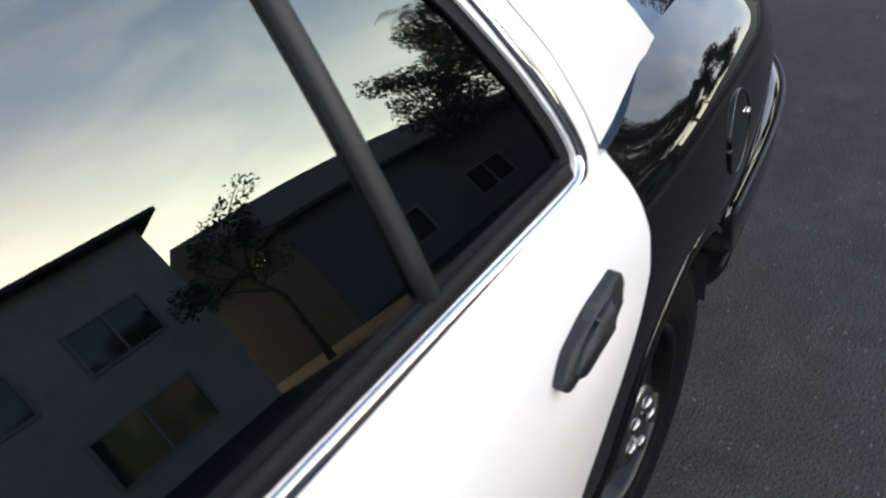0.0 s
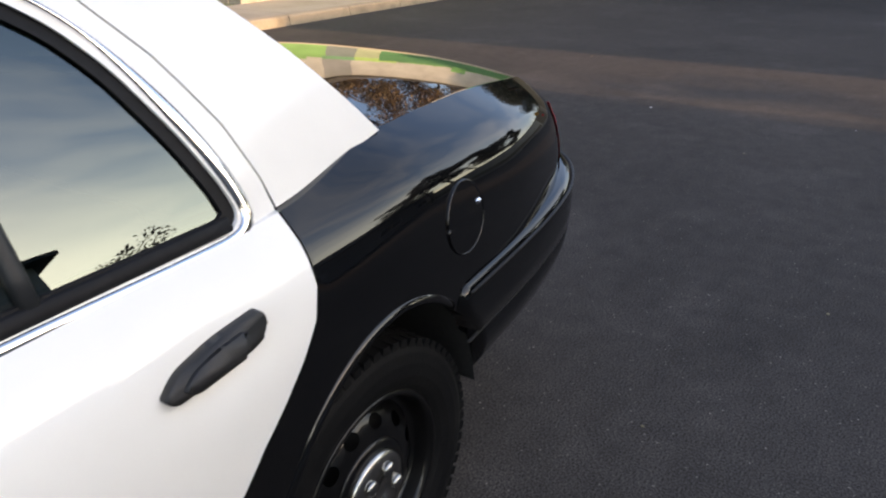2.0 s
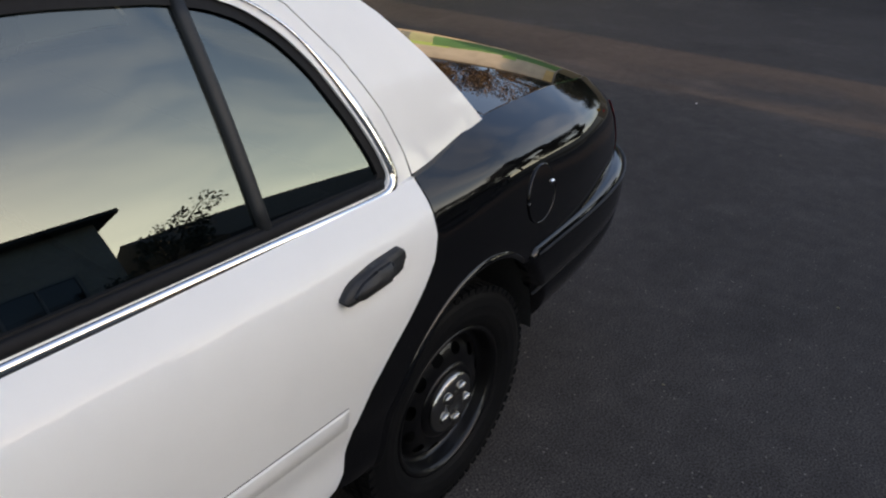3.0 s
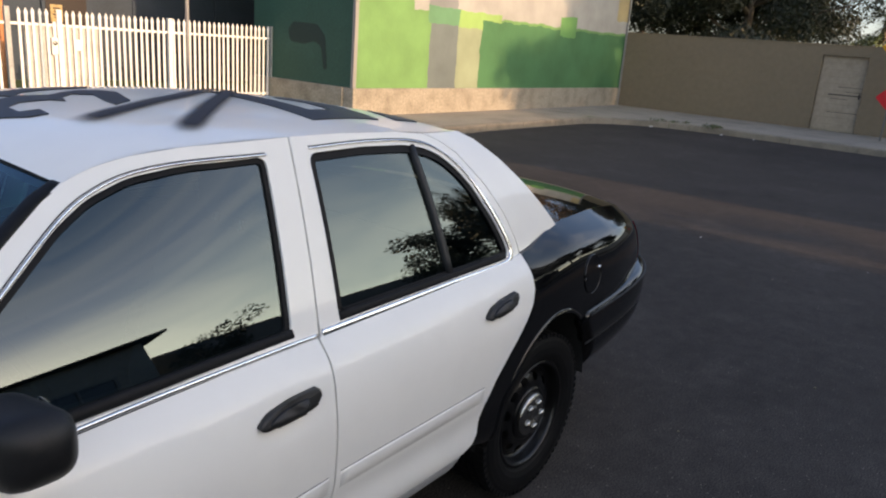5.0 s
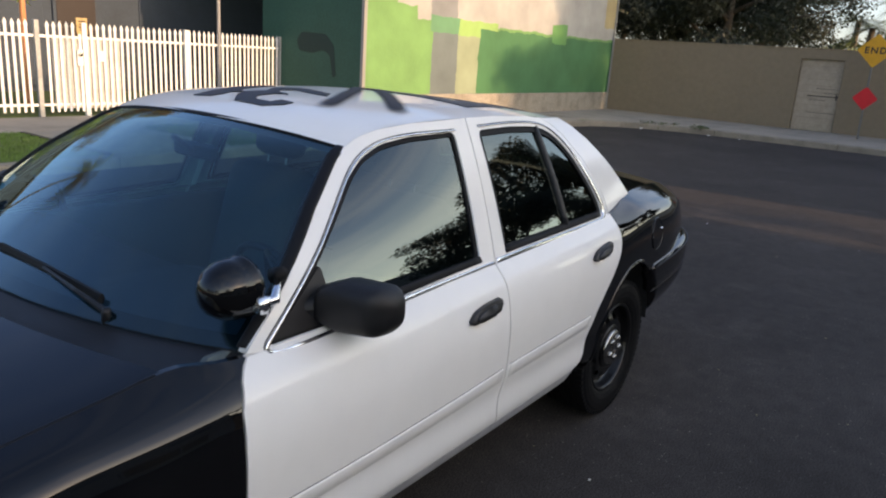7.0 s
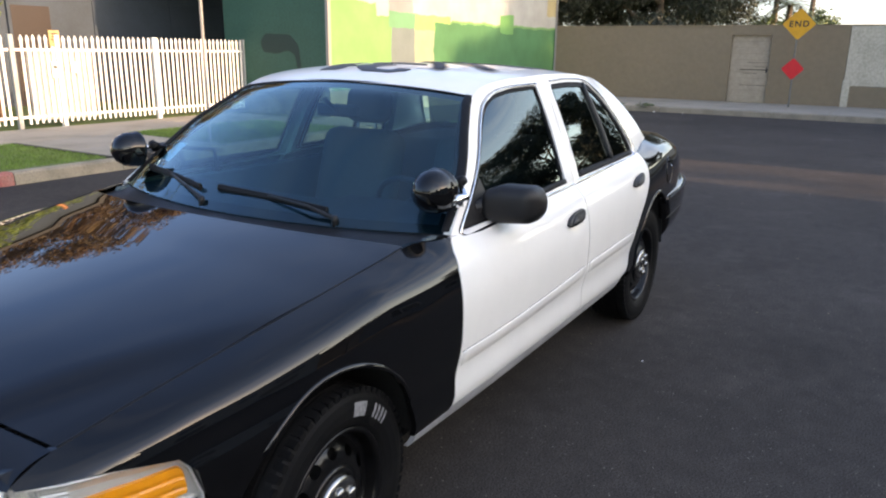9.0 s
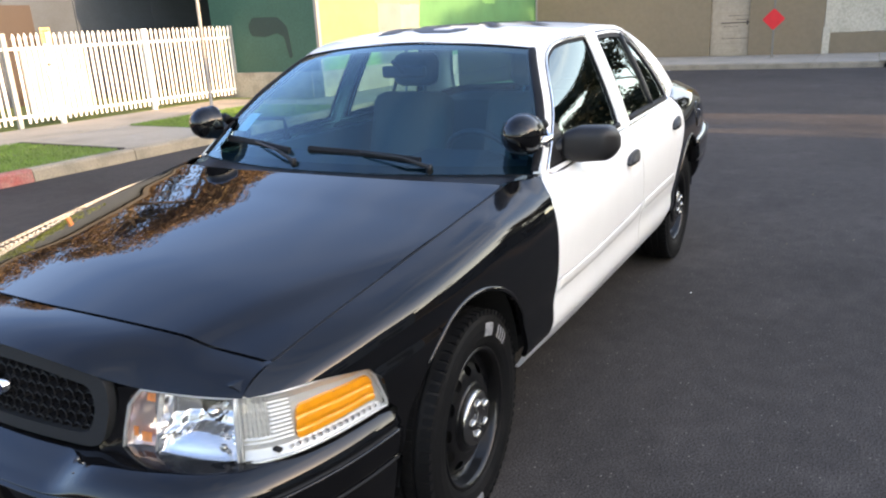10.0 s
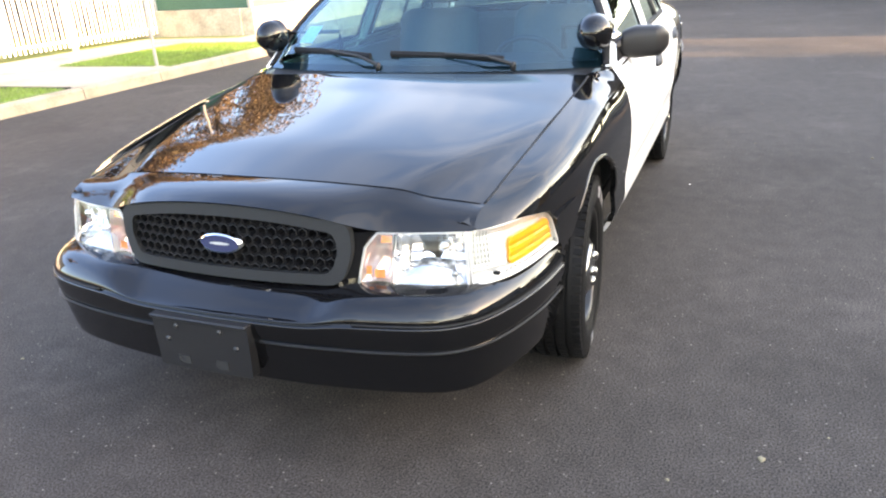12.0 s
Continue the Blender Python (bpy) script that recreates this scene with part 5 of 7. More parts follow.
def inset(pts, d):
    n = len(pts)
    c = Vector((sum(p[0] for p in pts) / n, sum(p[1] for p in pts) / n))
    out = []
    for i in range(n):
        a, p, b = Vector(pts[i - 1]), Vector(pts[i]), Vector(pts[(i + 1) % n])
        n1, n2 = Vector(((p - a).y, -(p - a).x)).normalized(), Vector(((b - p).y, -(b - p).x)).normalized()
        m = (n1 + n2).normalized()
        m = m if m.dot(c - p) > 0 else -m
        out.append(tuple(p + m * d / max(0.5, abs(m.dot(n1)))))
    return out


def windows(g):
    d1, d2, q = DOORS[g]
    up = (0, 0, 1)
    belt_f = run([(-0.277, 1.006), (0.3, 0.990), (0.73, 0.982), (0.800, 0.990)], 0.08)
    belt_r = run([(-1.262, 1.048), (-1.0, 1.034), (-0.283, 1.006)], 0.08)
    hf, hr = rounded(HOLE_F, 0.03, 4), rounded(HOLE_R, 0.03, 5)
    fo = PILLAR + RAIL + belt_f[:-1]
    part("window_frame", panel(fo, gsurf(g), 0.03, (0, -g, 0), 0.05, 0.04, hole=hf), "white", d1, "white upper door frame", smooth=True)
    ro = [(-0.358, 1.491)] + RAIL2 + CUT[:-1] + belt_r
    part("window_frame", panel(ro, gsurf(g), 0.03, (0, -g, 0), 0.05, 0.04, hole=hr), "white", d2, "white upper door frame", smooth=True)
    for d, h in ((d1, hf), (d2, hr)):
        inner = inset(h, 0.022 if d is d2 else 0.014)
        part("window_seal", panel(inset(h, -0.004), gsurf(g, -0.007), 0.02, (0, -g, 0), 0.035, 0.03, hole=inner), "seal", d, "black rubber window seal", smooth=True)
        part("window_pane", panel(inset(h, 0.007), gsurf(g, -0.014), 0.0, (0, -g, 0), 0.035, 0.03), "glass_side" if g > 0 else "glass_far", d, "dark tinted side window" if g > 0 else "lightly tinted side window", smooth=True)
    # one chrome moulding along the belt and round the opening, with a fine gap outside it
    for d, line, half in ((d1, TRIM_F, 0.006), (d2, TRIM_R, 0.0105)):
        path = flowing(line)
        pts, nrm = [gsurf(g, 0.001)(*p) for p in path], [face_normal(p, g) for p in path]
        wide = [half + (0.0035 - half) * min(1.0, max(0.0, (p[1] - (1.0 if d is d1 else 1.22)) / 0.12)) for p in path]
        part("window_trim", strip(bmesh.new(), pts, nrm, wide, 0.006), "chrome", d, "bright chrome window trim", smooth=True)
        side = [Vector((p[0] - q[0], p[1] - q[1])).normalized() for p, q in zip(path[1:] + path[-1:], path[:-1] + path[-2:-1])]
        c = Vector((sum(p[0] for p in path) / len(path), 1.2))
        out = []
        for p, t, w in zip(path, side, wide):
            n = Vector((t.y, -t.x))
            n = -n if n.dot(Vector(p) - c) < 0 else n
            out.append((p[0] + n.x * (w + 0.0016), p[1] + n.y * (w + 0.0016)))
        part("trim_gap", strip(bmesh.new(), [gsurf(g)(*p) for p in out], nrm, 0.0014, 0.0022), "seal", d, "fine dark gap beside the trim", smooth=True)
        zb = spline((0.9, 0.3, -0.28, -1.0, -1.262), (0.978, 0.996, 1.014, 1.0315, 1.04))
        xs = linspace(*((0.50, -0.20) if d is d1 else (-0.36, -1.165)), 18)
        part("belt_seal", strip(bmesh.new(), [Vector((x, g * (glass_y(x, zb(x) + 0.022) - 0.004), zb(x) + 0.022)) for x in xs], [Vector((0, g, 0.5))] * 18, 0.012, 0.007), "seal", d, "black belt seal", smooth=True)
    # mirror sail panel and the divider of the rear window
    sail = rounded([(0.722, 0.999), (0.505, 1.006), (0.512, 1.145)], 0.012, 3)
    part("mirror_sail", panel(sail, gsurf(g, -0.004), 0.012, (0, -g, 0), 0.05, 0.04), "plastic", d1, "black plastic mirror base", smooth=True)
    a, b = Vector((-0.842, 1.440)), Vector((-0.858, 1.048))
    pts = [gsurf(g, -0.010)(*a.lerp(b, t)) for t in linspace(0, 1, 10)]
    part("window_divider", strip(bmesh.new(), pts, [Vector((0, g, 0.62))] * 10, 0.0125, 0.012), "frame_grey", d2, "black window divider", smooth=True)
    # rear pillar
    rear = [(-1.61, 1.092), (-1.555, 1.165), (-1.46, 1.265), (-1.36, 1.36), (-1.27, 1.428), (-1.20, 1.458)]
    o = [(-0.925, 1.471)] + shifted(CUT, -0.005) + run([(-1.267, 1.050), (-1.44, 1.071), (-1.62, 1.091)], 0.05)[1:] + rear[1:]
    part("rear_pillar", panel(o, gsurf(g), 0.02, (0, -g, 0), 0.04, 0.04), "white", CAR, "white rear pillar", smooth=True)


for side in (1, -1):
    windows(side)

rail_z = spline((0.235, 0.17, 0.08, -0.06, -0.352, -0.55, -0.78, -0.92, -1.06, -1.18, -1.27), (1.418, 1.444, 1.465, 1.481, 1.491, 1.492, 1.485, 1.474, 1.466, 1.456, 1.430))
rail_y = spline((0.235, 0.08, -0.06, -0.35, -0.78, -0.92, -1.18, -1.27), [glass_y(x, rail_z(x)) for x in (0.235, 0.08, -0.06, -0.35, -0.78, -0.92, -1.18, -1.27)])
crown_h = spline((0.30, 0.0, -0.5, -1.0, -1.27), (0.040, 0.040, 0.038, 0.034, 0.026))


def roof_z(x, k):
    return rail_z(x) + crown_h(x) * (1 - abs(k) ** 2.4)


def roof_surf(x, k, off=0.0):
    bow = (1 - k * k)
    f = (x + 1.27) / 1.505
    xx = x + 0.06 * bow * max(0, f) ** 4 + 0.05 * bow * max(0, 1 - f) ** 4
    return Vector((xx, k * (rail_y(x) - 0.004), roof_z(x, k) + off))


ROOF = part("roof", grid(roof_surf, linspace(-1.27, 0.235, 40), linspace(-1, 1, 31)), "white", CAR, "white roof with black numerals", smooth=True)
part("headliner", grid(lambda x, k: roof_surf(x, k * 0.98, -0.03), linspace(-1.27, 0.235, 14), linspace(-1, 1, 9)), "interior", CAR, "grey cloth headliner", smooth=True)


def windscreen_surf(t, k, off=0.0):
    """t from the roof down, k across."""
    i = min(int(t * 12), 11)
    n = len(PILLAR) - 1
    a = (1 - t) * n
    j = min(int(a), n - 1)
    p = Vector(PILLAR[j]).lerp(Vector(PILLAR[j + 1]), a - j)
    bow = 1 - k * k
    x = p.x - 0.012 + (0.06 + 0.15 * t) * bow + 0.02 * math.sin(math.pi * t) * bow
    z = p.y + (0.040 * (1 - t) + 0.005 * t) * bow + 0.010 * math.sin(math.pi * t)
    return Vector((x, k * (glass_y(p.x, p.y) - 0.010), z + off))


WS = part("windscreen", grid(windscreen_surf, linspace(0, 1, 16), linspace(-1, 1, 31)), "glass_front", CAR, "clear windscreen with a dark edge", smooth=True)
bm = bmesh.new()
for t0, t1, k0, k1, n, m in ((0.0, 0.035, -1, 1, 2, 25), (0.93, 1.0, -1, 1, 2, 25), (0.03, 0.94, -1.0, -0.945, 12, 2), (0.03, 0.94, 0.945, 1.0, 12, 2)):
    grid(lambda t, k: windscreen_surf(t, k, -0.006), linspace(t0, t1, n), linspace(k0, k1, m), bm)
part("dark_border", bm, "seal", WS, "black printed border of the glass", smooth=True)
for g in (1, -1):
    edge = [windscreen_surf(t, g * 0.985) for t in linspace(0.02, 0.99, 24)]
    up = [Vector((0.55, g * 0.35, 0.75))] * 24
    part("windscreen_gasket", strip(bmesh.new(), edge, up, 0.018, 0.007), "seal", WS, "black rubber edge of the windscreen", smooth=True)
edge = [windscreen_surf(0.012, k) for k in linspace(-0.97, 0.97, 30)]
part("windscreen_gasket", strip(bmesh.new(), edge, [Vector((0.5, 0, 0.85))] * 30, 0.010, 0.005), "seal", WS, "black rubber edge of the windscreen", smooth=True)
part("sticker", grid(lambda t, k: windscreen_surf(t, k, -0.012), linspace(0.63, 0.73, 4), linspace(-0.875, -0.755, 4)), "paper", WS, "small pale service sticker")


def backlight(t, k):
    y = k * (0.560 + (0.760 - 0.560) * t)
    bow = 1 - k * k
    x = -1.262 - 0.365 * t + (0.05 - 0.06 * t) * bow - 0.05 * math.sin(math.pi * t) * 0
    z = 1.440 + 0.02 * bow - (1.440 - 1.090) * t ** 1.12 + 0.012 * bow * t
    return Vector((x - 0.17 * bow * t, y, z))


part("rear_window", grid(backlight, linspace(0, 1, 12), linspace(-1, 1, 21)), "glass_side", CAR, "dark rear window", smooth=True)


# ---- hood, nose, front ----
def hood_at(x, k, off=0.0):
    yb, zb = top_y(x), top_z(x)
    f = (x - 0.97) / 1.17
    crease = (0.535 + 0.42 * (2.2 - x)) / yb             # runs from the grille's corner out to the hood's edge
    ridge = 1 / (1 + math.exp((abs(k) - crease) / 0.022)) * min(1.0, max(0.0, (x - 1.35) / 0.6))
    z = zb + (0.046 + 0.016 * max(0, f) ** 2) * math.cos(math.pi / 2 * k) ** 0.85 + 0.015 * ridge
    return Vector((x, k * (yb - 0.0085), z + off))


def hood():
    rear = [(0.985 + 0.135 * (1 - k * k), k) for k in linspace(-1, 1, 21)]
    front = [(2.132 + 0.075 * (1 - abs(k) ** 1.6), k) for k in linspace(1, -1, 25)]
    part("hood", panel(rear + front, hood_at, 0.02, (0, 0, -1), 0.045, 0.03), "black", CAR, "glossy black hood", smooth=True)
    for g in (1, -1):
        pts = [Vector((x, g * (top_y(x) - 0.0035), top_z(x) - 0.0015)) for x in linspace(1.0, 2.13, 40)]
        part("hood_seal", strip(bmesh.new(), pts, [Vector((0, g * 0.2, 1))] * 40, 0.0048, 0.003), "seal", CAR, "black gap along the hood", smooth=True)


hood()
LAMP = [(2.330, 0.405), (2.320, 0.50), (2.302, 0.62), (2.280, 0.705), (2.240, 0.778), (2.168, 0.835), (2.06, 0.876), (1.945, 0.902), (1.905, 0.911)]
lamp_s = [0.0]
for p0, p1 in zip(LAMP, LAMP[1:]):
    lamp_s.append(lamp_s[-1] + math.dist(p0, p1))
LAMP_LEN = lamp_s[-1]
lamp_px, lamp_py = spline(lamp_s, [p[0] for p in LAMP]), spline(lamp_s, [p[1] for p in LAMP])


def lamp_surf(q, z, g, back=0.0):
    """q metres along the lamp from the grille outward."""
    x, y = lamp_px(q), lamp_py(q)
    e = 0.01
    dx, dy = lamp_px(q + e) - lamp_px(q - e), lamp_py(q + e) - lamp_py(q - e)
    n = Vector((dy, -dx)).normalized()
    if n.x < 0:
        n = -n
    o = -0.16 * (z - 0.60) - 0.5 * max(0, z - 0.70) ** 2 * 4 - back
    return Vector((x + n.x * o, g * (y + n.y * o), z))


def lamp_top(q):
    u = q / LAMP_LEN
    return 0.745 + 0.008 * math.sin(math.pi * min(1, u * 1.2)) - 0.018 * max(0, (u - 0.75) / 0.25) - 0.115 * max(0, (u - 0.93) / 0.07) ** 2


def lamp_low(q):
    u = q / LAMP_LEN
    return 0.592 + 0.020 * u


def lamp_start(v):
    """How far along the lamp its slanted inner edge lies, v from foot to top."""
    return 0.012 + 0.034 * v ** 1.3 + 0.026 * max(0.0, (v - 0.72) / 0.28) ** 3


def nose():
    ys = sorted({round(g * v, 4) for g in (1, -1) for v in [i * 0.748 / 36 for i in range(37)]})
    def lamp_edge(a):
        q = max(0.0, min(LAMP_LEN, (a - 0.405) * 1.04))
        return lamp_surf(q, lamp_top(q), 1).x + 0.003, lamp_top(q) + 0.004
    def grille_edge(a):
        z = 0.836 - 0.26 * a * a
        return 2.404 - 0.22 * a * a - 0.10 * (z - 0.60), z
    def low(y):
        a = abs(y)
        if a <= 0.37:
            return grille_edge(a)
        if a >= 0.50:
            return lamp_edge(a)
        t = (a - 0.37) / 0.13
        t = t * t * (3 - 2 * t)
        p, q = grille_edge(a), lamp_edge(a)
        return p[0] + (q[0] - p[0]) * t, p[1] + (q[1] - p[1]) * t
    def surf(v, y):
        k = y / 0.748
        k = max(-1, min(1, k))
        xh = 2.140 + 0.075 * (1 - abs(k) ** 1.6)
        h = hood_at(min(xh, 2.215), k)
        lx, lz = low(y)
        bul = math.sin(math.pi * v) * 0.012
        s = v * v * (3 - 2 * v) * 0.35 + v * 0.65
        return Vector((xh + 0.002 + (lx - xh) * s ** 0.95 + bul * 0.4, y, h.z + (lz - h.z) * v ** 1.2 + bul * 0.7))
    bm, n = grid(surf, linspace(0, 1, 11), ys), len(ys)
    bm.verts.ensure_lookup_table()
    for _ in range(14):                                  # eases the fold between dome and sides
        co = [v.co.copy() for v in bm.verts]
        for i in range(1, 10):
            for j in range(1, n - 1):
                k = i * n + j
                bm.verts[k].co = 0.4 * co[k] + 0.15 * (co[k - 1] + co[k + 1] + co[k - n] + co[k + n])
        for k in range(10 * n + 1, 11 * n - 1):
            bm.verts[k].co = 0.5 * co[k] + 0.25 * (co[k - 1] + co[k + 1])
    part("nose_panel", bm, "black", CAR, "black nose panel over the grille", smooth=True)
    for g in (1, -1):
        def cheek(v, u):
            z = 0.588 + (lamp_top(0.05) + 0.006 - 0.588) * v
            p = lamp_surf(lamp_start(v) + 0.002, z, 1, 0.001)
            y0 = 0.372
            x0 = 2.392 - 0.22 * y0 * y0 - 0.10 * (z - 0.60) - 0.004
            return Vector((x0 + (p.x - x0) * u ** 0.7, g * (y0 + (p.y - y0) * u), z))
        part("nose_cheek", grid(cheek, linspace(0, 1, 10), linspace(0, 1, 8)), "black", CAR, "black strip between grille and headlamp", smooth=True)


nose()


def bowed(y):
    return 2.392 - 0.22 * y * y


def grille():
    outer = rounded([(-0.385, 0.602), (0.385, 0.602), (0.418, 0.70), (0.414, 0.784), (0.20, 0.819), (0.0, 0.829), (-0.20, 0.819), (-0.414, 0.784), (-0.418, 0.70)], [0.06, 0.06, 0.03, 0.075, 0.08, 0.1, 0.08, 0.075, 0.03], 5)
    inner = rounded([(-0.350, 0.634), (0.350, 0.634), (0.376, 0.70), (0.368, 0.757), (0.20, 0.784), (0.0, 0.793), (-0.20, 0.784), (-0.368, 0.757), (-0.376, 0.70)], [0.05, 0.05, 0.02, 0.04, 0.08, 0.1, 0.08, 0.04, 0.02], 5)
    def lean(z):
        return -0.10 * (z - 0.60)
    def surf(y, z):
        return Vector((bowed(y) + lean(z), y, z))
    g = part("grille", panel(outer, surf, 0.022, (-1, 0, 0), 0.06, 0.03, hole=inner), "frame_grey", CAR, "dark grey grille frame with a honeycomb mesh", smooth=True)
    bm = bmesh.new()
    R, r = 0.0208, 0.0163
    poly = [Vector(p) for p in inner]
    def inside(y, z):
        c = False
        for i in range(len(poly)):
            a, b = poly[i - 1], poly[i]
            if (a.y > z) != (b.y > z) and y < (b.x - a.x) * (z - a.y) / (b.y - a.y) + a.x:
                c = not c
        return c
    row = 0
    z = 0.636
    while z < 0.81:
        y = -0.39 + (0.0165 if row % 2 else 0.0)
        while y < 0.39:
            if inside(y, z) or inside(y, z - 0.012) or inside(y, z + 0.012):
                ring = []
                for rad, back in ((R, 0.014), (r, 0.012), (r, 0.05)):
                    ring.append([bm.verts.new((bowed(y) + lean(z) - back, y + rad * 0.86 * math.sin(math.pi / 3 * k + 0.0), z + rad * 0.86 * math.cos(math.pi / 3 * k))) for k in range(6)])
                for a, b in zip(ring, ring[1:]):
                    for k in range(6):
                        bm.faces.new((a[k], a[(k + 1) % 6], b[(k + 1) % 6], b[k]))
            y += 0.0328
        z += 0.0285
        row += 1
    part("honeycomb", bm, "mesh_black", g, "black honeycomb grille mesh")
    part("grille_back", boxm(2.285, 2.295, -0.385, 0.385, 0.60, 0.768), "under", g)
    def oval(a, b, x0, x1, bev):
        bm = prism(bmesh.new(), [(a * math.cos(t), 0.712 + b * math.sin(t)) for t in linspace(0, 2 * math.pi, 37)[:-1]], x0, x1, "x")
        if bev:
            es = [e for e in bm.edges if all(abs(v.co.x - x1) < 1e-6 for v in e.verts)]
            bmesh.ops.bevel(bm, geom=es, offset=bev, segments=3, affect="EDGES")
        return bm
    e = part("badge", oval(0.075, 0.031, 2.36, 2.392, 0.005), "chrome", g, "blue oval badge with a bright rim", smooth=True)
    part("badge_face", oval(0.068, 0.0255, 2.38, 2.3935, 0), "oval_blue", e, "dark blue oval")
    part("badge_mark", oval(0.036, 0.0045, 2.39, 2.3945, 0), "lamp_white", e)


grille()


def headlamp(g):
    split = 0.345
    def lens_at(q, v, back=0.0):
        return lamp_surf(q, lamp_low(q) + (lamp_top(q) - lamp_low(q)) * v, g, back)
    h = part("headlamp", grid(lambda u, v: lens_at(lamp_start(v) + (LAMP_LEN - lamp_start(v)) * u, v), linspace(0, 1, 34), linspace(0, 1, 8)), "lens", CAR, "clear headlamp with an amber side marker", smooth=True)
    # pale rims round both lenses
    def edge(q0, q1):
        qs = linspace(q0, q1, 20)
        sl = (lambda v: lamp_start(v) + 0.004) if q0 < 0.1 else (lambda v: q0)
        top = linspace(sl(1.0), q1, 20)
        pts = [(q, lamp_low(q)) for q in qs] + [(q1, lamp_low(q1) + (lamp_top(q1) - lamp_low(q1)) * t) for t in (0.25, 0.5, 0.75)] + [(q, lamp_top(q)) for q in top[::-1]] + [(sl(t), lamp_low(q0) + (lamp_top(q0) - lamp_low(q0)) * t) for t in (0.75, 0.5, 0.25, 0.0)]
        return [lamp_surf(q, z, g, 0.003) for q, z in pts], [(lamp_surf(q, z, g, -0.1) - lamp_surf(q, z, g)) for q, z in pts]
    for q0, q1 in ((0.010, split - 0.004), (split + 0.004, LAMP_LEN - 0.004)):
        p, n = edge(q0, q1)
        part("lens_rim", strip(bmesh.new(), p, n, 0.0035, 0.004), "lamp_white", h, "pale lens rim", smooth=True)
    # silvered bowl: a park lamp chamber by the grille, a wall, then the main reflector over a curved shelf
    wall = 0.122
    def rim(q, v, q0, q1):
        return max(0.0, min(1.0, 14 * v, 10 * (1 - v), (q - q0) / 0.010, (q1 - q) / 0.010)) ** 0.5
    def height(q, v):
        return lamp_low(q) + (lamp_top(q) - lamp_low(q)) * v
    def chamber(q, v):
        q0 = lamp_start(v) + 0.004
        q = max(q, q0)
        d = ((q - 0.085) / 0.055) ** 2 + ((v - 0.45) / 0.6) ** 2
        return lamp_surf(q, height(q, v), g, 0.003 + rim(q, v, q0, wall) * (0.018 + 0.045 * max(0.0, 1 - d)))
    part("park_reflector", grid(chamber, linspace(0.014, wall, 20), linspace(0, 1, 20)), "lamp_rose", h, "pinkish silvered park lamp chamber", smooth=True)
    def bowl(q, v):
        u = (q - wall) / (split - wall)
        shelf = 0.40 - 0.16 * (2 * u - 1) ** 2 - 0.10 * u
        # flat facets, six across and three up, over a deep curve
        fu, fv = (math.floor(u * 6) + 0.5) / 6, (math.floor(v * 6) + 0.5) / 6
        d = ((0.65 * fu + 0.35 * u - 0.55) / 0.62) ** 2 + ((0.65 * fv + 0.35 * v - 0.66) / 0.55) ** 2
        deep = 0.020 + 0.070 * max(0.0, 1 - d) ** 0.7
        if v < shelf:
            deep = 0.014 + 0.030 * (v / shelf) ** 2
        return lamp_surf(q, height(q, v), g, 0.003 + rim(q, v, wall, split) * deep)
    part("reflector", grid(bowl, linspace(wall, split - 0.003, 60), linspace(0, 1, 36)), "lamp_bowl", h, "bright silvered reflector with facets", smooth=True)
    c = lens_at(0.275, 0.72, 0.030)
    part("bulb_shield", lathe(bmesh.new(), [(0.0, 0.020), (0.010, 0.018), (0.0165, 0.008), (0.017, -0.006), (0.014, -0.03), (0.0, -0.03)], 16, "x", c), "chrome", h, "round chrome bulb shield", smooth=True)
    c = lens_at(0.302, 0.22, 0.012)
    part("aiming_screw", lathe(bmesh.new(), [(0.0, 0.006), (0.009, 0.005), (0.011, 0.0), (0.007, -0.006), (0.0, -0.006)], 14, "x", c), "steel", h, smooth=True)
    part("chamber_wall", grid(lambda v, b: lamp_surf(wall + 0.020 * (v - 0.5), height(wall, v), g, 0.004 + b), linspace(0.03, 0.96, 8), (0.0, 0.02)), "lamp_white", h, smooth=True)
    for q0, q1, v0, v1 in ((0.034, 0.050, 0.20, 0.36), (0.060, 0.092, 0.14, 0.30), (0.078, 0.112, 0.80, 0.93)):
        part("inner_marker", grid(lambda q, v: lens_at(q + 0.006 * v, v, 0.016), linspace(q0, q1, 6), linspace(v0, v1, 5)), "lamp_pink", h, "small orange-pink reflector", smooth=True)
    # corner lamp: prismatic clear back, a plain white foot, an amber block with rounded corners
    def ribs(q, v):
        z = lamp_low(q) + (lamp_top(q) - lamp_low(q)) * v
        rim = max(0.0, min(1.0, 7 * v, 7 * (1 - v)))
        flute = 0.0
        if q < 0.425 and v > 0.34:
            flute = 0.0035 * math.cos(2 * math.pi * q / 0.0125) + 0.0006 * math.cos(2 * math.pi * v * 9)
        elif q < 0.478 and v > 0.2:
            flute = 0.0018 * math.cos(2 * math.pi * v * 15)
        return lamp_surf(q, z, g, 0.003 + rim * (0.013 + flute))
    part("corner_reflector", grid(ribs, linspace(split + 0.003, LAMP_LEN - 0.004, 150), linspace(0, 1, 76)), "lamp_white", h, "fluted white corner lamp", smooth=True)
    qa, qb = 0.482, LAMP_LEN - 0.034
    block = rounded([(qa, 0.2 * 0.14), (qb, 0.27 * 0.14), (qb - 0.004, 0.80 * 0.14), (qa + 0.010, 0.72 * 0.14)], [0.012, 0.014, 0.022, 0.018], 6)
    def amber(q, w):
        v = w / 0.14
        groove = sum(0.0045 * math.exp(-((v - c - 0.25 * (q - qa)) / 0.028) ** 2) for c in (0.34, 0.55))
        return lens_at(q, v, 0.0035 + groove)
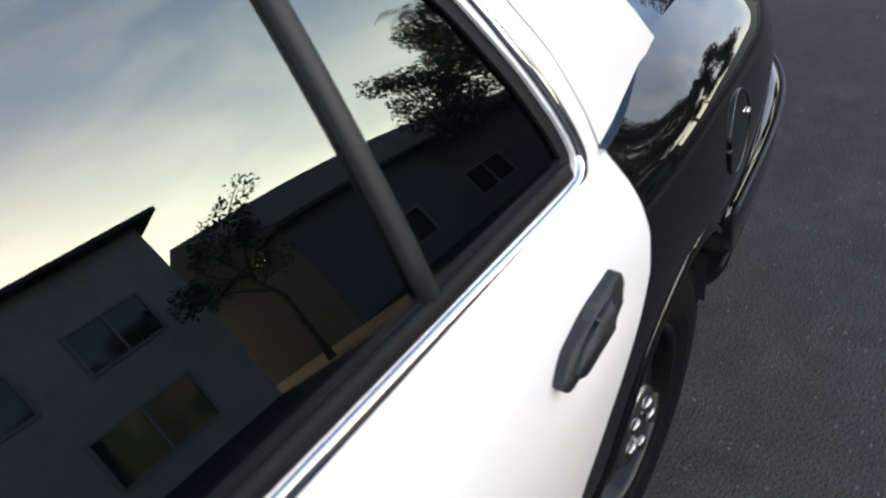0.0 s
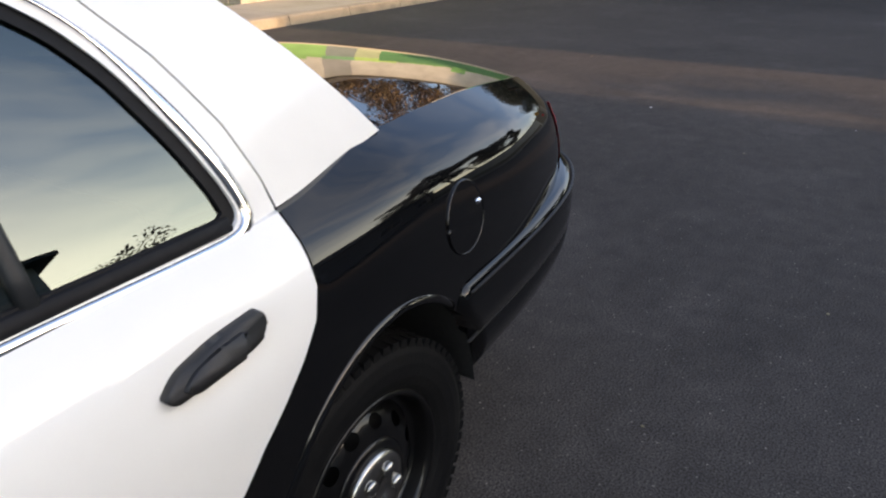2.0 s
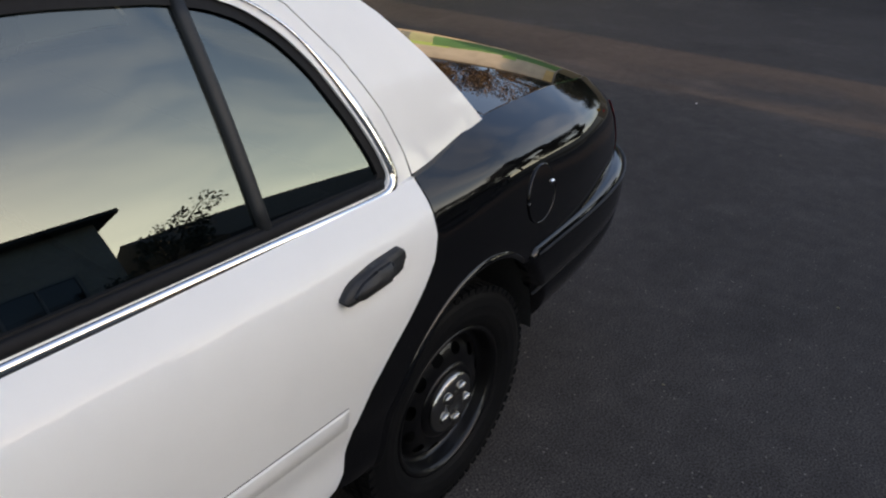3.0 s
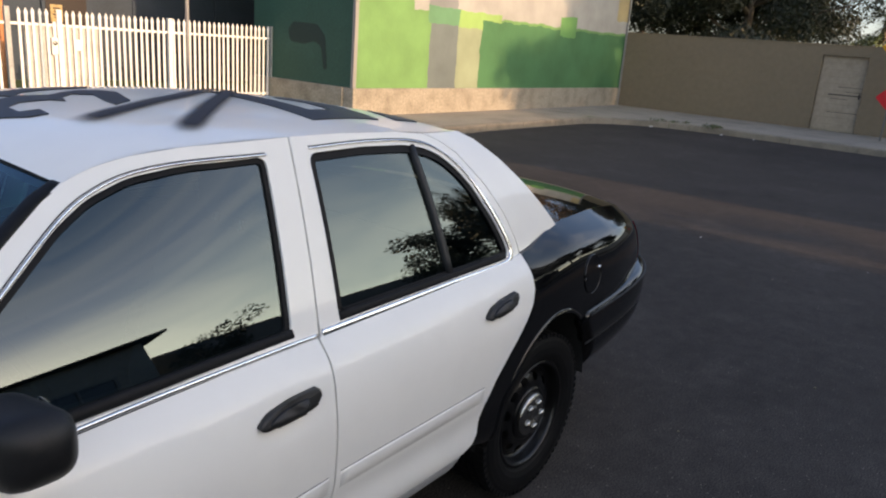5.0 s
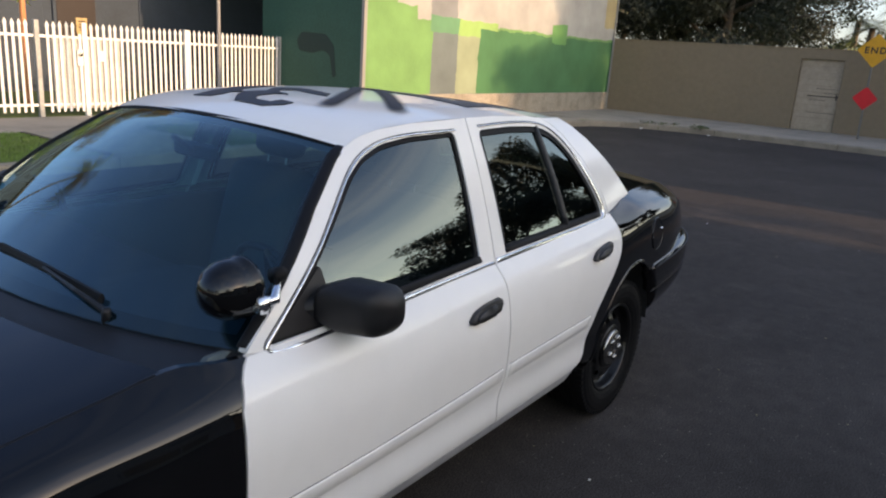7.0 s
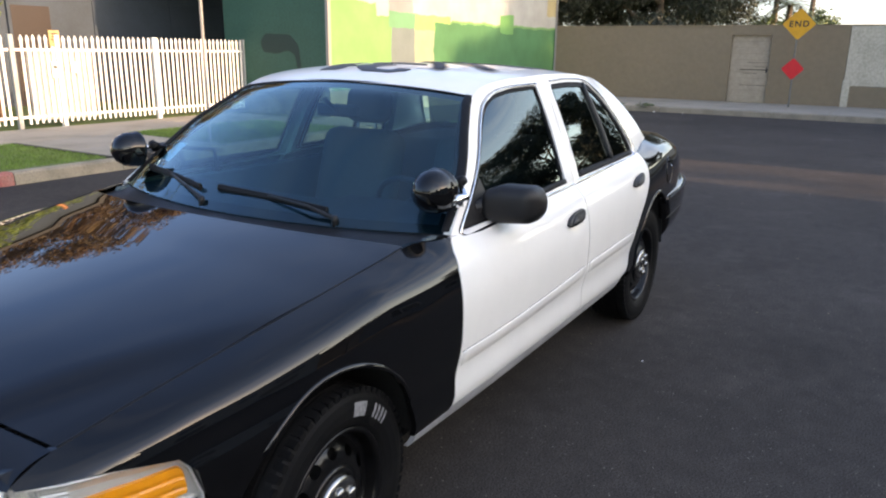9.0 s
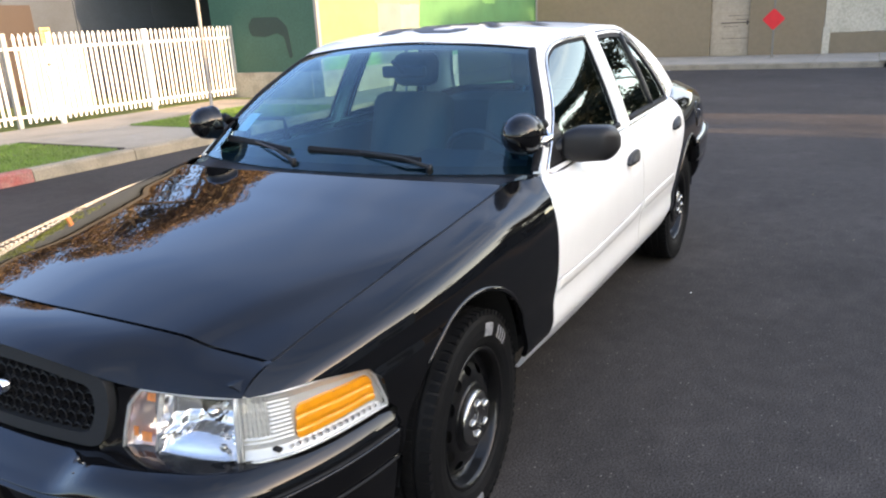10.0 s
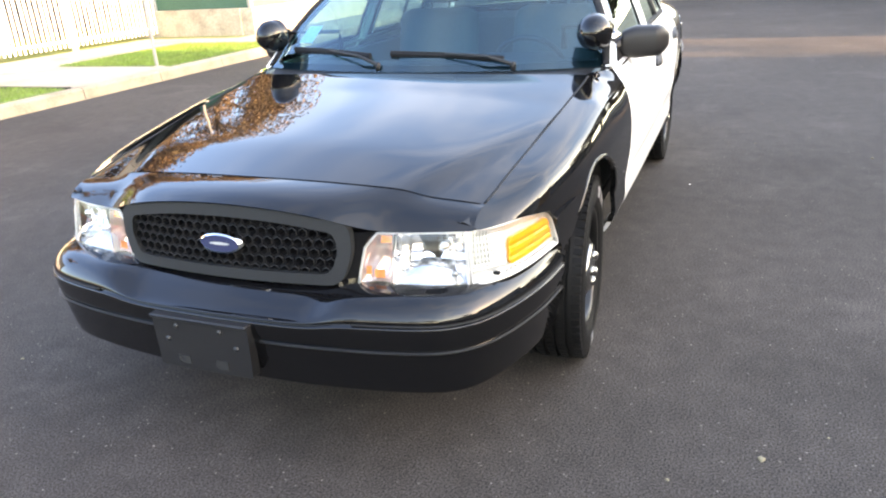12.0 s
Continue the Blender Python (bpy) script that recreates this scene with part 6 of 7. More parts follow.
    part("amber_lens", panel(block, amber, 0.012, (-0.5, -0.8 * g, 0), 0.012, 0.004), "amber", h, "ribbed amber lens", smooth=True)
    bm = bmesh.new()
    for q in linspace(qa - 0.015, qb + 0.012, 15):
        m = Matrix.Translation(lens_at(q, 0.115, 0.006))
        box(bm, -0.004, 0.004, -0.004, 0.004, -0.0045, 0.0045, m=m)
    part("prism_row", bm, "lamp_bowl", h, "row of small clear prisms")
    bm = bmesh.new()
    box(bm, -0.006, 0.006, -0.010, 0.010, -0.004, 0.004, m=Matrix.Translation(lens_at(split + 0.088, 0.13, 0.006)))
    part("vent", bm, "under", h, "small black vent")
    part("lamp_housing", grid(lambda q, v: lamp_surf(q, 0.56 + 0.21 * v, g, 0.11), linspace(0.0, LAMP_LEN, 16), linspace(0, 1, 4)), "under", h)


headlamp(1), headlamp(-1)

BUMPER = [(2.488, 0.0), (2.482, 0.22), (2.464, 0.42), (2.440, 0.57), (2.403, 0.70), (2.342, 0.782), (2.215, 0.850), (2.02, 0.903), (1.872, 0.922)]
REAR_BUMPER = [(-2.865, 0.0), (-2.855, 0.25), (-2.825, 0.48), (-2.775, 0.63), (-2.70, 0.735), (-2.57, 0.825), (-2.38, 0.892), (-2.10, 0.935), (-1.80, 0.957), (-1.70, 0.963)]


def bumper(name, plan, rows, label, dip=0.0):
    s = [0.0]
    for a, b in zip(plan, plan[1:]):
        s.append(s[-1] + math.dist(a, b))
    fx, fy = spline(s, [p[0] for p in plan]), spline(s, [p[1] for p in plan])
    L = s[-1]
    sign = 1 if plan[0][0] > 0 else -1
    def at(q, off, z):
        a = abs(q)
        dx, dy = fx(min(a + 0.01, L)) - fx(max(a - 0.01, 0)), fy(min(a + 0.01, L)) - fy(max(a - 0.01, 0))
        n = Vector((abs(dy) * sign, abs(dx))).normalized()
        g = 1 if q >= 0 else -1
        y = fy(a) + n.y * off
        if sign < 0:                                     # the tail end sits a little higher
            z += 0.04 * (1 - min(1, a / L))
        return Vector((fx(a) + n.x * off, g * y, z))
    bm = bmesh.new()
    qs = linspace(-L, L, 121)
    def surf(q, r):
        off, z = rows[int(r)]
        if dip and int(r) < 13:
            z -= (0.0, 0.03, 0.05, 0.047, 0.031, 0.021, 0.019, 0.018, 0.017, 0.015, 0.014, 0.013, 0.01)[int(r)] * dip / (1 + math.exp((abs(q) - 0.37) / 0.03))
        if sign < 0 and abs(q) > 0.6 * L:
            cut = max(0.0, 0.385 * (1 - min(1, (max(0, z - 0.345) / 0.43) ** 2)) ** 0.5 - 0.2435)
            q = math.copysign(abs(q) - cut * (abs(q) / L - 0.6) / 0.4, q)
        return at(q, off, z)
    grid(surf, qs, list(range(len(rows))), bm)
    bm.verts.ensure_lookup_table()
    m = len(rows)
    for ring in (bm.verts[:m], bm.verts[-m:]):          # the ends turn inward
        back = [bm.verts.new((v.co.x, v.co.y * 0.93, v.co.z)) for v in ring]
        for i in range(m - 1):
            bm.faces.new((ring[i], ring[i + 1], back[i + 1], back[i])).smooth = False
    return part(name, bm, "black", CAR, label, smooth=True), at, L


FRONT_ROWS = [(-0.16, 0.600), (-0.07, 0.606), (-0.040, 0.597), (-0.018, 0.580), (-0.005, 0.560), (0.0, 0.549), (0.0, 0.5425), (-0.007, 0.540), (-0.007, 0.534), (0.004, 0.5315), (0.0055, 0.529), (0.0055, 0.525),
              (0.002, 0.490), (-0.002, 0.462), (-0.003, 0.459), (-0.010, 0.457), (-0.010, 0.453), (-0.004, 0.4505), (-0.0035, 0.448), (-0.005, 0.444), (-0.012, 0.40), (-0.020, 0.350),
              (-0.027, 0.322), (-0.029, 0.313), (-0.040, 0.303), (-0.075, 0.293), (-0.14, 0.285)]
REAR_ROWS = [(-0.12, 0.730), (-0.03, 0.737), (-0.008, 0.731), (0.004, 0.711), (0.008, 0.680), (0.008, 0.635), (0.006, 0.598), (-0.002, 0.592), (-0.002, 0.586), (0.003, 0.580), (-0.004, 0.53), (-0.022, 0.48), (-0.048, 0.44), (-0.085, 0.41), (-0.15, 0.39)]
FB, fb_at, FB_LEN = bumper("front_bumper", BUMPER, FRONT_ROWS, "glossy black front bumper with two grooves", dip=1.0)
RB, rb_at, RB_LEN = bumper("rear_bumper", REAR_BUMPER, REAR_ROWS, "glossy black rear bumper")
for at_, rows_, parent_, L_ in ((fb_at, ((0.001, 0.538), (0.001, 0.454)), FB, FB_LEN), (rb_at, ((0.0075, 0.720), (-0.001, 0.589)), RB, RB_LEN)):
    for off_, z_ in rows_:
        for g_ in (1, -1):
            qs_ = linspace(0.46 if z_ > 0.5 else 0.16, L_ - 0.02, 40)
            pts_ = [at_(g_ * q, off_, z_) for q in qs_]
            nr_ = [(at_(g_ * q, 0.1, z_) - at_(g_ * q, 0.0, z_)) for q in qs_]
            part("bumper_trim", strip(bmesh.new(), pts_, nr_, 0.0028, 0.003), "plastic", parent_, smooth=True)


def plate_bracket():
    b = bmesh.new()
    prism(b, rounded([(-0.205, 0.335), (0.135, 0.335), (0.140, 0.505), (-0.210, 0.505)], 0.008, 2), 2.474, 2.508, "x")
    p = part("plate_bracket", b, "plastic", CAR, "empty black licence plate bracket")
    for y, z, w, h in ((-0.11, 0.365, 0.022, 0.014), (0.03, 0.365, 0.022, 0.014)):
        part("slot", boxm(2.504, 2.51, y - w, y + w, z - h, z + h), "under", p)
    for y, z in ((-0.12, 0.478), (0.04, 0.478), (0.09, 0.43), (-0.16, 0.43)):
        part("screw", lathe(bmesh.new(), [(0.0, 2.513), (0.008, 2.512), (0.010, 2.506), (0.010, 2.501)], 10, "x", (0, y, z)), "grey_plastic", p, smooth=True)
    part("lip", boxm(2.474, 2.518, -0.212, 0.142, 0.500, 0.512, bevel=0.004), "plastic", p)


plate_bracket()


# ---- tail ----
def deck_at(x, k, off=0.0):
    return Vector((x, k * (top_y(x) - 0.0045), top_z(x) + (0.016 + 0.028 * max(0, -1.66 - x)) * (1 - abs(k) ** 2.5) + off))


def tail():
    rear = [(-2.562 - 0.03 * (1 - k * k), k) for k in linspace(-1, 1, 15)]
    front = [(-1.66 - 0.13 * (1 - k * k), k) for k in linspace(1, -1, 15)]
    part("trunk_lid", panel(rear + front, deck_at, 0.02, (0, 0, -1), 0.06, 0.1), "black", CAR, "glossy black trunk lid", smooth=True)
    def back(v, k):
        z = 0.69 + (deck_at(-2.580, k).z - 0.69) * v
        x = -2.634 + 0.055 * v ** 2 + 0.10 * abs(k) ** 3
        return Vector((x - 0.008, k * (0.745 - 0.13 * v ** 3), z))
    part("tail_panel", grid(back, linspace(0, 1, 10), linspace(-1, 1, 21)), "black", CAR, "black tail panel", smooth=True)
    for g in (1, -1):
        def lens(v, u):
            z = 0.745 + 0.20 * v
            x = -2.545 - 0.090 * math.sin(min(1, u * 2.2) * math.pi / 2) + 0.030 * v * v
            return Vector((x, g * (side_point(max(x, -2.64), z, 1).y + 0.005 - 0.34 * max(0, u - 0.32)), z))
        part("tail_lamp", grid(lens, linspace(0, 1, 8), linspace(0, 1, 14)), "red_lens", CAR, "red wraparound tail lamp", smooth=True)


tail()


# ---- cowl, wipers, spotlights, mirrors ----
def cowl():
    def surf(v, k):
        a = hood_at(0.985 + 0.135 * (1 - k * k), k, -0.012)
        b = windscreen_surf(1.0, k, -0.008)
        return a.lerp(b, v) + Vector((0, 0, -0.012 * math.sin(math.pi * v)))
    part("cowl", grid(surf, linspace(0, 1, 5), linspace(-1, 1, 21)), "plastic", CAR, "black plastic cowl below the windscreen", smooth=True)


cowl()


def wiper(pivot, end0, end1, label):
    w = part("wiper", tube(bmesh.new(), [end0, Vector(end0).lerp(Vector(end1), 0.5) + Vector((0, 0, 0.004)), end1], 0.0095, 6, flat=1.7), "seal", CAR, label)
    mid = Vector(end0).lerp(Vector(end1), 0.5) + Vector((0.012, 0, 0.014))
    part("wiper_arm", tube(bmesh.new(), [pivot, Vector(pivot).lerp(mid, 0.35) + Vector((0.02, 0, 0.02)), mid], [0.010, 0.006, 0.0045], 7), "frame_grey", w)
    part("wiper_pivot", lathe(bmesh.new(), [(0.0, 0.012), (0.010, 0.011), (0.013, 0.0), (0.013, -0.03)], 12, "z", pivot), "plastic", w, smooth=True)


def ws_pt(t, k, up=0.014):
    return windscreen_surf(t, k, up)


wiper(ws_pt(0.965, -0.17), ws_pt(0.840, -0.83), ws_pt(0.890, -0.24), "black wiper resting on the passenger side")
wiper(ws_pt(0.975, 0.55), ws_pt(0.870, -0.12), ws_pt(0.930, 0.50), "black wiper resting on the driver side")


def spotlight(g, c):
    c = Vector(c)
    s = new("spotlight")
    s.parent = CAR
    tagged(s, "round black spotlight on a chrome arm")
    bm = bmesh.new()
    d = Vector((1.0, g * 0.12, 0.05)).normalized()
    prof = [(0.0, -0.075), (0.030, -0.070), (0.055, -0.052), (0.072, -0.022), (0.077, 0.005), (0.076, 0.030), (0.079, 0.034), (0.079, 0.046), (0.072, 0.050), (0.0, 0.044)]
    lathe(bm, prof, 30, "x")
    rot = Vector((1, 0, 0)).rotation_difference(-d).to_matrix()
    for v in bm.verts:
        v.co = c + rot @ v.co
    part("lamp_shell", bm, "black", s, "black painted lamp shell", smooth=True)
    foot = Vector((0.655, g * (glass_y(0.655, 1.145) + 0.004), 1.145))
    bm = bmesh.new()
    tube(bm, [c + Vector((-0.03, g * 0.055, -0.035)), c + Vector((-0.075, g * 0.085, -0.02)), foot], [0.017, 0.014, 0.010], 10)
    lathe(bm, [(0.0, -0.022), (0.020, -0.02), (0.020, 0.02), (0.0, 0.022)], 12, "z", c + Vector((-0.05, g * 0.07, -0.03)))
    part("arm", bm, "chrome", s, "chrome spotlight arm", smooth=True)
    bm = bmesh.new()
    tube(bm, [foot + Vector((0, -g * 0.01, -0.006)), foot + Vector((0, g * 0.022, 0.014))], [0.024, 0.016], 12)
    part("grommet", bm, "seal", s, smooth=True)
    inner = Vector((0.50, g * 0.60, 1.13))
    part("inner_handle", tube(bmesh.new(), [foot, inner, inner + Vector((-0.01, 0, -0.10))], [0.008, 0.010, 0.018], 8), "plastic", s, smooth=True)


spotlight(1, SPOT_L)
spotlight(-1, SPOT_R)


def mirror(g):
    d1 = DOORS[g][0]
    # a shell like a rounded wedge, deeper at the foot
    def shell(u, t):
        y = 0.880 + 0.195 * u
        hh = 0.074 * (1 - 0.10 * u) * (1 - max(0, (u - 0.72) / 0.28) ** 2.6 * 0.62) * (0.74 + 0.26 * min(1, u / 0.25))
        dp = 0.068 * (1 - max(0, (u - 0.72) / 0.28) ** 2.4 * 0.6)
        a = 2 * math.pi * t
        ca, sa = math.cos(a), math.sin(a)
        e = 0.62
        x = MIRROR[0] + dp * math.copysign(abs(ca) ** e, ca) - 0.045 * u
        z = MIRROR[2] + hh * math.copysign(abs(sa) ** e, sa) + 0.006 * u
        return Vector((x, g * y, z))
    bm = grid(shell, linspace(0, 1, 15), linspace(0, 1, 33))
    bmesh.ops.remove_doubles(bm, verts=bm.verts, dist=1e-5)
    bmesh.ops.holes_fill(bm, edges=[e for e in bm.edges if e.is_boundary])
    m = part("door_mirror", bm, "plastic", d1, "black plastic door mirror", smooth=True)
    part("mirror_glass", boxm(MIRROR[0] - 0.092, MIRROR[0] - 0.084, min(g * 0.93, g * 1.02), max(g * 0.93, g * 1.02), MIRROR[2] - 0.045, MIRROR[2] + 0.05, bevel=0.003), "chrome", m, "mirror glass")
    bm = bmesh.new()
    def foot(u, t):
        a = 2 * math.pi * t
        y = 0.842 + 0.07 * u
        w, h = 0.060 - 0.014 * u, 0.030 + 0.022 * u
        return Vector((MIRROR[0] + 0.045 - 0.05 * u + w * math.cos(a), g * y, 1.040 + (MIRROR[2] - 1.040) * u + h * math.sin(a)))
    part("mirror_foot", grid(foot, linspace(0, 1, 6), linspace(0, 1, 17), bm), "plastic", m, smooth=True)


mirror(1), mirror(-1)


# ---- wheels ----
def wheel_meshes():
    prof = [(0.222, 0.085), (0.228, 0.100), (0.240, 0.108), (0.262, 0.116), (0.290, 0.1175), (0.314, 0.1135), (0.331, 0.106), (0.3395, 0.094), (0.3435, 0.076)]
    for g in (0.060, 0.020, -0.020, -0.060):
        prof += [(0.345, g + 0.006), (0.336, g + 0.005), (0.336, g - 0.005), (0.345, g - 0.006)]
    prof += [(0.3435, -0.074), (0.336, -0.092), (0.312, -0.113), (0.262, -0.116), (0.228, -0.100), (0.222, -0.085)]
    bm = bmesh.new()
    lathe(bm, prof, 72, "y", close=True)
    tyre = mesh_of(bm, "tyre", "rubber", smooth=False)
    bm = bmesh.new()
    for k in range(68):
        a = 2 * math.pi * k / 68
        m = Matrix.Rotation(a, 4, "Y") @ Matrix.Translation((0.3315, 0, 0))
        box(bm, -0.010, 0.0125, 0.078, 0.1085, -0.0105, 0.0105, m=m)
        box(bm, -0.010, 0.0125, -0.1085, -0.078, -0.0105, 0.0105, m=m)
        for y0, y1, sh in ((0.028, 0.054, 0.012), (-0.012, 0.012, 0.0), (-0.054, -0.028, 0.012)):
            m2 = Matrix.Rotation(a + sh * 2, 4, "Y") @ Matrix.Translation((0.3405, 0, 0))
            box(bm, 0.0, 0.0065, y0, y1, -0.011, 0.011, m=m2)
    tread = mesh_of(bm, "tread", "rubber", smooth=False)
    marks = []
    for a0, a1 in ((1.98, 2.20), (2.36, 2.40), (2.44, 2.48), (2.52, 2.56), (2.60, 2.63), (4.93, 5.12)):
        bm = grid(lambda t, r: Vector((r * math.cos(t), 0.1186 - abs(r - 0.283) * 0.10, r * math.sin(t))), linspace(a0, a1, 6), [0.262, 0.272, 0.283, 0.294, 0.304])
        marks.append(("sidewall_mark", mesh_of(bm, "sidewall_mark", "chalk", smooth=False), "pale worn mark on the tyre wall"))
    bm = bmesh.new()
    lathe(bm, [(0.2225, 0.080), (0.2275, 0.098), (0.222, 0.103), (0.214, 0.100), (0.208, 0.086), (0.204, 0.060), (0.196, 0.046), (0.186, 0.046)], 60, "y")
    bmesh.ops.delete(bm, geom=[f for f in bm.faces if len(f.verts) > 4], context="FACES")
    n = 12
    for k in range(n):
        a0 = 2 * math.pi * k / n
        def face(t, r):
            rr = 0.112 + 0.076 * r
            y = 0.046 + 0.038 * (1 - r) ** 0.8 * (1 if r < 1 else 0) + 0.010 * math.sin(math.pi * r)
            return Vector((rr * math.cos(a0 + t), y, rr * math.sin(a0 + t)))
        step = 2 * math.pi / n
        hole = [(step * (0.5 + 0.27 * math.cos(u)), 0.55 + 0.21 * math.sin(u)) for u in linspace(0, 2 * math.pi, 15)[:-1]]
        out = [(step * i / 6, 0.0) for i in range(6)] + [(step, 0.25 * i) for i in range(4)] + [(step * (1 - i / 6), 1.0) for i in range(6)] + [(0, 1 - 0.25 * i) for i in range(4)]
        tmp = panel(out, face, 0.0, (0, -1, 0), 9, 9, hole=hole)
        me = bpy.data.meshes.new("tmp")
        tmp.to_mesh(me)
        tmp.free()
        bm.from_mesh(me)
        bpy.data.meshes.remove(me)
    bmesh.ops.remove_doubles(bm, verts=bm.verts, dist=1e-5)
    lathe(bm, [(0.116, 0.080), (0.112, 0.088), (0.100, 0.094), (0.090, 0.092)], 40, "y")
    rim = mesh_of(bm, "rim", "rim", smooth=True)
    bm = bmesh.new()
    lathe(bm, [(0.0, 0.0), (0.218, 0.0), (0.221, 0.082), (0.221, -0.08), (0.0, -0.08)], 40, "y")
    drum = mesh_of(bm, "brake_drum", "under", smooth=False)
    bm = bmesh.new()
    lathe(bm, [(0.092, 0.088), (0.091, 0.100), (0.084, 0.108), (0.060, 0.112), (0.032, 0.112), (0.028, 0.106), (0.0, 0.106)], 40, "y")
    for k in range(5):
        a = 2 * math.pi * k / 5 + 0.3
        lathe(bm, [(0.019, 0.106), (0.018, 0.118), (0.013, 0.124), (0.0, 0.126)], 14, "y", (0.052 * math.cos(a), 0, 0.052 * math.sin(a)))
    cap = mesh_of(bm, "hub_cap", "steel", smooth=True)
    return (("tyre", tyre, "black tyre with worn pale sidewall marks"), ("tread", tread, "block tread of the tyre"), *marks, ("rim", rim, "black steel rim with round holes"), ("brake_drum", drum, ""), ("hub_cap", cap, "dull chrome hub cap with five lug bumps"))


WHEEL = wheel_meshes()
for x, y, turn, spin in ((1.478, 0.828, 4, 0.19), (1.478, -0.828, 184, 1.0), (-1.432, 0.806, 0, -0.5), (-1.432, -0.806, 180, 2.0)):
    w = new("wheel")
    w.parent, w.matrix_basis = CAR, pose(x, y, 0.347, 0, 0, turn) @ Matrix.Rotation(spin, 4, "Y")
    tagged(w, "black steel wheel with a chrome hub cap")
    tyre = None
    for name, me, label in WHEEL:
        if name == "sidewall_mark" and x < 0:
            continue
        o = new(name, me)
        o.parent = w
        tagged(o, label, kind="stuff" if name == "tread" else "")


# ---- underside and cabin ----
def inside():
    part("floor_pan", boxm(-2.45, 2.15, -0.66, 0.66, 0.24, 0.40, bevel=0.03), "under", CAR)
    part("floor_pan", boxm(-1.02, 1.02, -0.82, 0.82, 0.28, 0.40, bevel=0.03), "under", CAR)
    # black filler added behind the nose, blocks light through the gap by the lamps
    part("radiator_support", boxm(2.15, 2.21, -0.64, 0.64, 0.50, 0.755, bevel=0.01), "under", CAR)
    part("engine_bay", boxm(1.05, 2.20, -0.60, 0.60, 0.40, 0.72, bevel=0.02), "under", CAR)
    part("boot_floor", boxm(-2.62, -1.30, -0.58, 0.58, 0.40, 0.92, bevel=0.02), "under", CAR)
    for x in (1.48, -1.435):
        for g in (1, -1):
            def well(t, y):
                r = 0.466 - 0.02 * (1 - y)
                return Vector((x + 0.86 * r * math.cos(t), g * (0.50 + y * (half_width(x) - 0.56)), 0.345 + r * math.sin(t)))
            part("wheel_well", grid(well, linspace(0.0, math.pi - 0.12, 24), linspace(0, 1, 5)), "under", CAR, "black wheel well liner", smooth=True)
            part("wheel_well", boxm(x - 0.45, x + 0.45, min(g * 0.48, g * 0.50), max(g * 0.48, g * 0.50), 0.2, 0.78), "under", CAR)
    for g in (1, -1):
        part("door_trim", boxm(-1.15, 0.88, min(g * 0.80, g * 0.84), max(g * 0.80, g * 0.84), 0.42, 0.985, bevel=0.012), "interior", CAR, "grey inner door trim")
    bm = bmesh.new()
    def dash(v, y):
        prof = [(1.02, 0.955), (0.80, 0.985), (0.55, 0.985), (0.44, 0.955), (0.40, 0.88), (0.43, 0.72), (0.50, 0.50)]
        x, z = prof[int(v)]
        return Vector((x - 0.05 * abs(y / 0.8) ** 2, y, z + (0.035 if 0.18 < y < 0.56 and int(v) in (2, 3) else 0)))
    part("dashboard", grid(dash, range(7), linspace(-0.82, 0.82, 24), bm), "dash", CAR, "dark grey dashboard", smooth=True)
    part("shelf", boxm(-1.78, -1.15, -0.74, 0.74, 0.99, 1.045, bevel=0.01), "dash", CAR, "dark parcel shelf")
    for g in (1, -1):
        seat(0.0, g * 0.37)
    bench = part("rear_seat", boxm(-0.98, -0.52, -0.72, 0.72, 0.46, 0.62, bevel=0.06, segments=3), "interior", CAR, "grey rear bench seat", smooth=True)
    m = pose(-1.02, 0, 0.60, 0, -16, 0)
    part("backrest", boxm(-0.08, 0.08, -0.70, 0.70, 0.0, 0.46, bevel=0.05, segments=3, m=m), "interior", bench, smooth=True)
    # steering wheel
    bm = bmesh.new()
    ring = [Vector((0, 0.185 * math.cos(t), 0.185 * math.sin(t))) for t in linspace(0, 2 * math.pi, 33)]
    tube(bm, ring, 0.014, 8, caps=False)
    for a in (0.0, math.pi, -math.pi / 2):
        tube(bm, [(0, 0, 0), (0, 0.185 * math.cos(a), 0.185 * math.sin(a))], [0.022, 0.012], 8)
    lathe(bm, [(0.0, 0.02), (0.06, 0.015), (0.07, -0.02), (0.0, -0.03)], 18, "x")
    tube(bm, [(0, 0, 0), (0.30, 0, 0)], 0.03, 8)
    part("steering_wheel", bm, "dash", CAR, "dark steering wheel", smooth=True, at=pose(0.26, 0.37, 0.90, 0, 25, 0))
    part("rear_view_mirror", boxm(0.30, 0.325, -0.12, 0.12, 1.305, 1.36, bevel=0.01), "plastic", CAR, "black inside mirror")
    part("mirror_stalk", tube(bmesh.new(), [(0.32, 0, 1.33), (0.40, 0, 1.385)], 0.01, 8), "plastic", CAR)


def seat(x, y):
    base = part("front_seat", boxm(x - 0.20, x + 0.30, y - 0.26, y + 0.26, 0.48, 0.64, bevel=0.06, segments=3), "interior", CAR, "grey cloth front seat with headrest", smooth=True)
    m = pose(x - 0.20, y, 0.60, 0, -17, 0)
    part("backrest", boxm(-0.09, 0.09, -0.255, 0.255, 0.0, 0.60, bevel=0.085, segments=5, m=m), "interior", base, smooth=True)
    m2 = pose(x - 0.385, y, 1.215, 0, -10, 0)
    part("headrest", boxm(-0.06, 0.06, -0.14, 0.14, -0.01, 0.18, bevel=0.058, segments=5, m=m2), "interior", base, smooth=True)
    for d in (-0.06, 0.06):
        part("headrest_rod", tube(bmesh.new(), [(x - 0.36, y + d, 1.12), (x - 0.39, y + d, 1.25)], 0.007, 6), "steel", base)


inside()


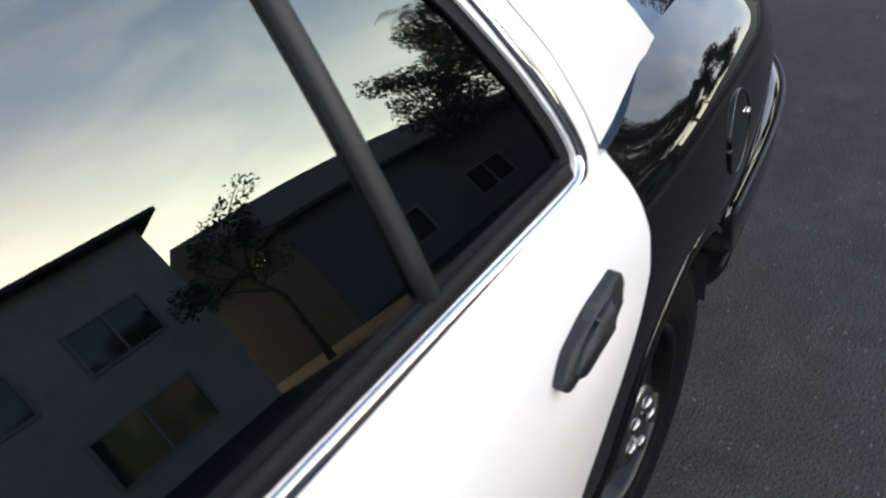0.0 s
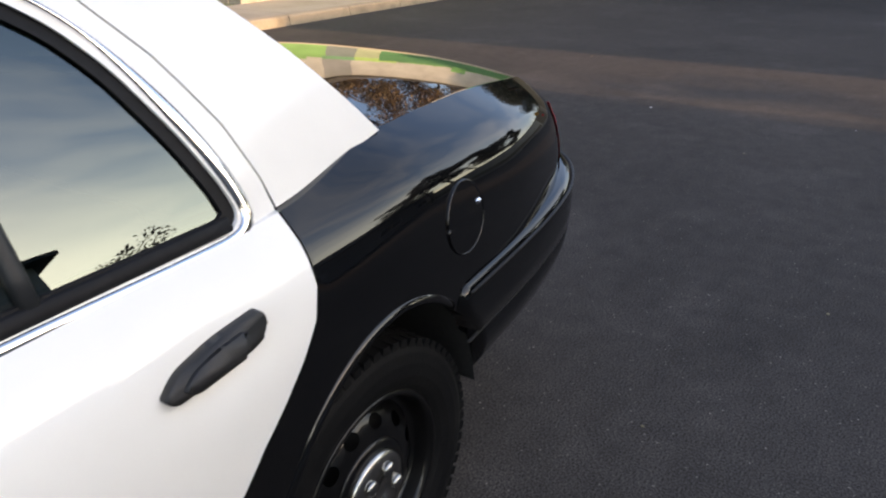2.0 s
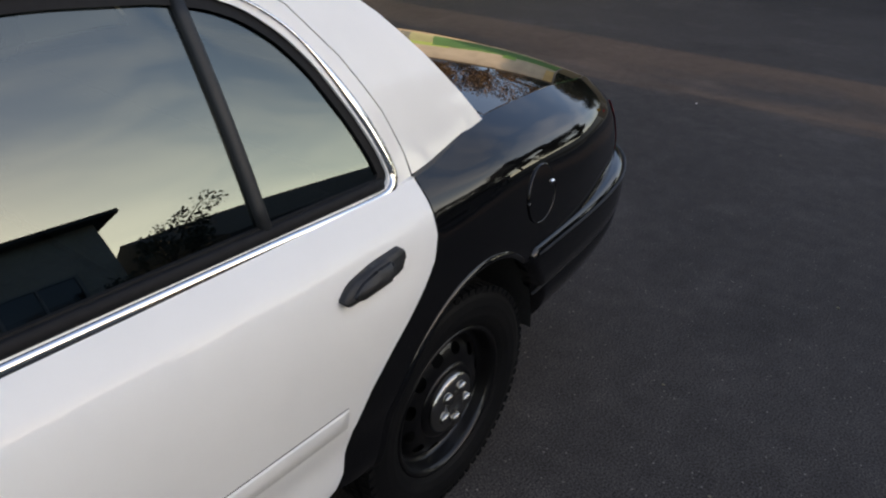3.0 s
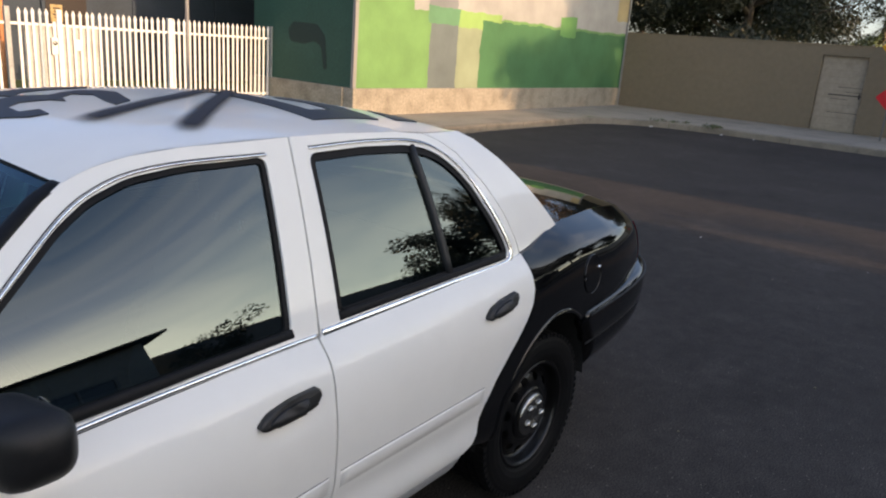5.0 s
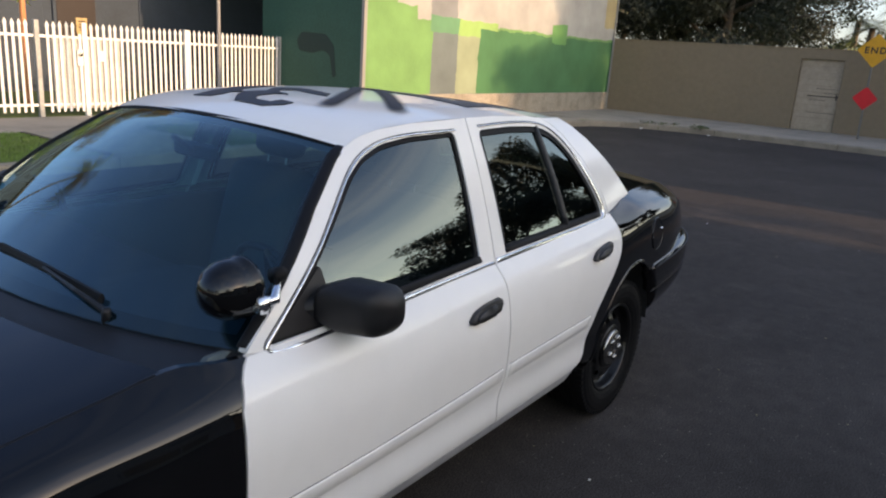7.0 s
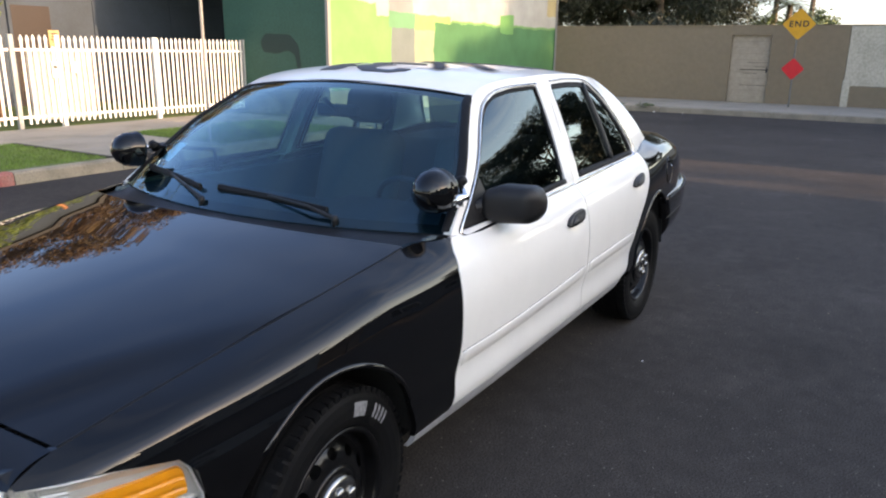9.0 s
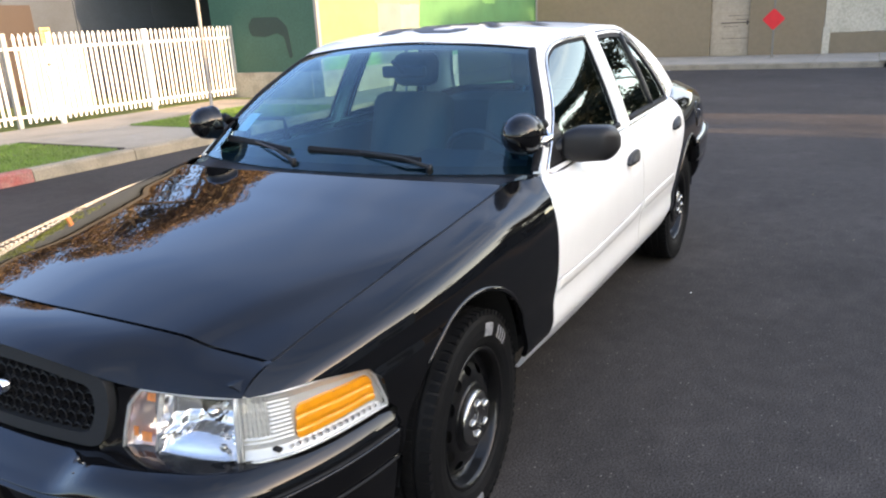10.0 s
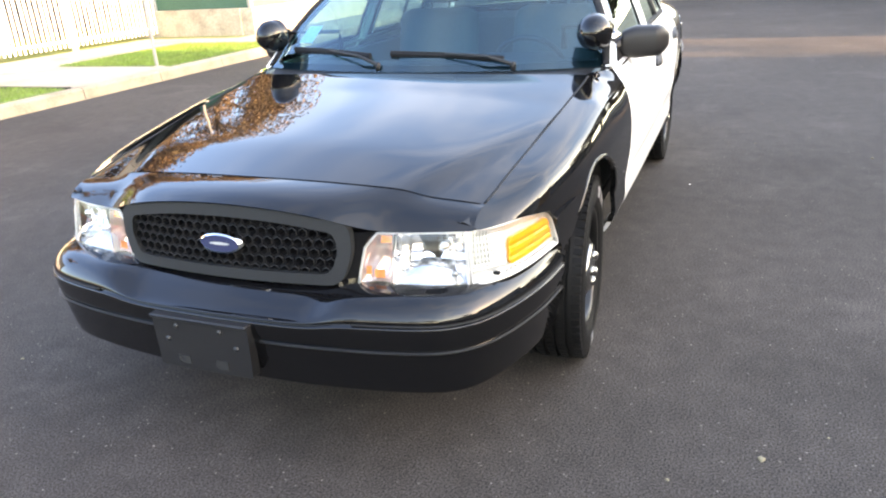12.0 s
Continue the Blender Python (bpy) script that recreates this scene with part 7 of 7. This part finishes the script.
# ---- roof numerals ----
def roof_over(x, y):
    """The roof's height over a place of the plan."""
    u = x
    for _ in range(6):
        k = max(-1, min(1, y / rail_y(u)))
        f = (u + 1.27) / 1.505
        u = x - (1 - k * k) * (0.06 * max(0, f) ** 4 + 0.05 * max(0, 1 - f) ** 4)
    return roof_z(u, k)


def decal(name, outline, mat, label, off=0.0035, hole=None):
    def surf(x, y):
        return Vector((x, y, roof_over(x, y) + off))
    return part(name, panel(outline, surf, 0.003, (0, 0, -1), 0.05, 0.05, hole=hole), mat, ROOF, label, smooth=True)


NUMERALS = (
    [(0.155, 0.01), (0.165, 0.17), (0.113, 0.222), (0.064, 0.219), (0.057, 0.147), (0.106, 0.145), (0.100, 0.058), (0.05, 0.012), (-0.028, 0.015), (-0.055, 0.057), (-0.085, -0.028), (-0.138, -0.085), (-0.188, -0.05), (-0.150, 0.09), (-0.140, 0.175), (-0.216, 0.115), (-0.287, -0.094), (-0.266, -0.17), (-0.197, -0.19), (-0.073, -0.09), (0.007, -0.125), (0.067, -0.086)],
    [(0.15, -0.24), (0.14, -0.15), (0.09, -0.14), (0.04, -0.16), (0.01, -0.12), (-0.04, -0.20), (-0.15, -0.26), (-0.29, -0.29), (-0.32, -0.36), (-0.12, -0.34), (0.0, -0.28)],
    [(-0.64, -0.12), (-0.572, 0.519), (-0.90, 0.478), (-0.985, 0.20), (-0.96, -0.06), (-0.88, -0.05), (-0.905, 0.09), (-0.808, 0.340), (-0.692, 0.36), (-0.718, 0.20), (-0.77, -0.15)],
    [(-1.09, 0.246), (-0.994, 0.47), (-1.12, 0.463), (-1.245, 0.26), (-1.22, 0.10), (-1.16, 0.17)],
)
for shape in NUMERALS:
    decal("roof_numeral", shape, "ink", "large black block numeral on the roof")


def smudge(path, width):
    bm = bmesh.new()
    uv = bm.loops.layers.uv.new("UVMap")
    pts = [Vector(p) for p in run(path, 0.05)]
    rows = []
    for i, p in enumerate(pts):
        d = (pts[min(i + 1, len(pts) - 1)] - pts[max(i - 1, 0)]).normalized()
        n = Vector((-d.y, d.x))
        row = []
        for j in range(7):
            q = p + n * width * (1.15 - 0.4 * i / len(pts)) * (j / 3 - 1)
            x, y = q.x, q.y
            row.append((bm.verts.new((x, y, roof_over(x, y) + 0.0065)), (i / (len(pts) - 1), j / 6)))
        rows.append(row)
    for a, b in zip(rows, rows[1:]):
        for j in range(6):
            f = [a[j], a[j + 1], b[j + 1], b[j]]
            face = bm.faces.new([v for v, _ in f])
            for loop, (_, c) in zip(face.loops, f):
                loop[uv].uv = c
    part("sprayed_smudge", bm, "smear", ROOF, "dark blurred spray mark", smooth=True)


smudge([(0.07, 0.37), (-0.15, 0.24), (-0.42, 0.05), (-0.98, -0.44)], 0.046)
smudge([(-0.10, 0.57), (-0.30, 0.36), (-0.58, 0.06), (-0.99, -0.46)], 0.046)


# ---- small things on the road and kerb ----
def bit(name, x, y, size, mat, label, category, flat=0.5, seed=0, z=0.0):
    rng = random.Random(seed)
    bm = bmesh.new()
    bmesh.ops.create_icosphere(bm, subdivisions=1, radius=size)
    for v in bm.verts:
        v.co = Vector((v.co.x * rng.uniform(0.7, 1.3), v.co.y * rng.uniform(0.7, 1.3), v.co.z * flat * rng.uniform(0.7, 1.2)))
    lo = min(v.co.z for v in bm.verts)
    for v in bm.verts:
        v.co.z -= lo + 0.002
    solid(name, bm, mat, label, category, at=pose(x, y, z, 0, 0, rng.uniform(0, 360)), group="bits on the road")


BITS = [(-6.56, -0.18), (-0.79, 1.14), (2.0, 1.555), (-3.5, 1.59), (-5.6, 0.79), (-6.64, 1.36), (-2.19, 1.92), (-0.87, 0.82), (2.21, -1.30), (2.18, 1.30), (1.83, 1.75), (-2.4, 1.2)]
rng = random.Random(77)
for i in range(16):
    BITS.append((rng.uniform(-9, 4.2), rng.uniform(1.15, 3.0) if i % 2 else rng.uniform(-5.5, -1.4)))
for i, (x, y) in enumerate(BITS):
    pale = i in (0, 1, 5)
    bit("pebble", x, y, rng.uniform(0.004, 0.009) if i != 2 else 0.013, "litter" if pale else "pebble", "small pale stone lying on the asphalt" if pale else "small brown stone lying on the asphalt", "stone", 0.6, i)


def weeds(at, length, turn, seed):
    """Low weeds growing in the gutter, with dry stalks."""
    rng = random.Random(seed)
    t = thing("weed_clump", "low green and brown weeds growing at the kerb", "weeds", pose(*at, 0, 0, turn), kind="stuff")
    centers = [((rng.uniform(0, length), rng.uniform(-0.10, 0.10), 0.02), rng.uniform(0.07, 0.16)) for _ in range(int(length * 12))]
    for name, leaf, per, k in (("leaves", "leaf_mid", 2600, 1), ("dry_leaves", "leaf_brown", 700, 2)):
        me = leaf_cloud(centers, per, 0.055, 1.0, 0.55, -0.8, seed + k)
        me.materials.append(M[leaf])
        o = new(name, me)
        o.parent = t
        tagged(o, kind="stuff")


weeds((-17.62, -5.42, 0.10), 0.9, 128, 5)
weeds((-18.02, -4.30, 0.12), 0.5, 95, 6)
for x, y, z, size, seed in ((-17.42, -5.40, 0.0, 0.06, 91), (-17.80, -3.70, 0.0, 0.045, 92), (-17.75, -2.9, 0.0, 0.03, 93)):
    bit("litter", x, y, size, "litter", "crumpled white paper litter in the gutter", "litter", 0.35, seed, z)
